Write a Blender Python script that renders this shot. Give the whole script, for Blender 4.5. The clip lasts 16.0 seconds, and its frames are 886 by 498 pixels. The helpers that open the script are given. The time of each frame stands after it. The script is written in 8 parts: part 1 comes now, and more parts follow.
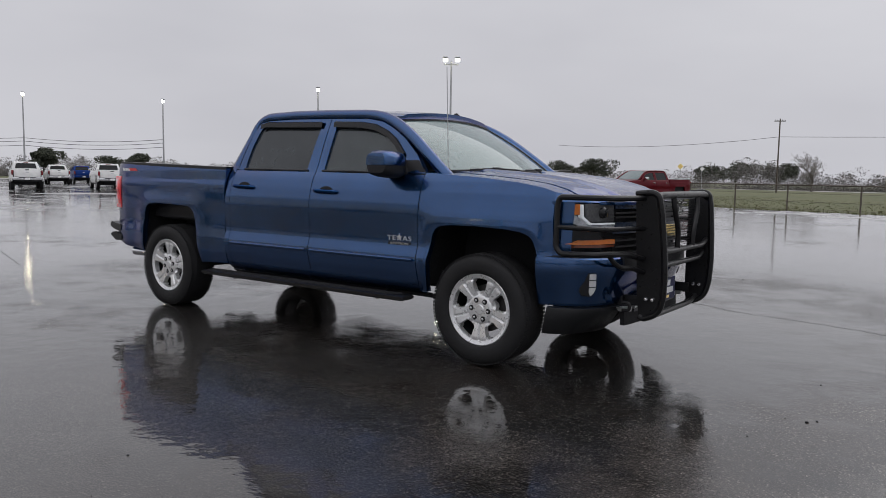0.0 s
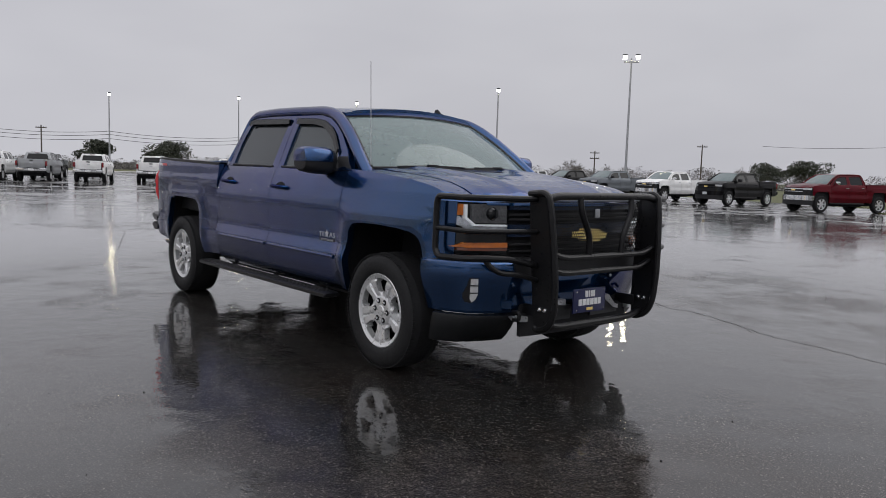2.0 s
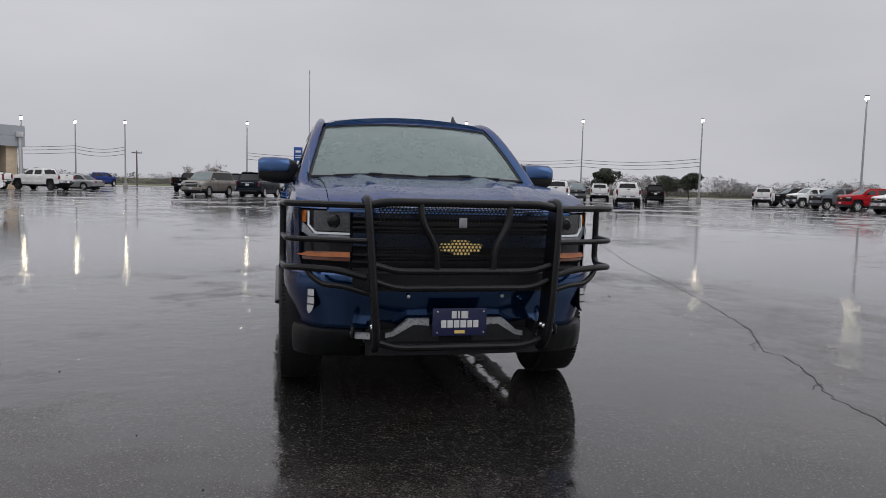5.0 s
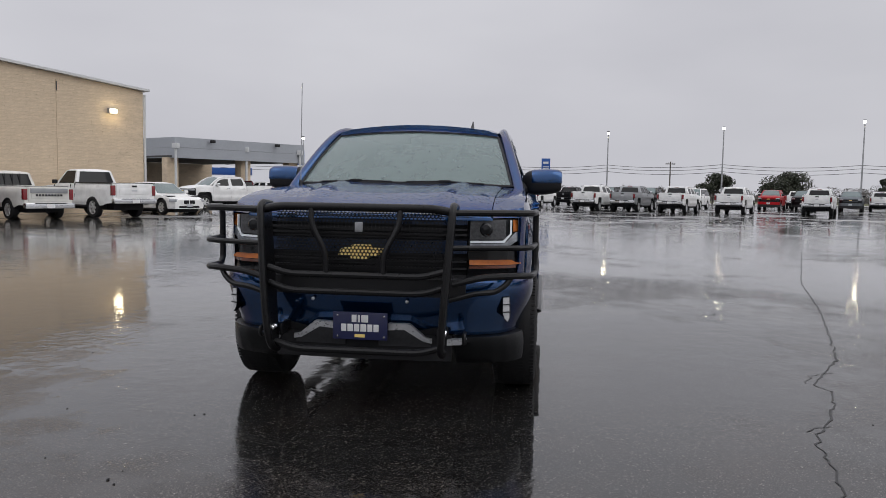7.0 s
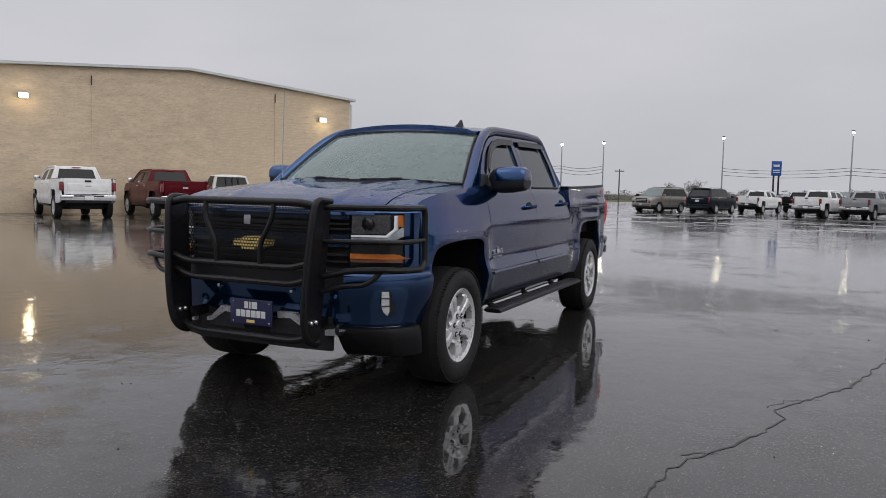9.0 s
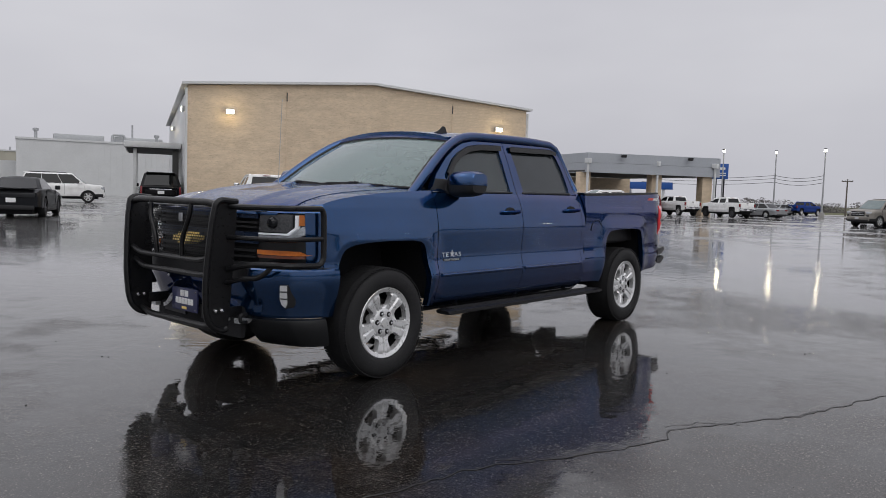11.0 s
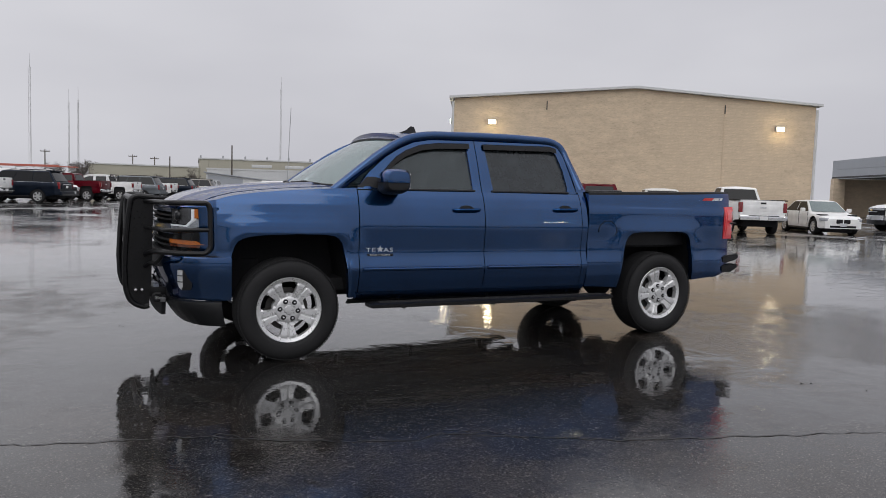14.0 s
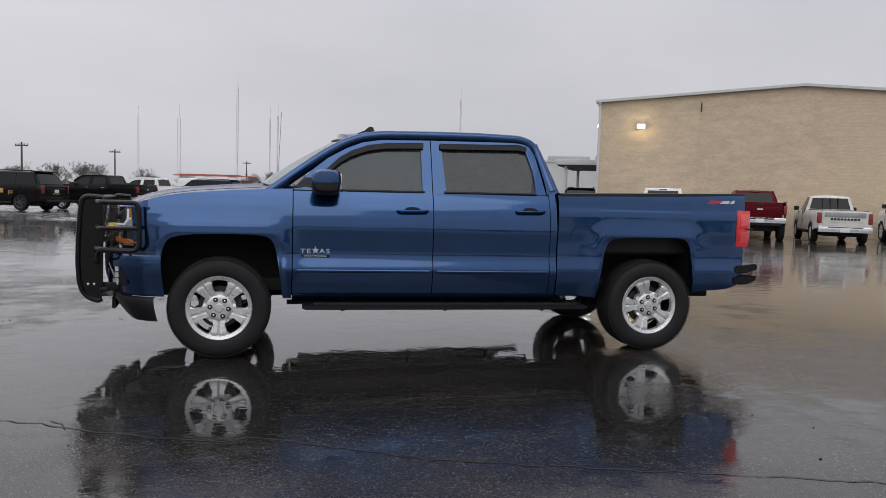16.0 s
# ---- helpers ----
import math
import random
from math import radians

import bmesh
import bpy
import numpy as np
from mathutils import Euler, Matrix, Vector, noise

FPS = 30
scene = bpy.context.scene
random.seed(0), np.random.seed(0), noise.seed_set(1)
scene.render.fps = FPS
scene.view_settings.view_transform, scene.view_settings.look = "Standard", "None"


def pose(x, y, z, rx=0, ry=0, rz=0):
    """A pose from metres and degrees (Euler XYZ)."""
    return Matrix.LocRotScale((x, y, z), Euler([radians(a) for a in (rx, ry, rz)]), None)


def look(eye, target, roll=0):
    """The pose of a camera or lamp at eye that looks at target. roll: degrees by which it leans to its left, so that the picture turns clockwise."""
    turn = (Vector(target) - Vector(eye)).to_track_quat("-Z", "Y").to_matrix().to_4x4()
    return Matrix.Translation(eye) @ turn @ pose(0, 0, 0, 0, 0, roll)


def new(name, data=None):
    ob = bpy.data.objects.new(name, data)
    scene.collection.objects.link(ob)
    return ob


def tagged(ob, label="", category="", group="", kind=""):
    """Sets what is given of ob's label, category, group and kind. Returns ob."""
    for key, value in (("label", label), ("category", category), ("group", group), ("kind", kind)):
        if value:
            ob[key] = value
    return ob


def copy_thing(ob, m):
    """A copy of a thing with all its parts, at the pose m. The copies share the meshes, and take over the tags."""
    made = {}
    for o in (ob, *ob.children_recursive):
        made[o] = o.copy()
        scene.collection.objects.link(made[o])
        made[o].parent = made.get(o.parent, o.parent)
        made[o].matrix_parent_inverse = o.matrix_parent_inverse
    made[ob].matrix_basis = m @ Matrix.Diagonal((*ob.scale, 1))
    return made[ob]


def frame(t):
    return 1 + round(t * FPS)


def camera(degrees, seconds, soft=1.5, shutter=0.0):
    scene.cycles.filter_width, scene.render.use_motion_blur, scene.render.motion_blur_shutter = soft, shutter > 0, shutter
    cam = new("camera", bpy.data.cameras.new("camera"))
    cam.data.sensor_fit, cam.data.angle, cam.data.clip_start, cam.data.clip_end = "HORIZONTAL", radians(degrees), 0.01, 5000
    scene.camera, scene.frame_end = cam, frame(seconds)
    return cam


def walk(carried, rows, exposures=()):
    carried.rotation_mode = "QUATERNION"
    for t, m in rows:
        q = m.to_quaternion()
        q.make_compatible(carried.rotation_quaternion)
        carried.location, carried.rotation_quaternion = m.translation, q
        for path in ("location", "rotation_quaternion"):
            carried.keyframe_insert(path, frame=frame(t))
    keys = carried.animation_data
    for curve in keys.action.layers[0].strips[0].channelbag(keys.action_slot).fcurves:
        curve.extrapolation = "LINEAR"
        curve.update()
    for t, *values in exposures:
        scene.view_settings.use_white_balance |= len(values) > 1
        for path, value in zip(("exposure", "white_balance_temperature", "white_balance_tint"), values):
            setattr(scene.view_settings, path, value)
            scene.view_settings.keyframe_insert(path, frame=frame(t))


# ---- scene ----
cam = camera(60.8, 16.0, soft=0.65)
PATH = [
    (0, (4.623, -5.328, 1.304), (3.461, -3.711, 1.116), 1.0),
    (0.5, (4.982, -5.024, 1.314), (3.725, -3.48, 1.122), 1.2),
    (1, (5.323, -4.627, 1.317), (3.961, -3.174, 1.124), 1.5),
    (1.5, (5.652, -4.291, 1.323), (4.207, -2.923, 1.127), 1.6),
    (2, (5.943, -3.85, 1.328), (4.408, -2.584, 1.129), 1.8),
    (2.5, (6.191, -3.439, 1.319), (4.576, -2.277, 1.119), 1.9),
    (3, (6.434, -2.952, 1.316), (4.729, -1.925, 1.12), 1.9),
    (3.5, (6.613, -2.515, 1.313), (4.836, -1.616, 1.124), 2.0),
    (4, (6.788, -1.991, 1.305), (4.94, -1.248, 1.126), 1.8),
    (6.5, (6.978, 0.469, 1.325), (4.986, 0.391, 1.165), 1.1),
    (7, (6.96, 1.021, 1.314), (4.983, 0.763, 1.16), 1.0),
    (7.5, (6.885, 1.49, 1.303), (4.933, 1.085, 1.149), 1.0),
    (8, (6.787, 2.016, 1.302), (4.874, 1.455, 1.145), 1.2),
    (8.5, (6.672, 2.46, 1.296), (4.801, 1.772, 1.141), 1.3),
    (9, (6.458, 2.963, 1.301), (4.645, 2.134, 1.147), 1.3),
    (11.5, (5.238, 5.071, 1.311), (3.814, 3.674, 1.168), 2.0),
    (12, (4.853, 5.444, 1.303), (3.535, 3.946, 1.159), 2.1),
    (12.5, (4.508, 5.765, 1.306), (3.294, 4.182, 1.158), 2.1),
    (13, (4.094, 6.11, 1.307), (3.002, 4.442, 1.153), 2.0),
    (13.5, (3.687, 6.33, 1.319), (2.704, 4.595, 1.166), 1.8),
    (14, (3.229, 6.601, 1.322), (2.367, 4.803, 1.173), 1.7),
    (14.5, (2.795, 6.755, 1.326), (2.039, 4.91, 1.18), 1.7),
    (15, (2.283, 6.885, 1.317), (1.645, 4.995, 1.176), 1.8),
    (15.5, (1.825, 6.959, 1.315), (1.297, 5.036, 1.173), 1.8),
    (16, (1.308, 7.003, 1.315), (0.902, 5.05, 1.175), 1.7),
]
walk(cam, [(t, look(eye, target, roll)) for t, eye, target, roll in PATH], [(0, 0.10), (2, 0.04), (3.5, -0.03), (5, 0.0), (7, 0.05), (9, 0.0), (12.5, 0.07), (16, 0.02)])


# ---- light ----
world = bpy.data.worlds.new("overcast_sky")
scene.world = world
world.use_nodes = True
wn, wl = world.node_tree.nodes, world.node_tree.links
wn.clear()
w_out, w_bg = wn.new("ShaderNodeOutputWorld"), wn.new("ShaderNodeBackground")
w_sky = wn.new("ShaderNodeTexSky")
w_sky.sky_type, w_sky.sun_disc = "NISHITA", False
w_sky.sun_elevation, w_sky.sun_rotation = radians(48), radians(150)
w_sky.air_density, w_sky.dust_density = 1.0, 6.0
w_grey = wn.new("ShaderNodeHueSaturation")
w_grey.inputs["Saturation"].default_value = 0.08
w_tc, w_map = wn.new("ShaderNodeTexCoord"), wn.new("ShaderNodeMapping")
w_map.inputs["Scale"].default_value = (1.0, 1.0, 3.0)
w_noise, w_ramp = wn.new("ShaderNodeTexNoise"), wn.new("ShaderNodeValToRGB")
w_noise.inputs["Scale"].default_value, w_noise.inputs["Detail"].default_value = 1.6, 4.0
w_ramp.color_ramp.elements[0].position, w_ramp.color_ramp.elements[1].position = 0.3, 0.72
SKY_LOW, SKY_HIGH = (5.35, 5.35, 5.85, 1), (6.6, 6.6, 7.05, 1)
w_ramp.color_ramp.elements[0].color, w_ramp.color_ramp.elements[1].color = SKY_LOW, SKY_HIGH
w_mix = wn.new("ShaderNodeMix")
w_mix.data_type = "RGBA"
w_mix.inputs["Factor"].default_value = 0.9
wl.new(w_sky.outputs[0], w_grey.inputs["Color"])
wl.new(w_tc.outputs["Generated"], w_map.inputs["Vector"])
wl.new(w_map.outputs[0], w_noise.inputs["Vector"])
wl.new(w_noise.outputs["Fac"], w_ramp.inputs["Fac"])
wl.new(w_grey.outputs[0], w_mix.inputs["A"])
wl.new(w_ramp.outputs[0], w_mix.inputs["B"])
# an overcast sky grows brighter towards the zenith
w_sep, w_up, w_mul = wn.new("ShaderNodeSeparateXYZ"), wn.new("ShaderNodeMapRange"), wn.new("ShaderNodeMix")
w_up.interpolation_type = "SMOOTHSTEP"
w_up.inputs["From Min"].default_value, w_up.inputs["From Max"].default_value = 0.15, 1.0
w_up.inputs["To Min"].default_value, w_up.inputs["To Max"].default_value = 1.0, 1.7
w_mul.data_type, w_mul.blend_type = "RGBA", "MULTIPLY"
w_mul.inputs["Factor"].default_value = 1.0
wl.new(w_tc.outputs["Generated"], w_sep.inputs[0])
wl.new(w_sep.outputs["Z"], w_up.inputs["Value"])
wl.new(w_mix.outputs["Result"], w_mul.inputs["A"])
wl.new(w_up.outputs["Result"], w_mul.inputs["B"])
# a heavier bank of cloud beyond the grass field
w_dot, w_bank, w_dim = wn.new("ShaderNodeVectorMath"), wn.new("ShaderNodeMapRange"), wn.new("ShaderNodeMix")
w_dot.operation = "DOT_PRODUCT"
w_dot.inputs[1].default_value = (-0.56, 0.78, 0.28)
w_bank.interpolation_type = "SMOOTHSTEP"
w_bank.inputs["From Min"].default_value, w_bank.inputs["From Max"].default_value = 0.62, 1.0
w_bank.inputs["To Min"].default_value, w_bank.inputs["To Max"].default_value = 1.0, 0.92
w_dim.data_type, w_dim.blend_type = "RGBA", "MULTIPLY"
w_dim.inputs["Factor"].default_value = 1.0
wl.new(w_tc.outputs["Generated"], w_dot.inputs[0])
wl.new(w_dot.outputs["Value"], w_bank.inputs["Value"])
wl.new(w_mul.outputs["Result"], w_dim.inputs["A"])
wl.new(w_bank.outputs["Result"], w_dim.inputs["B"])
wl.new(w_dim.outputs["Result"], w_bg.inputs["Color"])
w_bg.inputs["Strength"].default_value = 0.1
wl.new(w_bg.outputs[0], w_out.inputs["Surface"])

sun = new("sun", bpy.data.lights.new("sun", "SUN"))
sun.data.energy, sun.data.angle, sun.data.color = 0.75, radians(60), (1.0, 0.98, 0.95)
sun.matrix_world = look((8, 26, 28), (0, 0, 0))


# ---- materials ----
def nodes_of(name):
    m = bpy.data.materials.new(name)
    m.use_nodes = True
    nt = m.node_tree
    return m, nt.nodes, nt.links, nt.nodes["Principled BSDF"]


def mapped(n, l, scale=(1, 1, 1), space="Object"):
    tc, mp = n.new("ShaderNodeTexCoord"), n.new("ShaderNodeMapping")
    mp.inputs["Scale"].default_value = scale
    l.new(tc.outputs[space], mp.inputs["Vector"])
    return mp.outputs[0]


def noise_tex(n, l, vec, scale, detail=4.0, rough=0.55):
    t = n.new("ShaderNodeTexNoise")
    t.inputs["Scale"].default_value, t.inputs["Detail"].default_value, t.inputs["Roughness"].default_value = scale, detail, rough
    l.new(vec, t.inputs["Vector"])
    return t.outputs["Fac"]


def ramp(n, l, fac, *stops):
    r = n.new("ShaderNodeValToRGB")
    el = r.color_ramp.elements
    while len(el) < len(stops):
        el.new(0.5)
    for e, (p, c) in zip(el, stops):
        e.position, e.color = p, (*c, 1) if isinstance(c, tuple) else (c, c, c, 1)
    l.new(fac, r.inputs["Fac"])
    return r.outputs["Color"]


def bump(n, l, height, strength, distance, normal=None):
    b = n.new("ShaderNodeBump")
    b.inputs["Strength"].default_value, b.inputs["Distance"].default_value = strength, distance
    l.new(height, b.inputs["Height"])
    if normal:
        l.new(normal, b.inputs["Normal"])
    return b.outputs["Normal"]


def mixed(n, l, fac, a, b, kind="MIX"):
    m = n.new("ShaderNodeMix")
    m.data_type, m.blend_type = "RGBA", kind
    for sock, v in ((m.inputs["Factor"], fac), (m.inputs["A"], a), (m.inputs["B"], b)):
        if isinstance(v, (int, float)):
            sock.default_value = v
        elif isinstance(v, tuple):
            sock.default_value = (*v, 1)
        else:
            l.new(v, sock)
    return m.outputs["Result"]


def plain(name, col, rough=0.5, metal=0.0, vary=0.12, scale=6.0, coat=0.0, bumps=0.0, bump_scale=60.0, spec=0.5):
    """A surface with two scales of variation and fine relief."""
    m, n, l, p = nodes_of(name)
    v = mapped(n, l)
    big, fine = noise_tex(n, l, v, scale), noise_tex(n, l, v, scale * 9, 3)
    dark, light = tuple(c * (1 - vary) for c in col), tuple(min(1, c * (1 + vary)) for c in col)
    c1 = ramp(n, l, big, (0.3, dark), (0.7, light))
    l.new(mixed(n, l, 0.5, c1, ramp(n, l, fine, (0.35, dark), (0.65, light))), p.inputs["Base Color"])
    l.new(ramp(n, l, fine, (0.3, max(0.02, rough * 0.85)), (0.7, min(1, rough * 1.15))), p.inputs["Roughness"])
    p.inputs["Metallic"].default_value, p.inputs["Coat Weight"].default_value = metal, coat
    p.inputs["Coat Roughness"].default_value, p.inputs["Specular IOR Level"].default_value = 0.04, spec
    if bumps:
        l.new(bump(n, l, noise_tex(n, l, v, bump_scale, 4), bumps, 0.01), p.inputs["Normal"])
    return m


def car_paint(name, col, metal=0.4, rough=0.32, drops=True, flake=0.2):
    """Coated paint, wet with rain beads on faces that look up."""
    m, n, l, p = nodes_of(name)
    v = mapped(n, l)
    big = noise_tex(n, l, v, 3.0)
    l.new(ramp(n, l, big, (0.3, tuple(c * 0.9 for c in col)), (0.7, tuple(min(1, c * 1.08) for c in col))), p.inputs["Base Color"])
    p.inputs["Metallic"].default_value, p.inputs["Roughness"].default_value = metal, rough
    p.inputs["Coat Weight"].default_value, p.inputs["Coat IOR"].default_value = 1.0 if drops else 0.25, 1.56 if drops else 1.5
    p.inputs["Specular IOR Level"].default_value = 0.5 if drops else 0.2
    p.inputs["Coat Roughness"].default_value = 0.012 if drops else 0.03
    p.inputs["Specular Tint"].default_value = (*(min(1.0, c * 1.2 + 0.012) for c in col), 1)
    if drops:
        vo = n.new("ShaderNodeTexVoronoi")
        vo.inputs["Scale"].default_value, vo.inputs["Randomness"].default_value = 48.0, 1.0
        l.new(v, vo.inputs["Vector"])
        bead = ramp(n, l, vo.outputs["Distance"], (0.10, 1.0), (0.42, 0.0))
        geo, sep = n.new("ShaderNodeNewGeometry"), n.new("ShaderNodeSeparateXYZ")
        l.new(geo.outputs["Normal"], sep.inputs[0])
        up = ramp(n, l, sep.outputs["Z"], (0.84, 0.0), (0.97, 1.0))
        # the windward flank carries finer beads too
        at, lee = n.new("ShaderNodeSeparateXYZ"), n.new("ShaderNodeMapRange")
        l.new(v, at.inputs[0]), l.new(at.outputs["Y"], lee.inputs["Value"])
        lee.inputs["From Min"].default_value, lee.inputs["From Max"].default_value = -0.88, -0.76
        lee.inputs["To Min"].default_value, lee.inputs["To Max"].default_value = 0.16, 0.0
        fine = n.new("ShaderNodeTexVoronoi")
        fine.inputs["Scale"].default_value = 120.0
        l.new(v, fine.inputs["Vector"])
        flank = mixed(n, l, 1.0, ramp(n, l, fine.outputs["Distance"], (0.10, 1.0), (0.42, 0.0)), lee.outputs["Result"], "MULTIPLY")
        patch = ramp(n, l, noise_tex(n, l, v, 5.0, 5), (0.40, 0.30), (0.58, 1.0))
        h = mixed(n, l, 1.0, mixed(n, l, 1.0, mixed(n, l, 1.0, bead, up, "MULTIPLY"), flank, "ADD"), patch, "MULTIPLY")
        streak = bump(n, l, noise_tex(n, l, mapped(n, l, (16, 16, 1.3)), 1.5, 4, 0.6), 0.018, 0.012)
        l.new(bump(n, l, h, 1.0, 0.0038, streak), p.inputs["Coat Normal"])
        l.new(bump(n, l, h, 0.5, 0.005), p.inputs["Normal"])
        l.new(ramp(n, l, up, (0.0, rough), (1.0, min(1, rough + 0.34))), p.inputs["Roughness"])
    return m


def glass_mat(name, tint, film=0.0, film_col=(0.5, 0.55, 0.55), rough=0.01, vary=0.25):
    m, n, l, p = nodes_of(name)
    n.remove(p)
    out = n["Material Output"]
    tr, gl, df = n.new("ShaderNodeBsdfTransparent"), n.new("ShaderNodeBsdfGlossy"), n.new("ShaderNodeBsdfDiffuse")
    tr.inputs["Color"].default_value = (*tint, 1)
    gl.inputs["Roughness"].default_value, gl.inputs["Color"].default_value = rough, (0.95, 0.97, 0.98, 1)
    v = mapped(n, l)
    spots = ramp(n, l, noise_tex(n, l, v, 9.0, 6, 0.65), (0.35, film * (1 - vary)), (0.68, min(1, film * (1 + vary))))
    l.new(ramp(n, l, noise_tex(n, l, v, 2.0), (0.3, tuple(c * 0.9 for c in film_col)), (0.7, film_col)), df.inputs["Color"])
    m1, m2, fr = n.new("ShaderNodeMixShader"), n.new("ShaderNodeMixShader"), n.new("ShaderNodeFresnel")
    fr.inputs["IOR"].default_value = 1.5
    l.new(spots, m1.inputs[0]), l.new(tr.outputs[0], m1.inputs[1]), l.new(df.outputs[0], m1.inputs[2])
    l.new(fr.outputs[0], m2.inputs[0]), l.new(m1.outputs[0], m2.inputs[1]), l.new(gl.outputs[0], m2.inputs[2])
    l.new(m2.outputs[0], out.inputs["Surface"])
    return m


def glow(name, col, strength):
    m, n, l, p = nodes_of(name)
    p.inputs["Base Color"].default_value = (*col, 1)
    p.inputs["Emission Color"].default_value, p.inputs["Emission Strength"].default_value = (*col, 1), strength
    return m


def asphalt():
    """Old asphalt under a thin sheet of rain: a still mirror in the pools, ripples in the open, grains that break the film where it runs thin."""
    m, n, l, p = nodes_of("wet_asphalt")
    v = mapped(n, l)
    stones = n.new("ShaderNodeTexVoronoi")
    stones.inputs["Scale"].default_value = 120.0
    l.new(v, stones.inputs["Vector"])
    grain = noise_tex(n, l, v, 150.0, 3, 0.7)
    tone = ramp(n, l, noise_tex(n, l, v, 0.3, 6, 0.6), (0.3, (0.008, 0.008, 0.0085)), (0.7, (0.0155, 0.015, 0.0145)))
    warm = ramp(n, l, noise_tex(n, l, v, 0.7, 6, 0.65), (0.47, 0.0), (0.70, 1.0))
    tone = mixed(n, l, warm, tone, (0.021, 0.0145, 0.0105))
    # a paler stretch on one side of the lot
    pale = n.new("ShaderNodeVectorMath")
    pale.operation, pale.inputs[1].default_value = "DISTANCE", (-0.2, -4.6, 0.0)
    l.new(v, pale.inputs[0])
    reach = n.new("ShaderNodeMath")
    reach.operation, reach.inputs[1].default_value = "MULTIPLY", 0.1
    l.new(pale.outputs["Value"], reach.inputs[0])
    bare = ramp(n, l, mixed(n, l, 0.3, reach.outputs[0], noise_tex(n, l, v, 1.1, 6, 0.7)), (0.24, 0.8), (0.44, 0.0))
    tone = mixed(n, l, bare, tone, (0.055, 0.051, 0.047))
    rnd_cell = n.new("ShaderNodeSeparateColor")
    l.new(stones.outputs["Color"], rnd_cell.inputs[0])
    speck = ramp(n, l, rnd_cell.outputs[0], (0.72, 0.0), (0.93, 0.30), (1.0, 1.0))
    tone = mixed(n, l, speck, tone, (0.095, 0.087, 0.078))
    p.inputs["Roughness"].default_value = 0.42
    p.inputs["Coat IOR"].default_value = 1.61
    pools = noise_tex(n, l, v, 0.22, 5, 0.6)
    edge = noise_tex(n, l, v, 1.5, 6, 0.7)
    thin = mixed(n, l, 0.42, pools, edge)
    # a ring of worn, coarser asphalt round the middle of the lot, with ragged rims
    far = n.new("ShaderNodeVectorMath")
    far.operation = "DISTANCE"
    far.inputs[1].default_value = (1.0, 0.2, 0.0)
    l.new(v, far.inputs[0])
    rim = n.new("ShaderNodeMath")
    rim.operation, rim.inputs[1].default_value = "MULTIPLY", 0.1
    l.new(far.outputs["Value"], rim.inputs[0])
    worn = mixed(n, l, 0.22, rim.outputs[0], edge)
    calm = ramp(n, l, mixed(n, l, 0.3, reach.outputs[0], edge), (0.30, 0.0), (0.42, 1.0))
    thin = mixed(n, l, 1.0, thin, mixed(n, l, 1.0, calm, ramp(n, l, worn, (0.30, 0.0), (0.36, 0.075), (0.55, 0.085), (0.66, 0.0)), "MULTIPLY"), "ADD")
    thin = mixed(n, l, 1.0, thin, ramp(n, l, calm, (0.0, 0.90), (1.0, 1.0)), "MULTIPLY")
    film = ramp(n, l, thin, (0.47, 0.015), (0.53, 0.10), (0.58, 0.5), (0.64, 1.0))
    ring = ramp(n, l, worn, (0.30, 0.0), (0.36, 1.0), (0.52, 1.0), (0.60, 0.0))
    bald = mixed(n, l, 1.0, ring, ramp(n, l, thin, (0.52, 0.0), (0.63, 1.0)), "MULTIPLY")
    l.new(ramp(n, l, bald, (0.0, 1.0), (1.0, 0.78)), p.inputs["Coat Weight"])
    l.new(bump(n, l, stones.outputs["Distance"], 0.6, 0.004), p.inputs["Normal"])
    coarse = mixed(n, l, 0.45, stones.outputs["Distance"], noise_tex(n, l, v, 60.0, 4, 0.65))
    grit_h = mixed(n, l, 1.0, film, coarse, "MULTIPLY")
    tone = mixed(n, l, ramp(n, l, bald, (0.0, 0.0), (1.0, 0.8)), tone, mixed(n, l, speck, (0.031, 0.026, 0.023), (0.17, 0.155, 0.14)))
    l.new(mixed(n, l, 1.0, tone, ramp(n, l, grain, (0.34, 0.2), (0.52, 0.85), (0.72, 2.6)), "MULTIPLY"), p.inputs["Base Color"])
    # slow swell, then wind ripples that come in patches and grow in the open lot
    wave = bump(n, l, noise_tex(n, l, v, 2.6, 4, 0.55), 1.0, 0.0030)
    paws = ramp(n, l, noise_tex(n, l, v, 0.09, 4, 0.6), (0.40, 0.25), (0.60, 1.0))
    open_lot = ramp(n, l, rim.outputs[0], (0.45, 0.55), (1.0, 1.0))
    reach_far = n.new("ShaderNodeMath")
    reach_far.operation, reach_far.inputs[1].default_value = "MULTIPLY", 0.03
    l.new(far.outputs["Value"], reach_far.inputs[0])
    # past the worn middle the stones themselves shine through the film
    l.new(ramp(n, l, reach_far.outputs[0], (0.18, 0.02), (0.40, 0.60)), p.inputs["Specular IOR Level"])
    open_lot = mixed(n, l, 1.0, open_lot, ramp(n, l, reach_far.outputs[0], (0.25, 1.0), (0.8, 0.7)), "MULTIPLY")
    rip = mixed(n, l, 1.0, mixed(n, l, 1.0, paws, open_lot, "MULTIPLY"), noise_tex(n, l, v, 7.5, 3, 0.55), "MULTIPLY")
    wave = bump(n, l, rip, 1.0, 0.0036, wave)
    l.new(bump(n, l, grit_h, 1.0, 0.0014, wave), p.inputs["Coat Normal"])
    # still pools mirror; between them, away from the worn middle, the stones stand out of the film and scatter
    near_rough = ramp(n, l, thin, (0.47, 0.002), (0.60, 0.011))
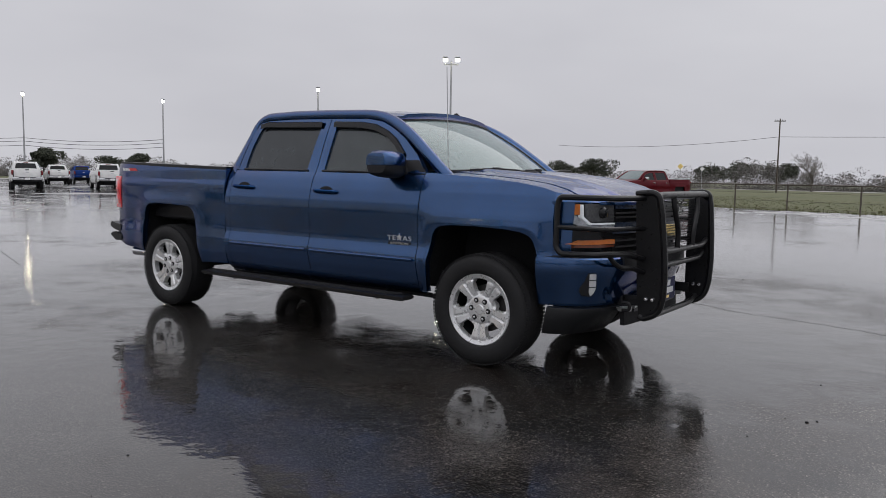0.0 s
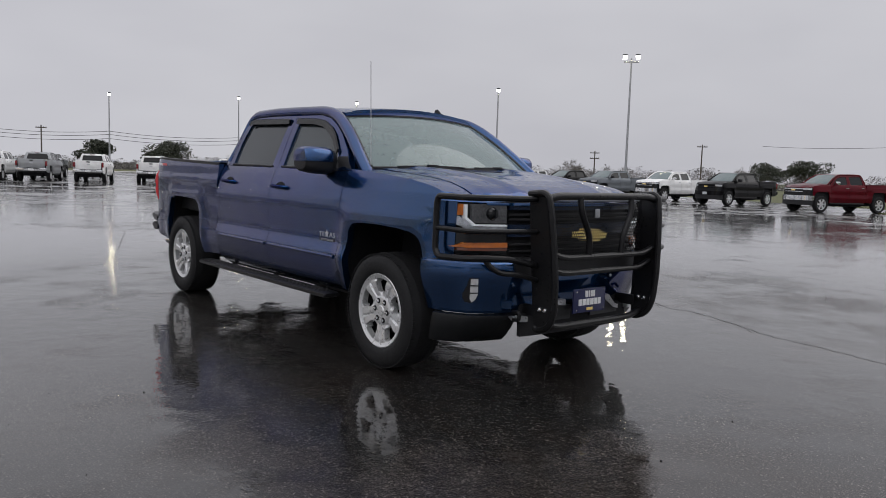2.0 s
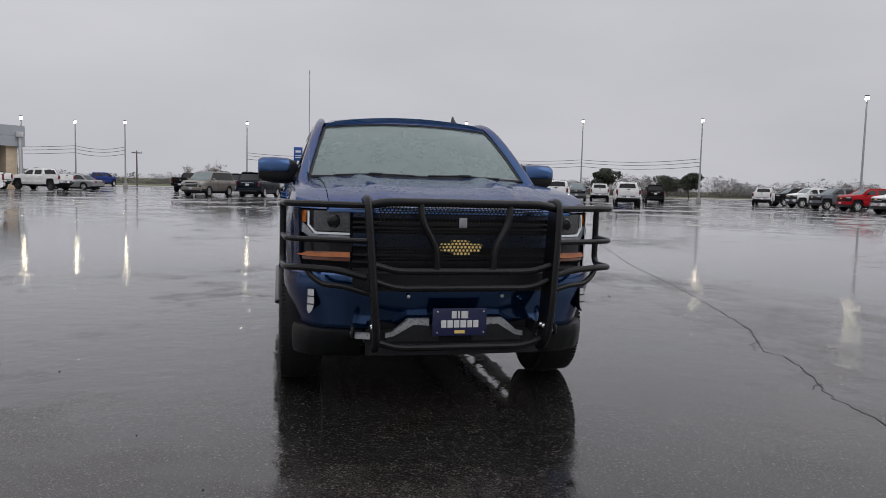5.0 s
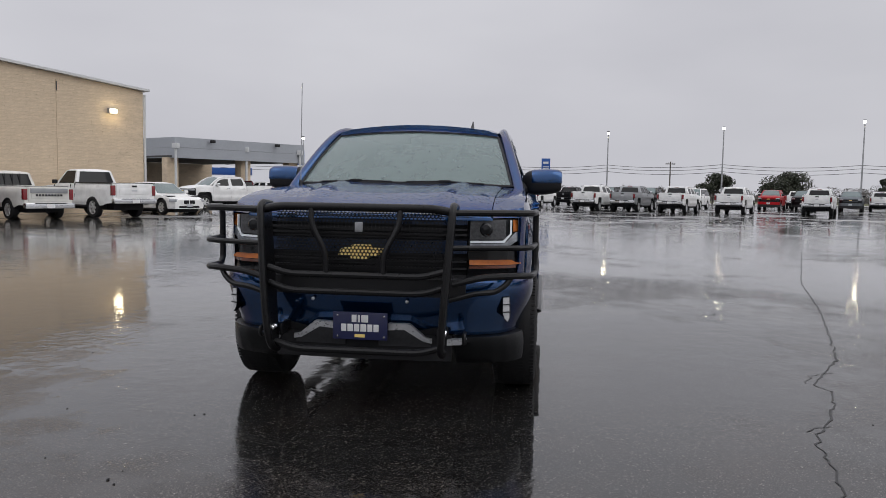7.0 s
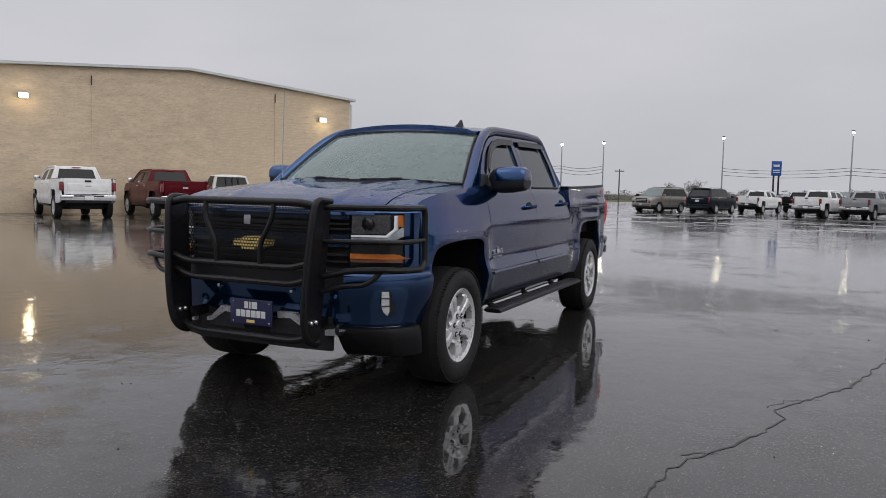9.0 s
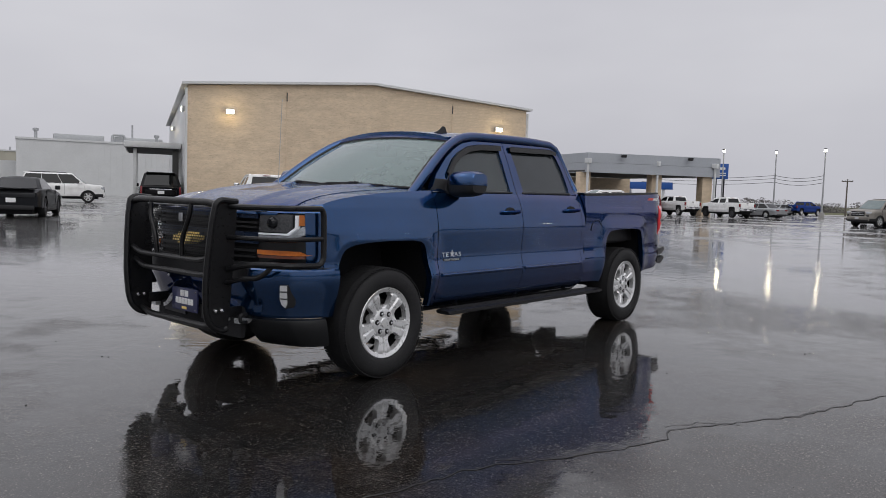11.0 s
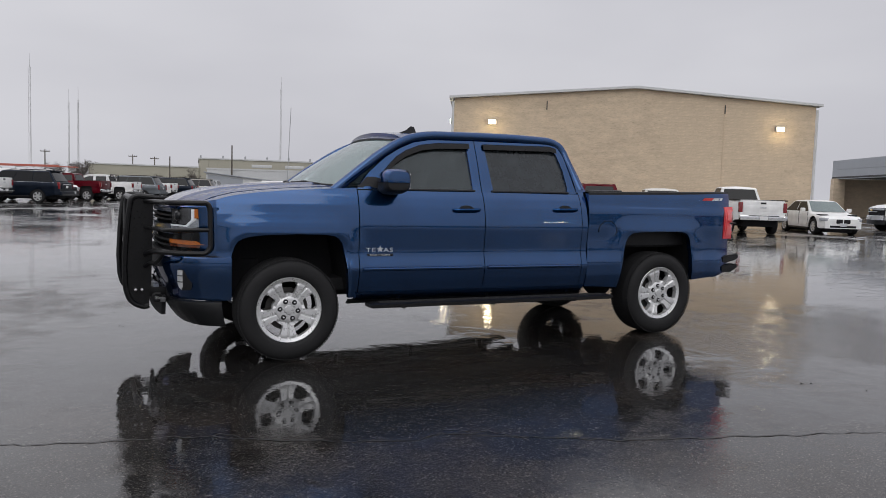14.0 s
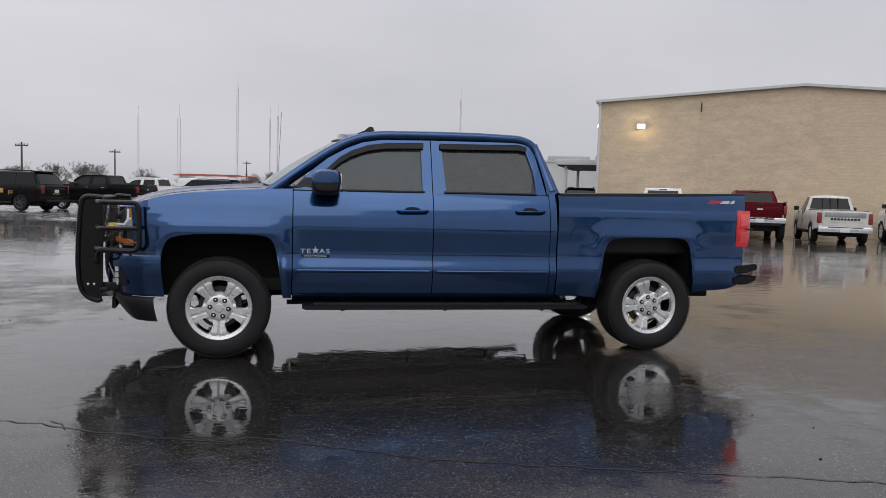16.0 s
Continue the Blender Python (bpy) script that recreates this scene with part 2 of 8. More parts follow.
    far_rough = ramp(n, l, thin, (0.465, 0.004), (0.505, 0.10), (0.54, 0.27), (0.62, 0.36))
    l.new(mixed(n, l, ramp(n, l, reach_far.outputs[0], (0.42, 0.0), (0.85, 1.0)), near_rough, far_rough), p.inputs["Coat Roughness"])
    return m


M = {}
M["asphalt"] = asphalt()
M["blue"] = car_paint("blue_paint", (0.0095, 0.060, 0.180), 0.90, 0.19)
M["blue_bits"] = car_paint("blue_paint_dry", (0.0095, 0.060, 0.180), 0.90, 0.19, drops=False)
M["white"] = car_paint("white_paint", (0.84, 0.84, 0.83), 0.0, 0.4, drops=False)
M["cream"] = car_paint("aged_white_paint", (0.68, 0.67, 0.63), 0.0, 0.5, drops=False)
M["silver"] = car_paint("silver_paint", (0.36, 0.37, 0.38), 0.55, 0.35, drops=False)
M["grey"] = car_paint("grey_paint", (0.16, 0.175, 0.19), 0.5, 0.35, drops=False)
M["black"] = car_paint("black_paint", (0.008, 0.008, 0.009), 0.2, 0.35, drops=False)
M["darkblue"] = car_paint("navy_paint", (0.010, 0.015, 0.026), 0.4, 0.35, drops=False)
M["maroon"] = car_paint("dark_red_paint", (0.095, 0.003, 0.009), 0.15, 0.30, drops=False)
M["red"] = car_paint("bright_red_paint", (0.42, 0.012, 0.018), 0.3, 0.33, drops=False)
M["royal"] = car_paint("royal_blue_paint", (0.012, 0.045, 0.22), 0.4, 0.33, drops=False)
M["tan"] = car_paint("champagne_paint", (0.30, 0.28, 0.255), 0.45, 0.36, drops=False)
M["orange"] = plain("orange_stripe", (0.62, 0.24, 0.05), 0.4)
M["rubber"] = plain("tyre_rubber", (0.0145, 0.0145, 0.0155), 0.7, spec=0.3, vary=0.25, bumps=0.25, bump_scale=220)
M["alloy"] = plain("machined_alloy", (0.68, 0.685, 0.69), 0.30, 0.5, vary=0.05)
M["alloy_dark"] = plain("dark_alloy", (0.10, 0.10, 0.11), 0.35, 0.7)
M["chrome"] = plain("chrome", (0.72, 0.73, 0.74), 0.10, 1.0, vary=0.04)
M["brake"] = plain("brake_steel", (0.05, 0.047, 0.045), 0.5, 0.5)
M["trim"] = plain("black_plastic", (0.019, 0.019, 0.021), 0.5, spec=0.3, vary=0.2, bumps=0.12, bump_scale=300)
M["air_plastic"] = plain("grey_black_plastic", (0.009, 0.0095, 0.0105), 0.36, spec=0.2, vary=0.2, bumps=0.12, bump_scale=300)
M["skid_grey"] = plain("dark_satin_plate", (0.055, 0.056, 0.060), 0.35, 0.5, vary=0.2)
M["lamp_smoke"] = plain("smoked_reflector", (0.11, 0.112, 0.118), 0.22, 0.6, vary=0.5, scale=9)
M["steel_black"] = plain("black_powder_coat", (0.0075, 0.0075, 0.0085), 0.31, spec=0.32, vary=0.2, bumps=0.15, bump_scale=260)
M["void"] = plain("dark_liner", (0.019, 0.019, 0.021), 0.85, vary=0.2, spec=0.25)
M["lamp_black"] = plain("lamp_housing", (0.011, 0.012, 0.014), 0.12, vary=0.2, spec=0.35)
M["fog_lens"] = plain("fog_lamp_glass", (0.72, 0.73, 0.74), 0.1, 0.5, vary=0.15, scale=40, coat=1.0)
M["lamp_clear"] = plain("clear_lens", (0.55, 0.57, 0.60), 0.12, 0.3, coat=1.0)
M["drl"] = glow("running_lamp", (0.80, 0.84, 0.88), 0.10)
M["lamp_strip"] = plain("lamp_reflector", (0.46, 0.49, 0.53), 0.2, 0.5, vary=0.5, scale=14, coat=0.6)
M["red_brown"] = plain("brown_lens", (0.14, 0.035, 0.014), 0.2, vary=0.25, scale=25, coat=1.0)
M["amber"] = plain("amber_lens", (0.58, 0.16, 0.02), 0.2, vary=0.25, scale=25, coat=1.0)
M["red_lens"] = plain("red_lens", (0.72, 0.022, 0.03), 0.16, vary=0.3, scale=16, coat=1.0)
M["gold"] = plain("gold_emblem", (1.0, 0.70, 0.24), 0.3, 0.0)
M["badge"] = plain("badge_silver", (0.62, 0.63, 0.65), 0.3, 0.5)
M["badge_dull"] = plain("badge_pewter", (0.40, 0.41, 0.43), 0.35, 0.4, vary=0.3, scale=30)
M["badge_red"] = plain("badge_red", (0.5, 0.03, 0.03), 0.35)
# body blue darkened for the shade behind the guard mesh
M["shaded_bar"] = plain("shaded_blue_bar", (0.005, 0.016, 0.045), 0.3, 0.3, coat=0.4)
M["red_bright"] = plain("bright_red_lens", (0.88, 0.055, 0.06), 0.2, vary=0.25, scale=30, coat=1.0)
M["red_dark"] = plain("dark_red_lens", (0.20, 0.008, 0.012), 0.16, vary=0.2, scale=12, coat=0.8)
M["navy"] = plain("navy_plate", (0.012, 0.016, 0.075), 0.35, coat=0.5)
M["paper_white"] = plain("plate_white", (0.78, 0.78, 0.78), 0.45, vary=0.04)
M["windscreen"] = glass_mat("windscreen_glass", (0.62, 0.76, 0.74), 0.42, (0.36, 0.47, 0.455), 0.006, 0.06)
M["tint"] = glass_mat("tinted_glass", (0.040, 0.046, 0.052), 0.13, (0.21, 0.245, 0.27), 0.012)
M["tint_front"] = glass_mat("front_door_glass", (0.24, 0.29, 0.30), 0.16, (0.25, 0.30, 0.315), 0.012)
M["car_glass"] = plain("parked_car_glass", (0.006, 0.007, 0.008), 0.04, vary=0.3, scale=3, spec=0.35)
M["car_glass_light"] = plain("parked_windscreen", (0.15, 0.19, 0.19), 0.06, vary=0.2, scale=2)
M["cabin"] = plain("cabin_trim", (0.05, 0.05, 0.053), 0.7, vary=0.2)
M["seat_cloth"] = plain("seat_cloth", (0.07, 0.07, 0.075), 0.85, vary=0.2, bumps=0.2)
M["stone"] = None
M["metal_white"] = plain("white_steel_panel", (0.60, 0.61, 0.61), 0.5, vary=0.06, scale=0.8)
M["metal_grey"] = plain("grey_steel_panel", (0.36, 0.38, 0.41), 0.42, 0.1, vary=0.06, scale=0.7)
M["metal_tan"] = plain("tan_steel_panel", (0.42, 0.40, 0.33), 0.6, vary=0.06, scale=0.6)
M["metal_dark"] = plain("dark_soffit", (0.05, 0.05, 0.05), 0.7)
M["galv"] = plain("galvanised_steel", (0.40, 0.41, 0.42), 0.45, 0.6, vary=0.15)
# mast steel lightened in its colour to stand for distant haze
M["haze_steel"] = plain("hazy_steel", (0.60, 0.61, 0.63), 0.7, vary=0.1)
M["lamp_on"] = glow("lamp_glow", (1.0, 0.91, 0.62), 40.0)
M["wallpack_on"] = glow("wall_lamp_glow", (1.0, 0.88, 0.62), 14.0)
M["wood_pole"] = plain("weathered_pole", (0.10, 0.085, 0.07), 0.85, vary=0.3, bumps=0.3)
M["wire"] = plain("wire_black", (0.03, 0.03, 0.03), 0.6)
M["sign_blue"] = plain("sign_blue", (0.02, 0.09, 0.34), 0.4, vary=0.08)
M["bark"] = plain("bark", (0.075, 0.06, 0.05), 0.9, vary=0.35, scale=3, bumps=0.4)
M["joint"] = plain("crack_fill", (0.008, 0.008, 0.008), 0.45, vary=0.3)
M["concrete"] = plain("pale_concrete", (0.36, 0.35, 0.33), 0.8, vary=0.12, bumps=0.2)


def leaf_mat(name, a, b):
    m, n, l, p = nodes_of(name)
    geo = n.new("ShaderNodeNewGeometry")
    l.new(ramp(n, l, geo.outputs["Random Per Island"], (0.0, a), (1.0, b)), p.inputs["Base Color"])
    p.inputs["Roughness"].default_value, p.inputs["Specular IOR Level"].default_value = 0.6, 0.25
    return m


M["oak_leaf"] = leaf_mat("oak_leaves", (0.030, 0.036, 0.026), (0.075, 0.082, 0.056))
# dark leaves for the added, unseen wood on the +x side
M["unseen_leaf"] = leaf_mat("near_wood_leaves", (0.035, 0.036, 0.030), (0.06, 0.058, 0.05))
# paler than real leaves: the haze of distance is put into this colour
M["hazed_leaf"] = leaf_mat("far_leaves", (0.12, 0.112, 0.108), (0.17, 0.16, 0.152))
M["twig"] = leaf_mat("bare_twigs", (0.12, 0.105, 0.095), (0.21, 0.19, 0.175))


def field():
    m, n, l, p = nodes_of("winter_grass")
    v = mapped(n, l)
    big, mid = noise_tex(n, l, v, 0.06, 5), noise_tex(n, l, v, 1.6, 6, 0.7)
    c = ramp(n, l, big, (0.3, (0.055, 0.070, 0.022)), (0.7, (0.095, 0.100, 0.036)))
    c = mixed(n, l, ramp(n, l, mid, (0.45, 0.0), (0.7, 0.8)), c, (0.12, 0.10, 0.055))
    l.new(c, p.inputs["Base Color"])
    p.inputs["Roughness"].default_value = 0.9
    l.new(bump(n, l, noise_tex(n, l, v, 14.0, 4), 0.8, 0.05), p.inputs["Normal"])
    return m


M["grass"] = field()


def stone_mat():
    """Pale limestone; every block takes its own tone."""
    m, n, l, p = nodes_of("limestone")
    v = mapped(n, l)
    info, geo = n.new("ShaderNodeObjectInfo"), n.new("ShaderNodeNewGeometry")
    add = n.new("ShaderNodeMath")
    add.operation = "ADD"
    l.new(info.outputs["Random"], add.inputs[0]), l.new(geo.outputs["Random Per Island"], add.inputs[1])
    frac = n.new("ShaderNodeMath")
    frac.operation = "FRACT"
    l.new(add.outputs[0], frac.inputs[0])
    c = ramp(n, l, frac.outputs[0], (0.0, (0.625, 0.502, 0.362)), (0.5, (0.64, 0.513, 0.37)), (0.9, (0.655, 0.527, 0.382)), (1.0, (0.605, 0.485, 0.35)))
    grain = noise_tex(n, l, mapped(n, l, (1, 1, 3.8)), 6.5, 5, 0.68)
    c = mixed(n, l, 0.6, c, ramp(n, l, grain, (0.30, 0.60), (0.44, 0.97), (0.70, 1.12)), "MULTIPLY")
    stain = ramp(n, l, noise_tex(n, l, mapped(n, l, (1.2, 1.2, 2.6)), 1.0, 5, 0.7), (0.35, 0.86), (0.65, 1.06))
    l.new(mixed(n, l, 1.0, c, stain, "MULTIPLY"), p.inputs["Base Color"])
    p.inputs["Roughness"].default_value = 0.85
    l.new(bump(n, l, grain, 0.35, 0.012), p.inputs["Normal"])
    return m


M["stone"] = stone_mat()
M["mortar"] = plain("mortar", (0.62, 0.50, 0.36), 0.95, vary=0.1)


# ---- tools ----
def part(name, bm, material, parent=None, label="", smooth=True, angle=35):
    """Links a bmesh as one mesh object under a thing or a part."""
    bmesh.ops.recalc_face_normals(bm, faces=bm.faces)
    if smooth:
        for e in bm.edges:
            e.smooth = len(e.link_faces) == 2 and e.calc_face_angle(0) < radians(angle)
        for f in bm.faces:
            f.smooth = True
    me = bpy.data.meshes.new(name)
    bm.to_mesh(me)
    bm.free()
    me.materials.append(material)
    ob = new(name, me)
    if parent:
        ob.parent = parent
    if label:
        ob["label"] = label
    return ob


def empty(name, label, category, group="", m=None):
    ob = new(name)
    ob.empty_display_size = 0.2
    if m:
        ob.matrix_world = m
    return tagged(ob, label, category, group)


def shared(name, like, parent, m):
    """Another object on the same mesh."""
    ob = new(name, like.data)
    ob.parent = parent
    ob.matrix_local = m
    return ob


def box(bm, c, s, bevel=0.0, turn=None):
    r = bmesh.ops.create_cube(bm, size=1.0)
    mat = Matrix.Translation(c) @ (turn or Matrix()) @ Matrix.Diagonal((*s, 1))
    bmesh.ops.transform(bm, matrix=mat, verts=r["verts"])
    if bevel:
        es = list({e for v in r["verts"] for e in v.link_edges})
        bmesh.ops.bevel(bm, geom=es, offset=bevel, segments=2, affect="EDGES", profile=0.6)
    return bm


def boxed(c, s, bevel=0.0, turn=None):
    return box(bmesh.new(), c, s, bevel, turn)


def sheet(bm, rows, wrap=False):
    """A grid of points as quads."""
    vs = [[bm.verts.new(p) for p in r] for r in rows]
    for a, b in zip(vs, vs[1:]):
        k = len(a)
        for i in range(k if wrap else k - 1):
            j = (i + 1) % k
            try:
                bm.faces.new((a[i], a[j], b[j], b[i]))
            except ValueError:
                pass
    return vs


def thicken(bm, d):
    """Turns the open sheet's rim inward by the vector d, so that its edge has depth."""
    rim = [e for e in bm.edges if e.is_boundary]
    r = bmesh.ops.extrude_edge_only(bm, edges=rim)
    bmesh.ops.translate(bm, vec=d, verts=[v for v in r["geom"] if isinstance(v, bmesh.types.BMVert)])
    return bm


def rounded(pts, r, n=4):
    """A polyline with its corners rounded."""
    pts = [Vector(p) for p in pts]
    out = [pts[0]]
    for a, b, c in zip(pts, pts[1:], pts[2:]):
        ab, cb = a - b, c - b
        k = min(r, ab.length * 0.45, cb.length * 0.45)
        p, q = b + ab.normalized() * k, b + cb.normalized() * k
        for i in range(n + 1):
            t = i / n
            out.append(p * (1 - t) ** 2 + b * 2 * t * (1 - t) + q * t * t)
    return out + [pts[-1]]


def tube(bm, pts, r, n=10, r2=None, flat=1.0, cap=True):
    """A tube along a polyline, tapering to r2."""
    pts = [Vector(p) for p in pts]
    rings, up = [], None
    for i, p in enumerate(pts):
        d = (pts[min(i + 1, len(pts) - 1)] - pts[max(i - 1, 0)]).normalized()
        if up is None:
            up = d.orthogonal().normalized()
        up = (up - d * up.dot(d)).normalized()
        side = d.cross(up)
        k = r if r2 is None else r + (r2 - r) * i / (len(pts) - 1)
        rings.append([p + (up * math.cos(a) + side * math.sin(a) * flat) * k for a in (2 * math.pi * j / n for j in range(n))])
    vs = sheet(bm, rings, wrap=True)
    if cap:
        bm.faces.new(vs[0]), bm.faces.new(vs[-1])
    return bm


def lathe(bm, profile, n=32, axis="y"):
    """Turns (radius, along) pairs round an axis."""
    rows = []
    for r, a in profile:
        ring = []
        for j in range(n):
            c, s = math.cos(2 * math.pi * j / n), math.sin(2 * math.pi * j / n)
            ring.append((r * c, a, r * s) if axis == "y" else (r * c, r * s, a) if axis == "z" else (a, r * c, r * s))
        rows.append(ring)
    return sheet(bm, rows, wrap=True)


def prism(bm, poly, f0, f1):
    """Closes the outline poly between two maps from its points to space."""
    a, b = [bm.verts.new(f0(*p)) for p in poly], [bm.verts.new(f1(*p)) for p in poly]
    bm.faces.new(a), bm.faces.new(list(reversed(b)))
    for i in range(len(poly)):
        j = (i + 1) % len(poly)
        bm.faces.new((a[i], b[i], b[j], a[j]))
    return bm


def lerp_table(x, table):
    xs, ys = zip(*sorted(table))
    return float(np.interp(x, xs, ys))


def smooth01(t):
    t = max(0.0, min(1.0, t))
    return t * t * (3 - 2 * t)


def text_bars(bm, rows, place, h, w_of):
    """Plain bars in place of writing: rows of (v, [widths]) laid out with gaps."""
    for v, widths in rows:
        total = sum(widths) + w_of * (len(widths) - 1)
        u = -total / 2
        for w in widths:
            place(bm, u + w / 2, v, w, h)
            u += w + w_of
    return bm


# ---- setting ----
def ground_z(x, y):
    """The lot falls a little along the parked truck."""
    return 0.03 * smooth01((1.8 - x) / 3.6) * math.exp(-((x * x + y * y) / 64.0))


def stretch(lo, hi, fine, mid=9.0, grow=1.25):
    out, v, step = [], -mid, fine
    while v < mid:
        out.append(v)
        v += fine
    a, s = mid, fine
    right = []
    while a < hi:
        right.append(a)
        s *= grow
        a += s
    right.append(hi)
    a, s = -mid - fine, fine
    left = []
    while a > lo:
        left.append(a)
        s *= grow
        a -= s
    left.append(lo)
    return left[::-1] + out + right


FENCE_LINE = lambda x: 34.1 - 0.35 * (x + 3.1)
LOT_EDGE = lambda x: FENCE_LINE(x) + 8.0 * smooth01((-8.8 - x) / 3.0)  # where the asphalt meets the grass; it steps back behind the parked row

bm = bmesh.new()
sheet(bm, [[(x, y, -0.006) for y in (-2500, -600, -150, 0, 150, 600, 2500)] for x in (-2500, -600, -150, 0, 150, 600, 2500)])
tagged(part("ground", bm, M["grass"]), "flat winter grass field reaching to the horizon", "ground", kind="structure")

bm = bmesh.new()
xs, rows = stretch(-112, 95, 0.5), []
us = [i / 40 for i in range(41)]
ys = stretch(-125, 60, 0.5)
for x in xs:
    top = LOT_EDGE(x)
    row = []
    for y in ys:
        yy = y if y < 12 else 12 + (y - 12) / 48 * (top - 12)
        row.append((x, yy, ground_z(x, yy)))
    rows.append(row)
sheet(bm, rows)
lot = tagged(part("parking_lot", bm, M["asphalt"]), "rain-wet dark asphalt car lot mirroring the grey sky", "asphalt", kind="structure")


def crack(pts, width, seed):
    """A wandering open crack in the asphalt, with short spurs."""
    rnd = random.Random(seed)
    bm = bmesh.new()
    line = []
    for (x0, y0), (x1, y1) in zip(pts, pts[1:]):
        k = max(3, int(math.hypot(x1 - x0, y1 - y0) / 0.05))
        nx, ny = -(y1 - y0), x1 - x0
        d = math.hypot(nx, ny) or 1
        for i in range(k):
            t = i / k
            j = 0.022 * noise.noise(Vector((x0 * 3 + t * 6, y0, seed))) + rnd.uniform(-0.010, 0.010)
            line.append((x0 + (x1 - x0) * t + nx / d * j, y0 + (y1 - y0) * t + ny / d * j))
    up, dn = [], []
    for i, (x, y) in enumerate(line):
        a, b = line[max(i - 1, 0)], line[min(i + 1, len(line) - 1)]
        dx, dy = b[0] - a[0], b[1] - a[1]
        d = math.hypot(dx, dy) or 1
        w = width * (0.35 + 0.9 * abs(noise.noise(Vector((x * 2.5, y * 2.5, seed + 3)))) + rnd.uniform(0, 0.35))
        z = ground_z(x, y) + 0.0025
        up.append((x - dy / d * w, y + dx / d * w, z)), dn.append((x + dy / d * w, y - dx / d * w, z))
    sheet(bm, [up, dn])
    return part("crack", bm, M["joint"], lot)


crack([(-12.0, 7.2), (-8.0, 5.9), (-4.9, 4.9), (-2.1, 4.2), (-0.9, 3.85), (-0.2, 3.65), (0.6, 3.4), (1.1, 3.12), (1.45, 2.95), (1.62, 3.0), (1.95, 2.9), (2.4, 2.7), (2.62, 2.58), (2.8, 2.5), (3.1, 2.47), (3.4, 2.4), (3.8, 2.3), (4.1, 2.15), (5.2, 1.85), (7.5, 1.1)], 0.0075, 1)
crack([(1.42, 2.9), (1.2, 3.0), (1.02, 3.25)], 0.005, 2)
crack([(2.45, 2.7), (2.5, 2.58), (2.62, 2.5)], 0.005, 3)
crack([(-2.4, 8.2), (0.2, 7.3), (1.9, 6.8), (2.8, 6.5), (3.6, 6.2), (6.5, 5.3), (10, 4.0)], 0.006, 4)
crack([(-22, 3.2), (-14, 1.5), (-9, 0.6), (-6.0, -0.4)], 0.006, 6)
crack([(-3.6, 6.6), (-2.6, 7.0), (-1.2, 7.1)], 0.005, 8)

# scattered grit and leaf bits on the asphalt
rnd = random.Random(7)
bm = bmesh.new()
for _ in range(260):
    a, r = rnd.uniform(0, 2 * math.pi), rnd.uniform(1.5, 13) ** 1.0
    x, y, s = r * math.cos(a), r * math.sin(a), rnd.uniform(0.003, 0.008) * (1.5 if rnd.random() < 0.08 else 1)
    bmesh.ops.create_icosphere(bm, subdivisions=1, radius=s, matrix=Matrix.Translation((x, y, ground_z(x, y) + s * 0.3)) @ Matrix.Diagonal((1, rnd.uniform(0.5, 1.0), 0.5, 1)))
tagged(part("grit", bm, M["trim"], smooth=False), "loose dark grit scattered on the wet asphalt", "grit", kind="stuff")

# road beyond the field
bm2 = bmesh.new()
sheet(bm2, [[(x, 138 - 0.35 * x + w, 0.03) for w in (-5, 0, 5)] for x in range(-400, 401, 40)])
tagged(part("road", bm2, M["concrete"]), "pale two-lane road beyond the field", "road", kind="structure")
bm = bmesh.new()
sheet(bm, [[(-126, y, 0.03), (-119, y, 0.03), (-112.5, y, 0.03)] for y in range(-300, 301, 50)])
tagged(part("highway", bm, M["concrete"]), "pale highway along the edge of the lot", "road", kind="structure")

# ---- stone shop building ----
A0, A1 = Vector((-13.07, -26.58)), Vector((-28.24, -18.54))
ALONG = (A1 - A0).normalized()
OUT = Vector((-ALONG.y, ALONG.x))
if OUT.y < 0:
    OUT = -OUT
WLEN, EAVE, PEAK = (A1 - A0).length, 5.83, 6.5


def wall_xyz(u, d, z):
    p = A0 + ALONG * u + OUT * d
    return (p.x, p.y, z)


def gable(u):
    return EAVE + (PEAK - EAVE) * (1 - abs(u / WLEN - 0.505) / 0.505)


shop = empty("shop_building", "long pale limestone block shop building with a low gable roof", "building")
DEPTH = 26.0
bm = bmesh.new()
outline = [(0, 0), (WLEN, 0), (WLEN, gable(WLEN) + 0.046), (WLEN * 0.505, PEAK + 0.046), (0, gable(0) + 0.046)]
prism(bm, outline, lambda u, z: wall_xyz(u, 0, z), lambda u, z: wall_xyz(u, -0.25, z))
wall = part("wall", bm, M["mortar"], shop, "pale limestone block wall", smooth=False)
bm = bmesh.new()
for u0 in (0.0, WLEN):
    u1 = u0 + (0.25 if u0 == 0 else -0.25)
    prism(bm, [(0.26, 0), (DEPTH, 0), (DEPTH, EAVE - 0.05), (0.26, EAVE - 0.05)], lambda d, z: wall_xyz(u0, -d, z), lambda d, z: wall_xyz(u1, -d, z))
prism(bm, [(0.26, 0), (WLEN - 0.26, 0), (WLEN - 0.26, EAVE), (0.26, EAVE)], lambda u, z: wall_xyz(u, -DEPTH, z), lambda u, z: wall_xyz(u, -DEPTH + 0.2, z))
part("side_wall", bm, M["metal_white"], shop, "pale steel side walls", smooth=False)
bm = bmesh.new()
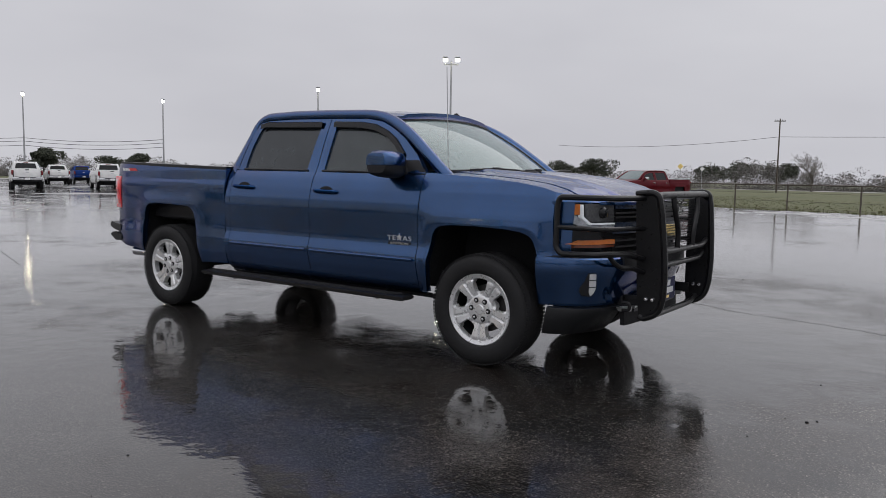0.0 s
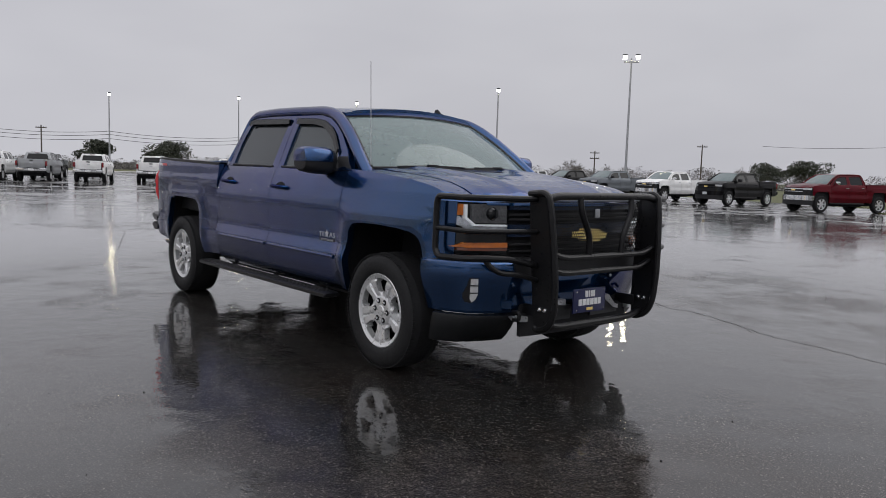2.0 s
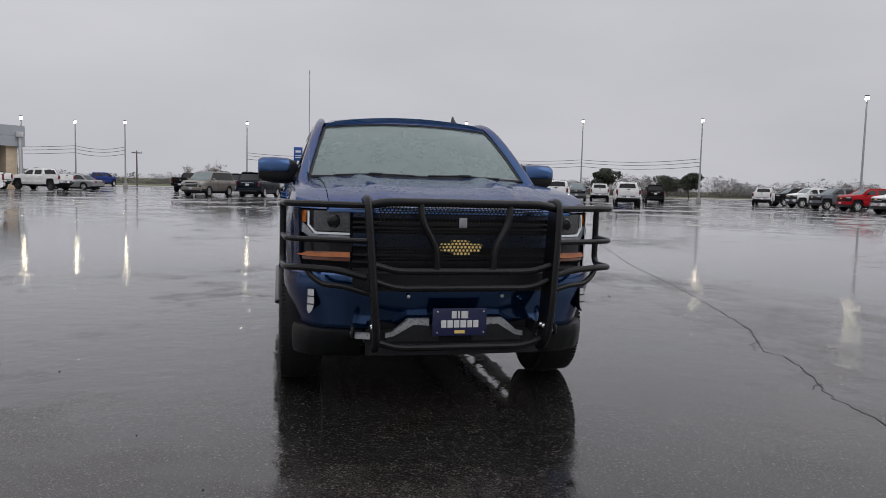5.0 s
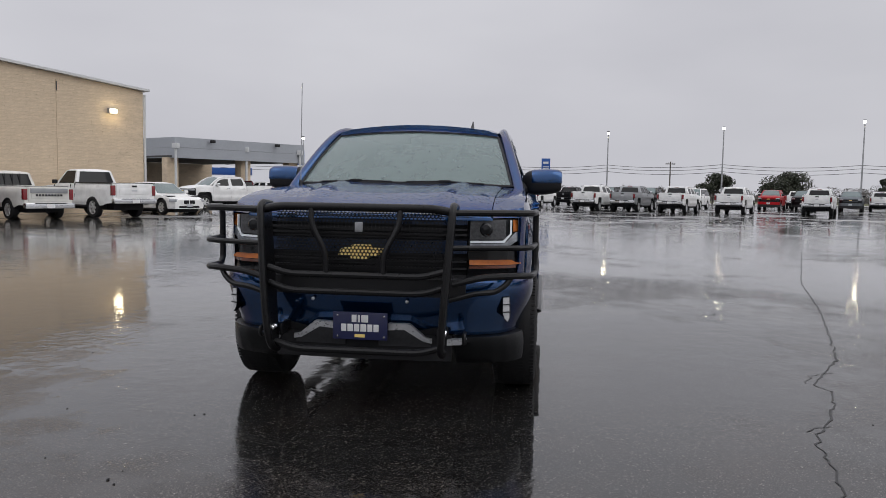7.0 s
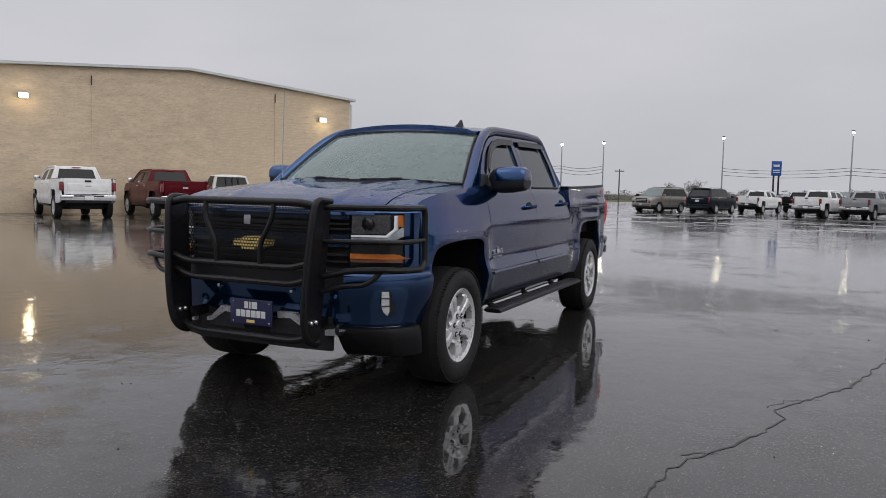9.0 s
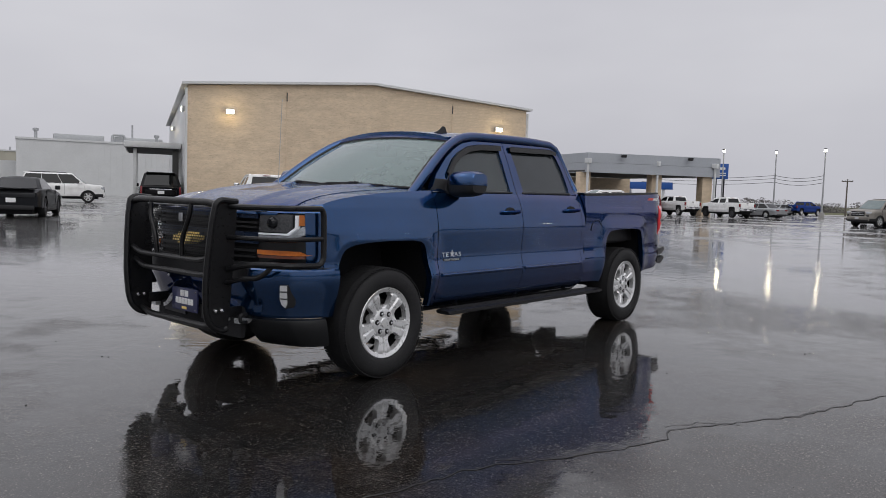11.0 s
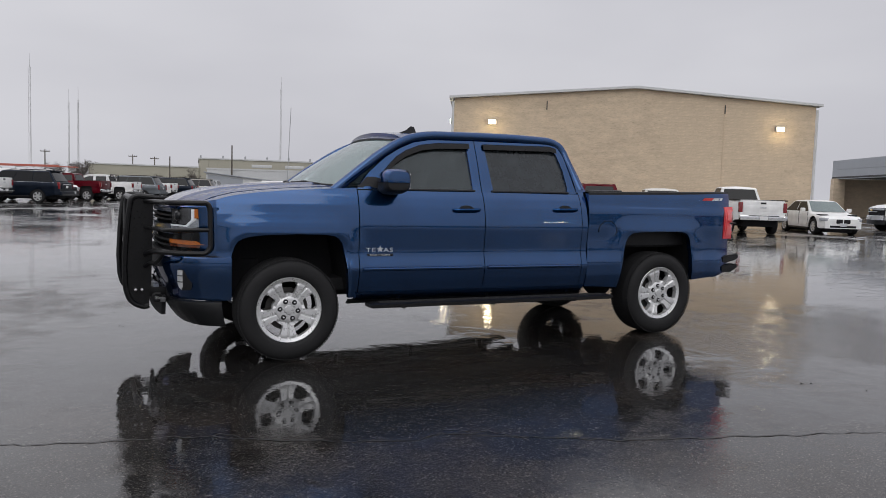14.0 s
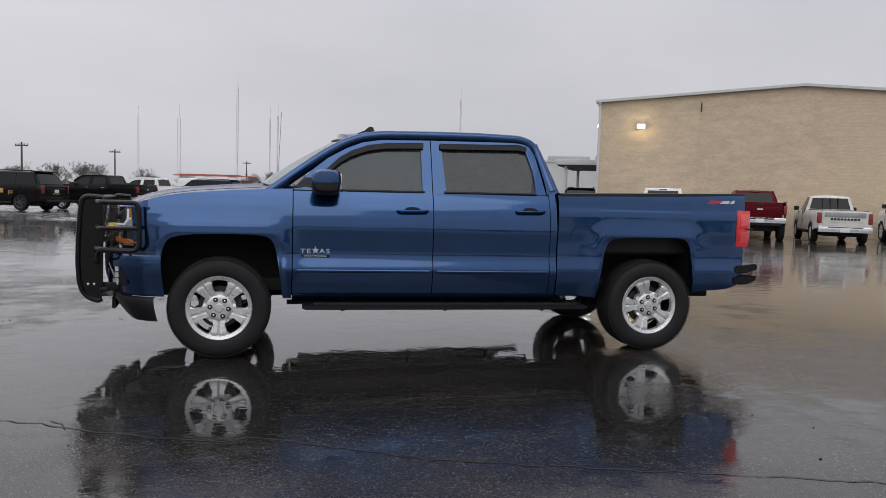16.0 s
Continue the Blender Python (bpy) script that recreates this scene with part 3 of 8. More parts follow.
for a, b in ((-0.25, WLEN * 0.505), (WLEN * 0.505, WLEN + 0.25)):
    za, zb = (gable(max(0, a)) if a <= 0 else PEAK) + 0.05, (gable(min(WLEN, b)) if b >= WLEN else PEAK) + 0.05
    prism(bm, [(a, za), (b, zb), (b, zb + 0.1), (a, za + 0.1)], lambda u, z: wall_xyz(u, 0.18, z), lambda u, z: wall_xyz(u, -DEPTH - 0.2, z))
part("roof", bm, M["metal_white"], shop, "low white steel gable roof", smooth=False)
bm = bmesh.new()
for a, b in ((-0.25, WLEN * 0.505), (WLEN * 0.505, WLEN + 0.25)):
    za, zb = (gable(max(0, a)) if a <= 0 else PEAK), (gable(min(WLEN, b)) if b >= WLEN else PEAK)
    prism(bm, [(a, za + 0.05), (b, zb + 0.05), (b, zb + 0.16), (a, za + 0.16)], lambda u, z: wall_xyz(u, 0.19, z), lambda u, z: wall_xyz(u, 0.22, z))
part("fascia", bm, M["metal_white"], shop, "thin pale metal roof edge", smooth=False)
for u in (-0.06, WLEN + 0.06):
    bm = bmesh.new()
    tube(bm, [wall_xyz(u, 0.05, EAVE - 0.1), wall_xyz(u, 0.05, 0.1)], 0.06, 8)
    part("downpipe", bm, M["metal_white"], shop)
for u in (4.45, 12.9):
    bm = boxed((0, 0, 0), (0.03, 0.012, 5.9), 0.0, None)
    bmesh.ops.transform(bm, matrix=Matrix.Translation(wall_xyz(u, 0.036, 3.0)) @ Matrix.Rotation(math.atan2(ALONG.y, ALONG.x), 4, "Z"), verts=bm.verts)
    part("expansion_joint", bm, M["mortar"], shop, smooth=False)
    bm = boxed((0, 0, 0), (0.05, 0.02, 0.42), 0.004)
    bmesh.ops.transform(bm, matrix=Matrix.Translation(wall_xyz(u, 0.05, 5.66)) @ Matrix.Rotation(math.atan2(ALONG.y, ALONG.x), 4, "Z"), verts=bm.verts)
    part("scupper", bm, M["metal_dark"], shop, "rust-stained wall slot")


def wall_lamp(u, z, d=0.0, m=None):
    """A boxed wall lamp, lit, and its light on the wall below."""
    th = empty("wall_lamp", "lit boxy wall lamp glowing warm white on the stone wall", "lamp", "wall lamps", m or (Matrix.Translation(wall_xyz(u, 0.04, z)) @ Matrix.Rotation(math.atan2(ALONG.y, ALONG.x), 4, "Z")))
    bm = bmesh.new()
    prism(bm, [(0, -0.11), (0, 0.13), (0.13, 0.13), (0.2, 0.02), (0.2, -0.11)], lambda y, zz: (-0.19, -y, zz), lambda y, zz: (0.19, -y, zz))
    part("housing", bm, M["galv"], th)
    part("lens", boxed((0, -0.205, 0.0), (0.33, 0.03, 0.19), 0.01), M["wallpack_on"], th)
    li = new("wall_lamp_light", bpy.data.lights.new("wall_lamp_light", "POINT"))
    li.data.energy, li.data.color, li.data.shadow_soft_size = 10.0, (1.0, 0.82, 0.5), 0.1
    li.location = th.matrix_world @ Vector((0, -0.42, -0.12))
    return th


for wx, wy, wz in ((-14.7, -25.72, 4.78), (-26.75, -19.33, 4.78)):
    wall_lamp((Vector((wx, wy)) - A0).dot(ALONG), wz)

side_turn = Matrix.Rotation(math.atan2(OUT.y, OUT.x), 4, "Z")
for s_back, z in ((1.2, 4.9), (14.0, 4.85)):
    wall_lamp(0, 0, m=Matrix.Translation(wall_xyz(-0.01, -s_back, z)) @ side_turn)

# porch at the shop's side
porch = empty("porch", "white-edged steel porch roof on slim posts beside the shop", "porch")
part("roof", boxed((0, 0, 0), (2.7, 7.0, 0.30), 0.03, None), M["metal_white"], porch)
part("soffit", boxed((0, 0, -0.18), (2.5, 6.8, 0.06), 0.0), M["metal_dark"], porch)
for px, py in ((-0.85, 3.1), (-0.85, -3.1)):
    part("post", boxed((px, py, -1.68), (0.16, 0.16, 3.0), 0.01), M["metal_white"], porch)
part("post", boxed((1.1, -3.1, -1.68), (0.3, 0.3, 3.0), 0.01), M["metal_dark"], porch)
porch.matrix_world = Matrix.Translation((*(A0 - OUT * 8.6 - ALONG * 1.40), 3.36)) @ Matrix.Rotation(math.atan2(ALONG.y, ALONG.x), 4, "Z")


def block_building(name, label, corners, h, mat, seams=0.6, slope=0.0):
    """A plain steel-sided building on four corners, with standing seams and a capped roof."""
    th = empty(name, label, "building")
    c = [Vector(p) for p in corners]
    bm = bmesh.new()
    prism(bm, [(p.x, p.y) for p in c], lambda x, y: (x, y, 0), lambda x, y: (x, y, h))
    part("wall", bm, mat, th, smooth=False)
    bm = bmesh.new()
    mid = sum(c, Vector((0, 0))) / len(c)
    prism(bm, [tuple(mid + (p - mid) * 1.01) for p in c], lambda x, y: (x, y, h + 0.003), lambda x, y: (x, y, h + 0.22))
    part("roof", bm, M["metal_white"], th, smooth=False)
    bm = bmesh.new()
    for a, b in ((c[0], c[1]), (c[1], c[2])):
        d = b - a
        nrm = Vector((d.y, -d.x)).normalized()
        if nrm.dot(mid - a) > 0:
            nrm = -nrm
        k = int(d.length / seams)
        for i in range(1, k):
            p = a + d * i / k + nrm * 0.02
            box(bm, (p.x, p.y, h / 2), (0.03, 0.03, h - 0.2), 0, Matrix.Rotation(math.atan2(d.y, d.x), 4, "Z"))
    tagged(part("seam", bm, mat, th, "standing seams of the wall", smooth=False), kind="stuff")
    return th


wb = block_building("warehouse", "white steel warehouse with roof vents behind the shop", [(-40.8, -76.0), (-26.0, -81.6), (-33, -100), (-48, -94)], 5.75, M["metal_white"])
for u, w, hh in ((0.12, 0.45, 0.9), (0.9, 0.45, 0.9)):
    p = Vector((-26.0, -81.6)).lerp(Vector((-40.8, -76.0)), u)
    bm = bmesh.new()
    lathe(bm, [(0.0, 0.0), (0.17, 0.0), (0.17, 0.8), (0.3, 0.85), (0.3, 1.1), (0.0, 1.2)], 12, "z")
    bmesh.ops.translate(bm, vec=(p.x - 0.5, p.y - 1.5, 5.95), verts=bm.verts)
    part("roof_vent", bm, M["galv"], wb)
for u in (0.42, 0.82):
    p = Vector((-26.0, -81.6)).lerp(Vector((-40.8, -76.0)), u)
    part("roof_unit", boxed((p.x - 1, p.y - 4, 6.35), (5.2, 1.6, 0.75), 0.04, Matrix.Rotation(math.radians(-20.7), 4, "Z")), M["galv"], wb)
bm = bmesh.new()
tube(bm, rounded([(-36, -81, 5.9), (-36, -81, 6.9), (-37.2, -80.5, 6.9), (-37.2, -80.5, 6.3)], 0.3), 0.16, 8)
part("vent_pipe", bm, M["galv"], wb)
part("vent_stack", tube(bmesh.new(), [(-38.2, -80.6, 5.9), (-38.2, -80.6, 8.2)], 0.1, 8), M["galv"], wb)
block_building("long_warehouse", "long tan steel warehouse far behind the lot", [(-47, -126), (-15.6, -133.6), (-19, -160), (-50, -152)], 6.0, M["metal_tan"], 1.5)
block_building("low_warehouse", "low tan steel wing of the far warehouse", [(-15.4, -133.2), (2, -134.5), (2, -160), (-16, -160)], 4.4, M["metal_tan"], 1.5)
block_building("white_shed", "low white steel shed", [(-33.0, -97.0), (-12.6, -103.6), (-15, -112), (-36, -106)], 3.6, M["metal_white"], 0.8)
lean = empty("lean_to_shed", "small white lean-to shed with a sloping roof", "building")
q0, q1, qn = Vector((-10.3, -88.3)), Vector((-18.7, -86.6)), Vector((-0.2, -0.98)) * 4.0
bm = bmesh.new()
prism(bm, [(0, 0), (1, 0), (1, 1.95), (0, 2.85)], lambda k, z: (*q0.lerp(q1, k), z), lambda k, z: (*(q0.lerp(q1, k) + qn), z))
part("wall", bm, M["metal_white"], lean, smooth=False)
bm = bmesh.new()
prism(bm, [(-0.03, 2.89), (1.05, 1.93), (1.05, 2.05), (-0.03, 3.01)], lambda k, z: (*(q0.lerp(q1, k) - qn * 0.05), z), lambda k, z: (*(q0.lerp(q1, k) + qn * 1.05), z))
part("roof", bm, M["metal_grey"], lean, smooth=False)
bm = bmesh.new()
prism(bm, [(0.02, 0.2), (0.50, 0.2), (0.50, 2.25), (0.02, 2.68)], lambda k, z: (*(q0.lerp(q1, k) - qn * 0.006), z), lambda k, z: (*(q0.lerp(q1, k) - qn * 0.001), z))
part("side_panel", bm, M["metal_grey"], lean, "grey translucent wall sheet", smooth=False)
part("door", boxed((*(q0.lerp(q1, 0.72) - qn * 0.008), 1.0), (2.2, 0.06, 1.9), 0.01, Matrix.Rotation(math.atan2(1.5, -7.5), 4, "Z")), M["paper_white"], lean)
# vents and a bent duct on the far warehouse, an awning on the low shed
far = bpy.data.objects["long_warehouse"]
for k in range(9):
    p = Vector((-46, -127)).lerp(Vector((-16, -134.3)), k / 8)
    part("roof_vent", tube(bmesh.new(), [(p.x, p.y - 0.6, 6.2), (p.x, p.y - 0.6, 6.75)], 0.16, 8), M["galv"], far)
part("duct", tube(bmesh.new(), rounded([(-36.4, -126.6, 3.5), (-36.4, -126.6, 6.5), (-38.2, -126.1, 6.5), (-38.2, -126.1, 4.0)], 0.9, 5), 0.55, 10), M["galv"], far, "bent grey sheet-metal duct")
for k, w in ((0.30, 3.4), (0.48, 3.2)):
    p = Vector((-46, -127)).lerp(Vector((-16, -134.3)), 1 - k)
    part("skylight", boxed((p.x, p.y + 6, 4.9), (w, 0.8, 0.5), 0.05, Matrix.Rotation(-0.23, 4, "Z")), M["metal_white"], far)
part("awning", boxed((-25.4, -98.2, 2.05), (3.3, 1.4, 0.8), 0.06, Matrix.Rotation(-0.31, 4, "Z")), M["navy"], bpy.data.objects["white_shed"], "navy blue awning over a door")

# ---- drive-through canopy of the showroom ----
can = empty("showroom_canopy", "grey metal-clad drive-through canopy on limestone pillars", "canopy")
c0, c1 = Vector((-62.6, -34.4)), Vector((-74.8, -25.4))
cd = (c1 - c0).normalized()
ang = math.atan2(cd.y, cd.x)
back = Vector((-71.5, -50.5))


def slab(p, q, z0, z1, thick):
    bm, d = bmesh.new(), (q - p)
    nn = Vector((-d.y, d.x)).normalized() * thick
    prism(bm, [tuple(p), tuple(q), tuple(q + nn), tuple(p + nn)], lambda x, y: (x, y, z0), lambda x, y: (x, y, z1))
    return bm


for za, zb, k in ((4.05, 5.05, 0.0), (5.07, 6.05, 0.0)):
    part("fascia", slab(c0, c1, za, zb, 0.35), M["metal_grey"], can, smooth=False)
    part("fascia", slab(back, c0, za, zb, 0.35), M["metal_grey"], can, smooth=False)
part("fascia", slab(c1 + Vector((0.0, -0.4)), c1 + (back - c0), 4.05, 6.05, 0.35), M["metal_grey"], can, smooth=False)
bm = bmesh.new()
prism(bm, [tuple(back), tuple(c0 + Vector((-0.2, -0.4))), tuple(c1 + Vector((0.2, -0.6))), tuple(c1 + (back - c0))], lambda x, y: (x, y, 4.12), lambda x, y: (x, y, 4.3))
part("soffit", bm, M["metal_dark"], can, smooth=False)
for p in ((-63.6, -35.4), (-70.1, -30.6), (-74.5, -26.9), (-71.3, -49.6)):
    part("pillar", boxed((*p, 2.05), (1.15, 1.15, 4.1), 0.02, Matrix.Rotation(ang, 4, "Z")), M["stone"], can, "limestone pillar")
for p in ((-62.4, -34.2), (-69.1, -29.8), (-74.2, -25.7)):
    bm = tube(bmesh.new(), [(*p, 0.0), (*p, 5.0)], 0.13, 8)
    box(bm, (*p, 5.2), (0.55, 0.55, 0.5), 0.03)
    part("downspout", bm, M["metal_white"], can)
for k in (0.25, 0.75):
    p = c0.lerp(c1, k)
    part("flood_lamp", boxed((p.x + 0.25, p.y + 0.35, 5.80), (0.48, 0.34, 0.30), 0.06, Matrix.Rotation(ang, 4, "Z")), M["trim"], can)
g0, g1 = back, back + (c1 - c0).normalized() * 16.3
part("wall", slab(g1, g0, 0.0, 4.1, 0.3), M["stone"], can, "shaded limestone showroom front with dark windows", smooth=False)
gd = (g1 - g0).normalized()
gn = (c0 - back).normalized()
g_turn = Matrix.Rotation(math.atan2(gd.y, gd.x), 4, "Z")
for k in range(6):
    p = g0.lerp(g1, (k + 0.5) / 6) + gn * 0.05
    wn_ = part("window", boxed((p.x, p.y, 1.45), (2.1, 0.08, 2.3), 0.01, g_turn), M["car_glass"], can)
    for dx in (-1.05, 0.0, 1.05):
        q = p + gd * dx + gn * 0.05
        part("mullion", boxed((q.x, q.y, 1.45), (0.08, 0.06, 2.4), 0.008, g_turn), M["metal_white"], wn_)
    q = p + gn * 0.05
    part("transom", boxed((q.x, q.y, 1.75), (2.1, 0.05, 0.07), 0.008, g_turn), M["metal_white"], wn_)
bm = boxed((-95, -43.5, 3.5), (1.0, 7.5, 1.0), 0.03, Matrix.Rotation(radians(15), 4, "Z"))
awn = empty("forecourt_roof", "flat forecourt roof with a blue band", "canopy")
part("band", bm, M["sign_blue"], awn)
for yy in (-46, -41):
    part("post", boxed((-95.5, yy, 1.5), (0.3, 0.3, 3.0), 0.01), M["metal_white"], awn)


# ---- limestone blocks of the shop wall ----
def block_mesh(L, H, seed):
    """A split-faced stone block: a bevelled slab with an uneven face."""
    rnd = random.Random(seed)
    bm = bmesh.new()
    k, e = 4, 0.0006
    f = [[bm.verts.new((-L / 2 + e + (L - 2 * e) * i / k, -0.010 - rnd.uniform(0, 0.007), -H / 2 + e + (H - 2 * e) * j / 2)) for i in range(k + 1)] for j in range(3)]
    b = [bm.verts.new(p) for p in ((-L / 2, 0, -H / 2), (L / 2, 0, -H / 2), (L / 2, 0, H / 2), (-L / 2, 0, H / 2))]
    for j in range(2):
        for i in range(k):
            bm.faces.new((f[j][i], f[j][i + 1], f[j + 1][i + 1], f[j + 1][i]))
    bm.faces.new((b[0], b[1], *[f[0][i] for i in range(k, -1, -1)]))
    bm.faces.new((b[2], b[3], *[f[2][i] for i in range(k + 1)]))
    bm.faces.new((b[1], b[2], f[2][k], f[1][k], f[0][k]))
    bm.faces.new((b[3], b[0], f[0][0], f[1][0], f[2][0]))
    return bm


COURSE, JOINT = 0.152, 0.0004
LENGTHS = (0.48, 0.62, 0.80, 1.0, 1.3)
kinds = []
for n_len, ln in enumerate(LENGTHS):
    for v in range(2):
        ob = part("stone_block", block_mesh(ln - JOINT, COURSE - JOINT, n_len * 7 + v), M["stone"], wall, smooth=False)
        kinds.append((ln, ob))
used, rest = {}, bmesh.new()
rnd = random.Random(12)
turn = Matrix.Rotation(math.atan2(ALONG.y, ALONG.x), 4, "Z")
count, row = 0, 0
while row * COURSE < PEAK:
    z, u = row * COURSE + COURSE / 2, -rnd.uniform(0, 0.4)
    while u < WLEN:
        ln, src = rnd.choice(kinds)
        a, b = max(u, 0.0), min(u + ln, WLEN)
        u += ln
        if b - a < 0.15 or z + COURSE / 2 > min(gable(a), gable(b)) + 0.03:
            continue
        sx = (b - a - JOINT) / (ln - JOINT)
        m = Matrix.Translation(wall_xyz((a + b) / 2, 0.002, z)) @ turn @ Matrix.Diagonal((sx, 1, 1, 1))
        # the stretch by the far corner, nearest to the lot, is built stone by stone
        if count < 290 and 9.5 < a < 15.6 and z > 0.6:
            if src.name not in used:
                used[src.name] = 1
                src.matrix_local = m
            else:
                shared("stone_block", src, wall, m)
            count += 1
        else:
            i0 = len(rest.verts)
            rest.from_mesh(src.data)
            rest.verts.ensure_lookup_table()
            bmesh.ops.transform(rest, matrix=m, verts=rest.verts[i0:])
    row += 1
for ln, src in kinds:
    if src.name not in used:
        src.matrix_local = Matrix.Translation(wall_xyz(12.0, 0.002, 0.33)) @ turn
tagged(part("stone_course", rest, M["stone"], wall, smooth=False), kind="stuff")


# ---- the blue pickup truck ----
truck = empty("pickup_truck", "rain-wet metallic blue crew cab pickup with black brush guard", "pickup truck")
AX_F, AX_R, Z_F, Z_R, TYRE = 1.812, -1.79, 0.397, 0.418, 0.396
ARCH_F = [(1.334, 0.486), (1.367, 0.739), (1.385, 0.84), (1.404, 0.905), (1.432, 0.942), (1.469, 0.962), (1.56, 0.973), (1.764, 0.976), (2.0, 0.968), (2.115, 0.955), (2.165, 0.940), (2.198, 0.920), (2.218, 0.890), (2.238, 0.83), (2.250, 0.79)]
ARCH_R = [(-1.300, 0.475), (-1.338, 0.766), (-1.358, 0.87), (-1.376, 0.93), (-1.402, 0.968), (-1.441, 0.992), (-1.53, 1.003), (-1.753, 1.010), (-1.99, 1.009), (-2.062, 1.004), (-2.105, 0.99), (-2.134, 0.962), (-2.155, 0.922), (-2.175, 0.82), (-2.206, 0.535)]
DOOR = [(0.40, 0.885), (0.50, 0.932), (0.60, 0.965), (0.685, 0.984), (0.700, 0.986), (0.72, 0.984), (0.80, 0.959), (0.84, 0.956), (0.93, 0.963), (1.03, 0.972), (1.06, 0.971), (1.12, 0.963), (1.20, 0.946), (1.28, 0.918), (1.325, 0.893), (1.34, 0.880), (1.60, 0.780), (1.80, 0.690), (1.9, 0.64)]
BED = [(0.40, 0.89), (0.50, 0.932), (0.60, 0.960), (0.72, 0.970), (0.79, 0.960), (0.84, 0.956), (0.95, 0.957), (1.05, 0.966), (1.18, 0.966), (1.225, 0.962), (1.24, 0.952), (1.33, 0.946), (1.38, 0.936), (1.42, 0.915)]


def flare(x, z):
    """How far the wheel lips swell outward: a slope down to a crease, then a narrow upright lip."""
    out = 0.0
    for cx, hx, top, amp in ((1.790, 0.430, 0.935, 0.022), (-1.752, 0.425, 0.965, 0.019)):
        dx, dz = max(0.0, abs(x - cx) - hx + 0.10), max(0.0, z - top + 0.10)
        d = math.hypot(dx, dz) - 0.10
        k = 1.0 - 0.12 * max(0.0, 0.05 - d) / 0.05 if d < 0.05 else max(0.0, 1.0 - (d - 0.05) / 0.16) ** 1.7
        out = max(out, amp * k)
    return out if z < 1.19 else 0.0


def half(x, z, prof):
    y = lerp_table(z, prof) + flare(x, z) * (1.0 if z > 0.45 else 0.6)
    if x > 1.95:
        y -= 0.032 * ((x - 1.95) / 0.4) ** 2
    if x < -2.45:
        y -= 0.05 * ((-2.45 - x) / 0.27) ** 2
    return y


def column_panel(xs, low, high, prof, side, n=44, lo_lean=None):
    """A body side panel: columns of points between two edges, laid on the side surface."""
    bm, rows = bmesh.new(), []
    for x in xs:
        z0, z1 = low(x), high(x)
        rows.append([(x, side * half(x, z0 + (z1 - z0) * i / n, prof), z0 + (z1 - z0) * i / n) for i in range(n + 1)])
    sheet(bm, rows)
    return thicken(bm, (0, -side * 0.05, 0))


def spread(a, b, k, extra=()):
    return sorted({round(a + (b - a) * i / k, 4) for i in range(k + 1)} | {round(e, 4) for e in extra if min(a, b) < e < max(a, b)})


# hood with a raised centre
HOOD = [(1.36, 1.362), (1.485, 1.360), (1.8, 1.340), (2.06, 1.318), (2.28, 1.290), (2.45, 1.252), (2.55, 1.217), (2.62, 1.180), (2.66, 1.150)]
LAT = [(0.0, 0.006), (0.22, 0.006), (0.36, 0.012), (0.43, 0.020), (0.465, 0.0195), (0.53, 0.002), (0.62, -0.001), (0.70, -0.006), (0.76, -0.016)]


def hood_point(u, e):
    k = e / 0.74
    xb, xf = 1.50 - 0.12 * k * k, 2.64 - 0.17 * k ** 2.4
    x = xb + (xf - xb) * u
    lat = lerp_table(e * (1 + 0.16 * u), LAT)
    return x, lerp_table(x + (2.64 - xf) * u ** 3, HOOD) + lat * (1 - 0.5 * u ** 4)


def hood_height(x, e):
    k = e / 0.74
    xb, xf = 1.50 - 0.12 * k * k, 2.64 - 0.17 * k ** 2.4
    return hood_point(max(0.0, min(1.0, (x - xb) / (xf - xb))), e)[1]


CREST = [(1.262, 1.338), (1.35, 1.335), (1.775, 1.309), (2.06, 1.282), (2.19, 1.262), (2.28, 1.243), (2.345, 1.222)]
fender_low = lambda x: 0.47 if x < 1.332 else lerp_table(x, ARCH_F) if x < 2.250 else 0.79
bed_low = lambda x: lerp_table(x, [(-0.93, 0.50), (-1.296, 0.485)] + ARCH_R + [(-2.21, 0.535), (-2.55, 0.56), (-2.72, 0.62)])
bed_high = lambda x: 1.352 + 0.046 * (-0.93 - x) / 1.78
belt = lambda x: 1.322 + 0.018 * (1.262 - x) / 2.1

WIN_F = [(1.09, 1.335), (0.985, 1.50), (0.90, 1.572), (0.80, 1.632), (0.66, 1.685), (0.50, 1.709), (0.222, 1.720), (0.218, 1.338)]
WIN_R = [(0.046, 1.722), (-0.66, 1.738), (-0.70, 1.70), (-0.742, 1.55), (-0.758, 1.40), (-0.752, 1.362), (-0.735, 1.352), (0.020, 1.340)]
UP_F = [(1.262, 1.332), (1.14, 1.472), (0.985, 1.598), (0.84, 1.680), (0.71, 1.735), (0.55, 1.764), (0.139, 1.776), (0.139, 1.330)]
UP_R = [(0.132, 1.330), (0.132, 1.776), (-0.66, 1.790), (-0.735, 1.755), (-0.775, 1.68), (-0.815, 1.50), (-0.848, 1.345)]


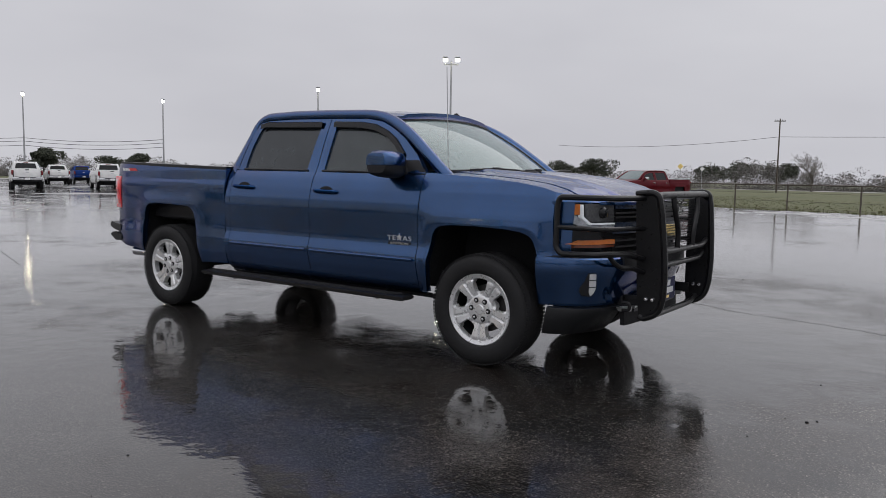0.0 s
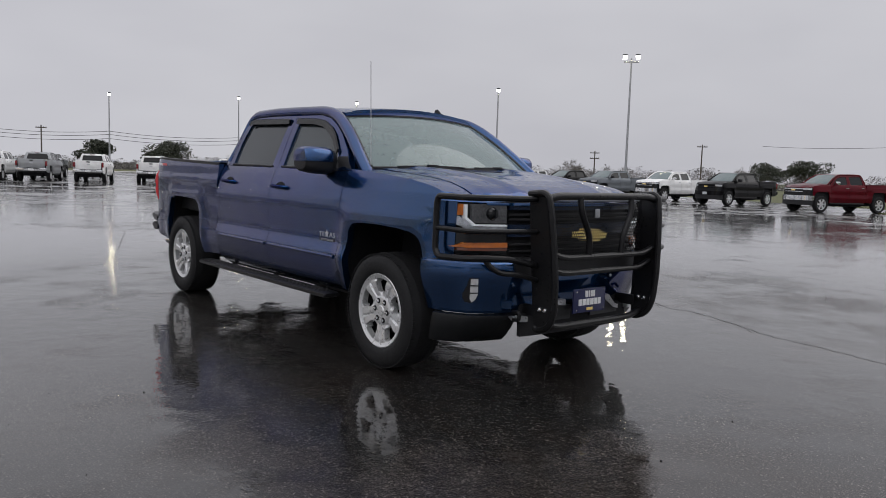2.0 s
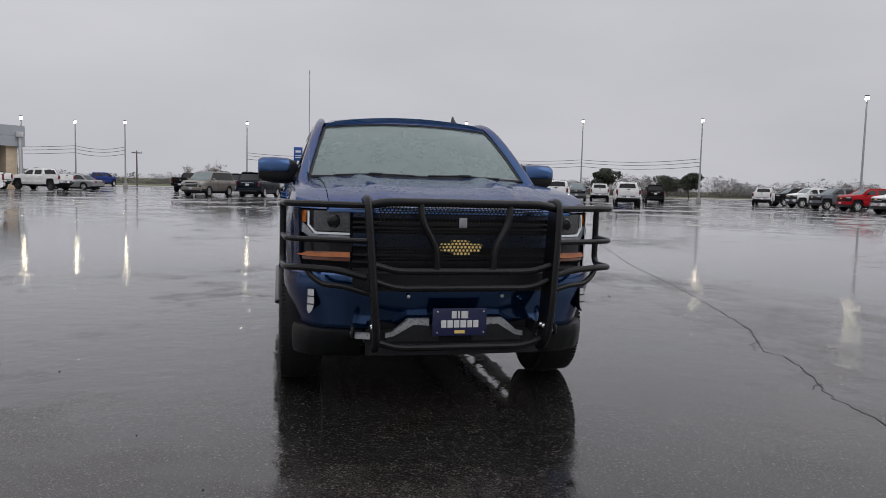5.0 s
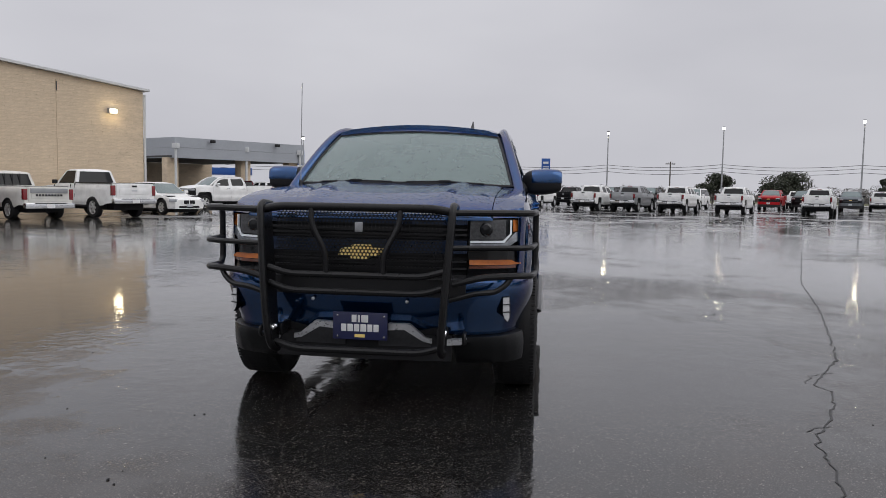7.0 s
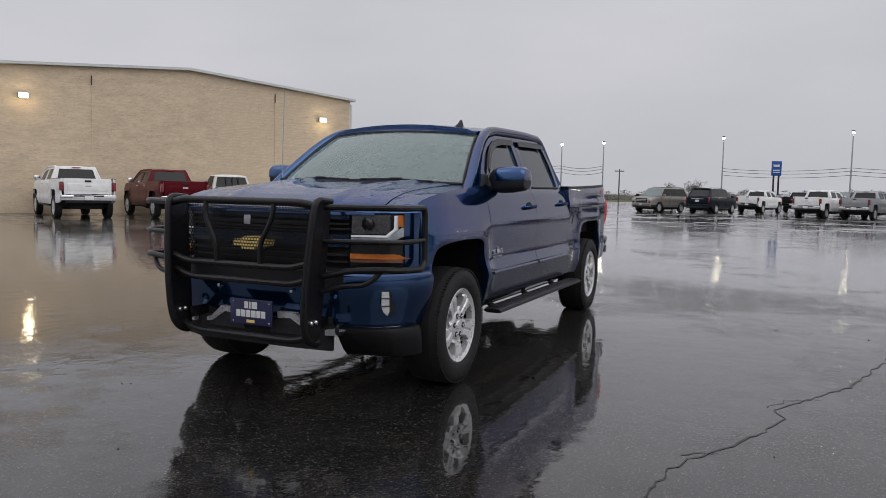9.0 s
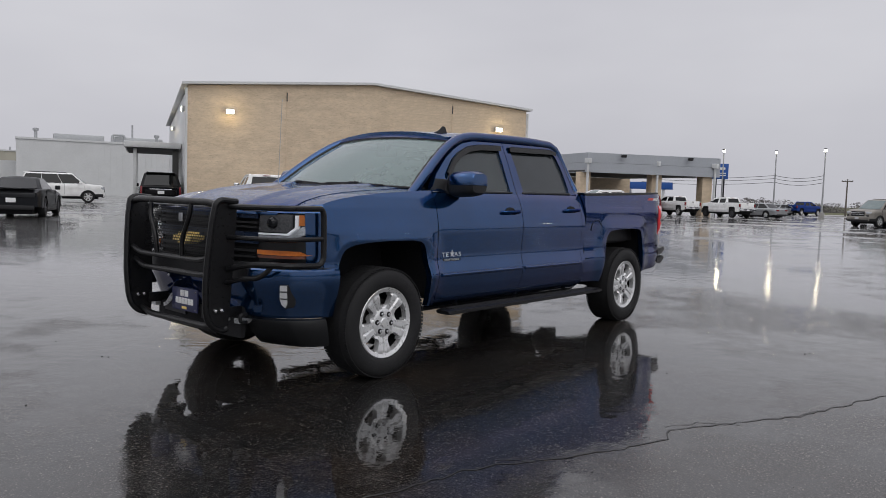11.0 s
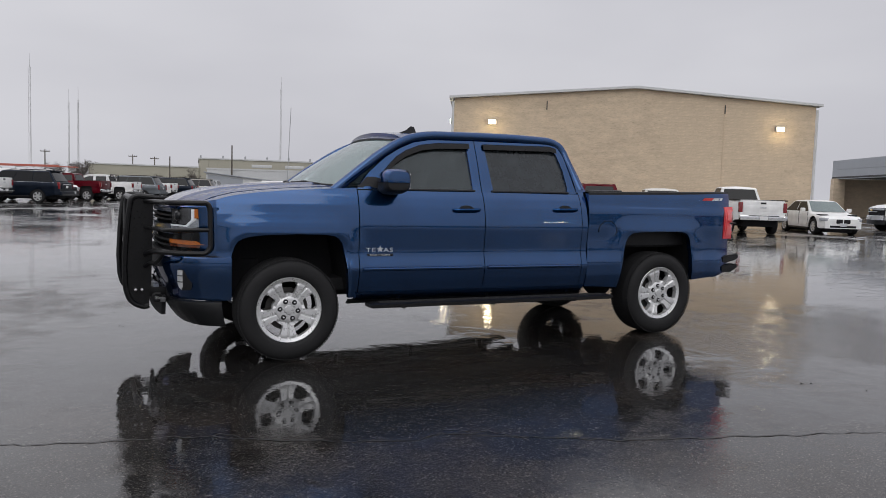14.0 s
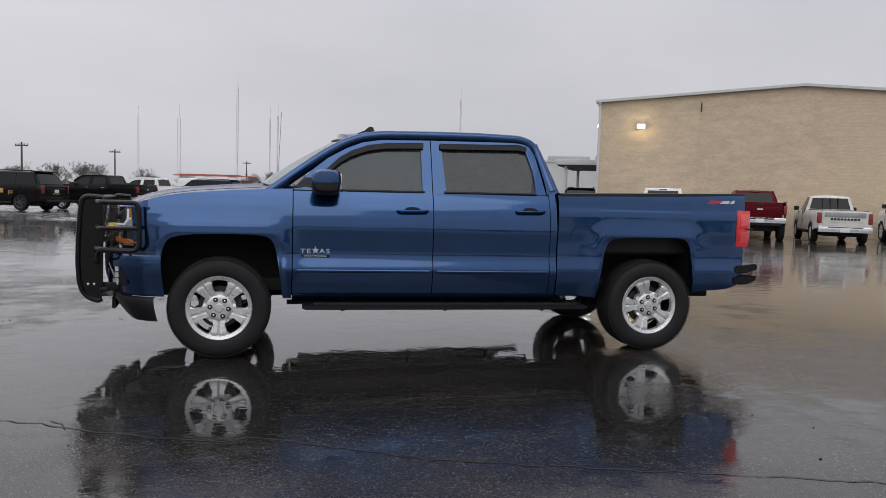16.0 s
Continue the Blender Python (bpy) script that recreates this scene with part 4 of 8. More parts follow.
def frame_panel(outer, inner, side):
    """A window frame: an outline with a hole, laid on the side surface."""
    bm = bmesh.new()
    es = []
    for loop in (outer, inner):
        pts = []
        for (x0, z0), (x1, z1) in zip(loop, loop[1:] + loop[:1]):
            k = max(1, int(math.hypot(x1 - x0, z1 - z0) / 0.06))
            pts += [(x0 + (x1 - x0) * i / k, z0 + (z1 - z0) * i / k) for i in range(k)]
        vs = [bm.verts.new((x, 0, z)) for x, z in pts]
        es += [bm.edges.new((vs[i], vs[(i + 1) % len(vs)])) for i in range(len(vs))]
    bmesh.ops.triangle_fill(bm, use_beauty=True, edges=es)
    for v in bm.verts:
        v.co.y = side * half(v.co.x, v.co.z, DOOR)
    return thicken(bm, (0, -side * 0.045, 0))


def join(a, b):
    me = bpy.data.meshes.new("tmp")
    b.to_mesh(me), b.free()
    a.from_mesh(me)
    bpy.data.meshes.remove(me)
    return a


def glass_panel(outline, side, inset):
    bm = bmesh.new()
    c = (sum(p[0] for p in outline) / len(outline), sum(p[1] for p in outline) / len(outline))
    pts = [(c[0] + (x - c[0]) * 1.03, c[1] + (z - c[1]) * 1.03) for x, z in outline]
    prism(bm, pts, lambda x, z: (x, side * (half(x, z, DOOR) - inset), z), lambda x, z: (x, side * (half(x, z, DOOR) - inset - 0.005), z))
    return bm


def handle(x, z, side):
    bm = bmesh.new()
    y = side * (half(x, z, DOOR) + 0.030)
    tube(bm, rounded([(x + 0.125, y - side * 0.045, z - 0.004), (x + 0.105, y, z), (x - 0.105, y, z + 0.004), (x - 0.125, y - side * 0.045, z + 0.004)], 0.03), 0.0165, 10, flat=0.75)
    return bm


def handle_cup(x, z, side):
    bm = bmesh.new()
    rows = []
    for i in range(7):
        a = i / 6 * 2 - 1
        hgt = 0.036 * math.sqrt(max(0.02, 1 - a * a))
        rows.append([(x + 0.075 * a, side * (half(x, z + hgt * s * 1.0, DOOR) + 0.003), z + 0.006 + hgt * s) for s in (-0.6, -0.2, 0.3, 1.0)])
    sheet(bm, rows)
    return bm


PLAN = [(0.0, 2.70), (0.25, 2.695), (0.45, 2.675), (0.60, 2.64), (0.72, 2.595), (0.82, 2.535), (0.885, 2.46), (0.915, 2.40), (0.93, 2.345)]
fx_of = lambda e: lerp_table(e, PLAN)


def nose_corner(bm, side, k=9, m=10):
    """The rounded shoulder between the hood's front corner, the fender and the top of the headlamp."""
    zc = lerp_table(2.345, CREST)
    yc = half(2.345, zc, DOOR)
    zi = hood_height(2.345, 0.735) - 0.003

    def edge(u):
        """The fender's section at its front edge: over the shoulder, then down its side."""
        if u < 0.6:
            t = 1 - u / 0.6
            return Vector((2.345, yc + (0.727 - yc) * t, zc + (zi - zc) * math.sin(t * math.pi / 2) ** 0.8))
        z = zc + (1.160 - zc) * (u - 0.6) / 0.4
        return Vector((2.345, half(2.345, z, DOOR), z))

    def curve(t, u):
        x = 2.345 + 0.130 * t
        a = Vector((x, 0.727 - 0.006 * t, hood_height(x, 0.728) - 0.003))
        b = Vector((2.345 + (fx_of(0.74) - 2.345) * t ** 0.8, 0.918 - 0.178 * t, 1.160))
        c = Vector((2.345 + 0.185 * t, 0.905 - 0.165 * t, 1.258 - 0.073 * t))
        return a * (1 - u) ** 2 + c * (2 * u * (1 - u)) + b * u * u

    rows = []
    for i in range(k + 1):
        t = i / k
        row = []
        for j in range(m + 1):
            u = j / m
            p = curve(t, u) + (edge(u) - curve(0.0, u)) * (1 - t) ** 2
            row.append((p.x, side * p.y, p.z))
        rows.append(row)
    sheet(bm, rows)
    return bm


def nose_shelf(k=24):
    """The lip from the hood's front edge down to the grille and lamps."""
    bm, rows = bmesh.new(), []
    for i in range(-k, k + 1):
        e = 0.738 * abs(i) / k
        x, z = hood_point(1.0, min(e, 0.72))
        rows.append([(x - 0.01, math.copysign(e, i), z - 0.006), (x + (fx_of(e) - x) * 0.5, math.copysign(e, i), z - 0.004 + (1.160 - z) * 0.35), (fx_of(e) - 0.012, math.copysign(e, i), 1.162), (fx_of(e) - 0.008, math.copysign(e, i), 1.145)])
    sheet(bm, rows)
    return bm


for side in (1, -1):
    xs = spread(1.266, 2.345, 90, [x for x, _ in ARCH_F] + [1.331, 1.333, 2.22])
    bm = column_panel(xs, fender_low, lambda x: lerp_table(x, CREST), DOOR, side)
    rows = []
    for x in spread(1.266, 2.345, 40):
        zc = lerp_table(x, CREST)
        yc = half(x, zc, DOOR)
        yi = 0.740 - 0.0147 * smooth01((x - 1.38) / 1.1)
        zi = hood_height(x, 0.735) - 0.003
        rows.append([(x, side * (yc + (yi - yc) * t), zc + (zi - zc) * math.sin(t * math.pi / 2) ** 0.8) for t in (0, 0.12, 0.25, 0.45, 0.7, 1.0)])
    sheet(bm, rows)
    nose_corner(bm, side)
    bmesh.ops.remove_doubles(bm, verts=bm.verts, dist=0.0005)
    part("fender", bm, M["blue"], truck)

    fd = part("front_door", join(column_panel(spread(0.139, 1.258, 40), lambda x: 0.512, belt, DOOR, side), frame_panel(UP_F, WIN_F, side)), M["blue"], truck)
    part("door_glass", glass_panel(WIN_F, side, 0.016), M["tint_front"], fd, "lightly tinted front door window")
    part("door_handle", handle(0.310, 1.178, side), M["blue_bits"], fd)
    # dark sheet on the uncut door, standing for shade behind the handle
    part("handle_recess", handle_cup(0.310, 1.178, side), M["void"], fd)
    rd = part("rear_door", join(column_panel(spread(-0.862, 0.132, 36), lambda x: 0.512, belt, DOOR, side), frame_panel(UP_R, WIN_R, side)), M["blue"], truck)
    part("door_glass", glass_panel(WIN_R, side, 0.016), M["tint"], rd, "dark tinted rear door window")
    part("door_handle", handle(-0.690, 1.196, side), M["blue_bits"], rd)
    part("handle_recess", handle_cup(-0.690, 1.196, side), M["void"], rd)

    # belt seal, rain guards, sill mouldings
    for ob, a, b in ((fd, 1.09, 0.20), (rd, 0.04, -0.76)):
        bm = bmesh.new()
        tube(bm, [(x, side * (half(x, belt(x) + 0.012, DOOR) + 0.002), belt(x) + 0.012) for x in spread(b, a, 16)], 0.009, 6)
        part("belt_seal", bm, M["trim"], ob)
    for ob, loop in ((fd, [(1.02, 1.475), (0.90, 1.590), (0.80, 1.650), (0.66, 1.703), (0.50, 1.727), (0.20, 1.738)]), (rd, [(0.06, 1.74), (-0.30, 1.748), (-0.64, 1.757), (-0.70, 1.742)])):
        bm, rows = bmesh.new(), []
        for i, (x, z) in enumerate(loop):
            y = half(x, z, DOOR)
            rows.append([(x, side * (y + 0.004), z + 0.014), (x, side * (y + 0.022), z + 0.008), (x, side * (y + 0.034), z - 0.034), (x, side * (y + 0.028), z - 0.034), (x, side * (y + 0.012), z - 0.002)])
        sheet(bm, rows)
        part("rain_guard", bm, M["steel_black"], ob, "smoked rain guard")
    for ob, a, b in ((fd, 1.225, 0.165), (rd, 0.105, -0.835)):
        bm, rows = bmesh.new(), []
        for x in spread(b, a, 12):
            y = half(x, 0.70, DOOR)
            rows.append([(x, side * (half(x, 0.712, DOOR) + 0.001), 0.714), (x, side * (y + 0.009), 0.708), (x, side * (y + 0.012), 0.700), (x, side * (y + 0.008), 0.688), (x, side * (half(x, 0.68, DOOR) + 0.001), 0.682)])
        sheet(bm, rows)
        part("side_moulding", thicken(bm, (0, -side * 0.01, 0)), M["blue"], ob)
    part("rocker_panel", column_panel(spread(-0.92, 1.262, 30), lambda x: 0.440, lambda x: 0.508, [(0.44, 0.862), (0.47, 0.905), (0.495, 0.929), (0.51, 0.934)], side, 8), M["blue"], truck)
    part("rocker_seal", column_panel(spread(-0.95, 1.30, 30), lambda x: 0.405, lambda x: 0.445, [(0.40, 0.80), (0.45, 0.872)], side, 3), M["trim"], truck)

    # roof rail and pillars
    bm = bmesh.new()
    rail = [(1.56, 0.862, 1.225), (1.40, 0.842, 1.340), (1.20, 0.792, 1.492), (1.02, 0.748, 1.622), (0.86, 0.712, 1.716), (0.72, 0.688, 1.772), (0.55, 0.676, 1.800), (0.10, 0.668, 1.814), (-0.30, 0.668, 1.820), (-0.66, 0.670, 1.812), (-0.755, 0.675, 1.776), (-0.80, 0.690, 1.72), (-0.86, 0.76, 1.53), (-0.905, 0.835, 1.37)]
    tube(bm, [(x, side * y, z) for x, y, z in rounded(rail, 0.08, 3)], 0.045, 12, flat=0.85)
    part("roof_rail", bm, M["blue"], truck)
    bm = column_panel(spread(-0.925, -0.868, 4), lambda x: 0.49, lambda x: 1.356, DOOR, side, 30)
    rows = []
    for z in spread(1.35, 1.79, 12):
        t = (z - 1.35) / 0.44
        xf, xb = -0.856 + 0.10 * t ** 1.4, -0.985 + 0.165 * t
        y = lerp_table(z, DOOR)
        rows.append([(xf, side * (y - 0.004), z), ((xf + xb) / 2, side * (y - 0.006), z), (xb, side * (y - 0.03), z), (xb - 0.004, side * (y - 0.10), z)])
    sheet(bm, rows)
    part("cab_corner", bm, M["blue"], truck)

    # bed side
    xs = spread(-2.715, -0.938, 130, [x for x, _ in ARCH_R] + [-2.208, -1.298])
    bm = column_panel(xs, bed_low, bed_high, BED, side, 44)
    bs = part("bed_side", bm, M["blue"], truck)
    bm, rows = bmesh.new(), []
    for x in spread(-2.71, -0.945, 20):
        z, y = bed_high(x), half(x, bed_high(x), BED)
        rows.append([(x, side * (y + 0.003), z - 0.012), (x, side * (y + 0.002), z + 0.012), (x, side * (y - 0.03), z + 0.016), (x, side * (y - 0.09), z + 0.012), (x, side * (y - 0.09), z - 0.03)])
    sheet(bm, rows)
    part("bed_rail_cap", bm, M["trim"], bs)
    if side > 0:
        bm = bmesh.new()
        ring = []
        for i in range(33):
            a = i / 32 * math.pi * 1.25 - 0.55
            ring.append((-1.155 - 0.10 * math.cos(a), half(-1.155, 1.03, BED) + 0.003, 1.02 + 0.085 * math.sin(a)))
        tube(bm, ring, 0.003, 4)
        part("fuel_door_gap", bm, M["void"], bs)

    # arch liners
    for cx, r, loop in ((1.79, 0.0, ARCH_F), (-1.75, 0.0, ARCH_R)):
        bm, rows = bmesh.new(), []
        for x, z in sorted(loop):
            y = half(x, z, DOOR if cx > 0 else BED)
            rows.append([(cx + (x - cx) * 1.0, side * (y - 0.012), z + 0.001), (cx + (x - cx) * 1.05, side * (y - 0.05), z + 0.03), (cx + (x - cx) * 1.06, side * 0.45, z + 0.04)])
        sheet(bm, rows)
        part("wheel_well", bm, M["void"], truck)
    for cx in (1.79, -1.75):
        part("inner_well", boxed((cx, side * 0.44, 0.74), (1.05, 0.03, 0.62)), M["void"], truck)

    # running board on brackets
    rb = empty("running_board", "", "")
    rb.parent = truck
    bm, rows = bmesh.new(), []
    for x in (-1.20, -1.17, -0.6, 0.0, 0.6, 1.15, 1.18):
        e = 0.018 if abs(x + 0.01) > 1.17 else 0.0
        rows.append([(x, side * y, z) for y, z in ((0.902, 0.398 + e * 0.5), (0.898, 0.420 - e * 0.5), (0.91, 0.430 - e * 0.5), (1.015, 0.430 - e * 0.5), (1.035, 0.420 - e * 0.5), (1.035, 0.396 + e * 0.5), (1.015, 0.388 + e * 0.5), (0.92, 0.388 + e * 0.5))])
    vs = sheet(bm, rows, wrap=True)
    bm.faces.new(vs[0]), bm.faces.new(vs[-1])
    part("board", bm, M["steel_black"], rb)
    bm = bmesh.new()
    for k in range(4):
        box(bm, (-0.01, side * (0.922 + 0.027 * k), 0.431), (2.2, 0.012, 0.006), 0.002)
    part("tread_strip", bm, M["trim"], rb)
    for x in (0.86, 0.02, -0.82):
        part("bracket", tube(bmesh.new(), rounded([(x, side * 0.96, 0.39), (x, side * 0.86, 0.385), (x + 0.03, side * 0.76, 0.47)], 0.06), 0.022, 8), M["steel_black"], rb)

    # door mirror
    mr = empty("door_mirror", "", "")
    mr.parent = truck
    bm, rows = bmesh.new(), []
    yo = (0.865, 0.90, 0.95, 1.05, 1.13, 1.158, 1.162)
    for y, k in zip(yo, (0.5, 0.82, 0.97, 1.0, 0.95, 0.78, 0.5)):
        ring = []
        for j in range(20):
            a = 2 * math.pi * j / 20
            cx, cz = math.cos(a), math.sin(a)
            cx, cz = abs(cx) ** 0.6 * (1 if cx > 0 else -1), abs(cz) ** 0.6 * (1 if cz > 0 else -1)
            ring.append((1.0 + 0.112 * k * cx + 0.055 * (y - 0.9), side * y, 1.392 + (0.098 if cz > 0 else 0.104 - 0.10 * max(0.0, y - 0.98)) * k * cz + 0.02 * (y - 0.9)))
        rows.append(ring)
    vs = sheet(bm, rows, wrap=True)
    bm.faces.new(vs[0]), bm.faces.new(vs[-1])
    cap = bm.copy()
    bmesh.ops.bisect_plane(cap, geom=cap.verts[:] + cap.edges[:] + cap.faces[:], plane_co=(0, 0, 1.388), plane_no=(0, 0, 1), clear_inner=True)
    bmesh.ops.bisect_plane(cap, geom=cap.verts[:] + cap.edges[:] + cap.faces[:], plane_co=(0, side * 0.935, 0), plane_no=(0, side, 0), clear_inner=True)
    bmesh.ops.scale(cap, vec=(1.035, 1.025, 1.035), verts=cap.verts, space=Matrix.Translation((-1.0, -side * 1.0, -1.40)))
    part("housing", bm, M["trim"], mr, "black mirror housing")
    part("cap", cap, M["blue"], mr, "blue mirror cap")
    part("arm", tube(bmesh.new(), [(1.06, side * 0.83, 1.345), (1.04, side * 0.90, 1.362)], 0.035, 8, flat=1.6), M["trim"], mr)
    part("mirror_glass", boxed((0.912, side * 1.02, 1.400), (0.030, 0.19, 0.125), 0.006), M["chrome"], mr)
    bm = bmesh.new()
    prism(bm, [(1.255, 1.342), (1.095, 1.342), (1.03, 1.43), (1.17, 1.432)], lambda x, z: (x, side * (half(x, z, DOOR) + 0.003), z), lambda x, z: (x, side * (half(x, z, DOOR) - 0.01), z))
    part("mirror_sail", bm, M["trim"], mr)

bm, rows = bmesh.new(), []
for i in range(49):
    u = i / 48
    row = []
    for j in range(-40, 41):
        e = 0.735 * abs(j) / 40 * (1 - 0.02 * u)
        x, z = hood_point(u, e)
        row.append((x, math.copysign(e, j), z))
    rows.append(row)
sheet(bm, rows)
thicken(bm, (0, 0, -0.04))
part("hood", bm, M["blue"], truck, "blue hood beaded with rain")
bm, rows = bmesh.new(), []
for i in range(9):
    t = i / 8
    rows.append([(1.50 - 0.12 * (y / 0.76) ** 2 + 0.01 - 0.16 * t, y, 1.345 + 0.012 * t + 0.008 * (1 - (y / 0.8) ** 2)) for y in np.linspace(-0.80, 0.80, 17)])
sheet(bm, rows)
part("cowl", bm, M["trim"], truck, "black cowl grille")

# roof
bm, rows = bmesh.new(), []
for i in range(25):
    x = 0.76 - 1.53 * i / 24
    zs = lerp_table(x, [(0.80, 1.782), (0.70, 1.802), (0.5, 1.819), (0.1, 1.833), (-0.3, 1.838), (-0.62, 1.832), (-0.72, 1.815), (-0.78, 1.785)])
    wx = 0.662 if x < 0.6 else 0.662 - 0.08 * (x - 0.6)
    xx = x + (0.05 if i == 0 else 0.0)
    rows.append([(xx + (0.055 * (1 - (v) ** 2) if i < 2 else 0), wx * v, zs + 0.050 * (1 - v * v) - 0.010 * (abs(v) > 0.93) + 0.002 * math.cos(v * 16) * (abs(v) < 0.75) * smooth01(i / 5)) for v in np.linspace(-1, 1, 33)])
sheet(bm, rows)
part("roof", thicken(bm, (0, 0, -0.03)), M["blue"], truck, "blue roof streaked with rain")


def windscreen_point(s, t):
    bx, by, bz = 1.395 + 0.17 * (1 - s * s), 0.795 * s, 1.352 + 0.012 * (1 - s * s)
    tx, ty, tz = 0.735 + 0.085 * (1 - s * s), 0.635 * s, 1.788 + 0.034 * (1 - s * s)
    b = 0.02 * math.sin(math.pi * t)
    return (bx + (tx - bx) * t + b * 0.6, by + (ty - by) * t, bz + (tz - bz) * t + b)


bm = bmesh.new()
sheet(bm, [[windscreen_point(s, t) for s in np.linspace(-1, 1, 25)] for t in np.linspace(0, 1, 13)])
ws = part("windscreen", thicken(bm, (-0.004, 0, -0.004)), M["windscreen"], truck, "rain-hazed greenish windscreen")
ws.visible_shadow = False
bm = bmesh.new()
edge = [windscreen_point(s, 0.0) for s in np.linspace(-1, 1, 17)] + [windscreen_point(1, t) for t in np.linspace(0.1, 0.88, 9)] + [windscreen_point(s, 0.885) for s in np.linspace(0.9, -1, 16)] + [windscreen_point(-1, t) for t in np.linspace(0.8, 0.1, 9)]
tube(bm, edge + edge[:1], 0.012, 6)
part("screen_seal", bm, M["trim"], truck)
bm = bmesh.new()
sheet(bm, [[tuple(Vector(windscreen_point(s, t)) + Vector((0.010, 0, 0.010 if t < 1 else 0.004))) for s in np.linspace(-1, 1, 25)] for t in (0.885, 0.92, 0.96, 1.0)])
part("roof_header", thicken(bm, (-0.012, 0, -0.012)), M["blue"], truck)
for y0, y1 in ((0.60, 0.04), (-0.06, -0.62)):
    bm = bmesh.new()
    a, b = Vector(windscreen_point(y0 / 0.8, 0.0)), Vector(windscreen_point(y1 / 0.8, 0.0))
    tube(bm, [a + Vector((0.012, 0, 0.010)), (a + b) / 2 + Vector((0.016, 0, 0.020)), b + Vector((0.012, 0, 0.012))], 0.006, 6)
    box(bm, tuple((a + b) / 2 + Vector((0.02, 0, 0.02))), (0.03, 0.09, 0.02), 0.006)
    part("wiper", bm, M["trim"], truck)
bm = bmesh.new()
box(bm, (0.905, 0.0, 1.700), (0.03, 0.09, 0.075), 0.012)
box(bm, (0.86, 0.0, 1.655), (0.03, 0.24, 0.065), 0.015)
part("rear_view_mirror", bm, M["trim"], truck)

# cab back and its window
bm = bmesh.new()
sheet(bm, [[(-0.985 + 0.19 * ((z - 1.30) / 0.5) if z > 1.3 else -0.95, y, z) for y in np.linspace(-0.80 + 0.33 * max(0, z - 1.35), 0.80 - 0.33 * max(0, z - 1.35), 9)] for z in (0.55, 0.9, 1.3, 1.4, 1.5, 1.6, 1.7, 1.8)])
part("cab_back", bm, M["blue_bits"], truck)
bm = bmesh.new()
prism(bm, [(-0.62, 1.39), (0.62, 1.39), (0.56, 1.72), (-0.56, 1.72)], lambda y, z: (-0.985 + 0.19 * ((z - 1.30) / 0.5) - 0.012, y, z), lambda y, z: (-0.985 + 0.19 * ((z - 1.30) / 0.5) - 0.006, y, z))
part("rear_window", bm, M["tint"], truck)

# bed: floor, inner walls, tailgate
bm = bmesh.new()
box(bm, (-1.82, 0, 0.86), (1.75, 1.5, 0.03))
box(bm, (-0.965, 0, 1.10), (0.03, 1.7, 0.5), 0.005)
for s in (1, -1):
    box(bm, (-1.82, s * 0.82, 1.12), (1.74, 0.03, 0.50), 0.005)
part("bed_liner", bm, M["trim"], truck, "black bed liner")
tg = part("tailgate", boxed((-2.70, 0, 1.13), (0.06, 1.56, 0.52), 0.015), M["blue_bits"], truck)
part("tailgate_handle", boxed((-2.735, 0, 1.28), (0.02, 0.22, 0.07), 0.01), M["trim"], tg)
bm = bmesh.new()
for w in range(9):
    box(bm, (-2.734, -0.40 + 0.1 * w, 1.12), (0.01, 0.07, 0.06), 0.003)
part("lettering_bar", bm, M["badge"], tg)

for side in (1, -1):
    # tail lamps
    tl = empty("tail_lamp", "", "")
    tl.parent = truck
    bm, rows = bmesh.new(), []
    for z in np.linspace(0.94, 1.262, 12):
        k = 0.012 * math.sin(math.pi * (z - 0.94) / 0.322)
        rows.append([(-2.622 - 0.01 * (z - 1.1), side * (half(-2.62, z, BED) + 0.004 + k), z), (-2.69, side * (half(-2.69, z, BED) + 0.008 + k), z), (-2.765, side * (0.905 + k), z), (-2.802 - k, side * 0.85, z), (-2.802 - k, side * 0.79, z)])
    sheet(bm, rows)
    part("lens", thicken(bm, (0.02, -side * 0.03, 0)), M["red_lens"], tl, "red tail lamp lens")
    part("divider", boxed((-2.715, side * 0.918, 1.098), (0.14, 0.05, 0.014), 0.003), M["trim"], tl)
    part("lamp_back", boxed((-2.70, side * 0.84, 1.10), (0.10, 0.13, 0.32), 0.01), M["trim"], tl)
    # rear bumper ends
    for nm, outline in (("rear_bumper", [(-2.60, 0.765), (-2.72, 0.775), (-2.865, 0.792), (-2.872, 0.735), (-2.78, 0.712), (-2.62, 0.690)]), ("bumper_lip", [(-2.60, 0.672), (-2.74, 0.690), (-2.872, 0.672), (-2.862, 0.640), (-2.74, 0.598), (-2.60, 0.606)])):
        bm = bmesh.new()
        prism(bm, outline, lambda x, z: (x, side * (0.955 - 0.25 * max(0.0, -2.74 - x)), z), lambda x, z: (x, side * 0.55, z))
        bmesh.ops.bevel(bm, geom=bm.edges[:], offset=0.012, segments=2, affect="EDGES")
        part(nm, bm, M["air_plastic"] if nm == "bumper_lip" else M["steel_black"], truck, "black rear bumper corner")
    for z0, z1 in ((1.125, 1.235), (0.975, 1.075)):
        bm, rows = bmesh.new(), []
        for z in np.linspace(z0, z1, 5):
            k = 0.012 * math.sin(math.pi * (z - 0.94) / 0.322) + 0.0035
            rows.append([(-2.650, side * (half(-2.65, z, BED) + 0.006 + k), z), (-2.69, side * (half(-2.69, z, BED) + 0.008 + k), z), (-2.745, side * (0.909 + k), z)])
        sheet(bm, rows)
        part("lamp_element", thicken(bm, (0.005, -side * 0.01, 0)), M["red_bright"], tl, "brighter red lamp element")
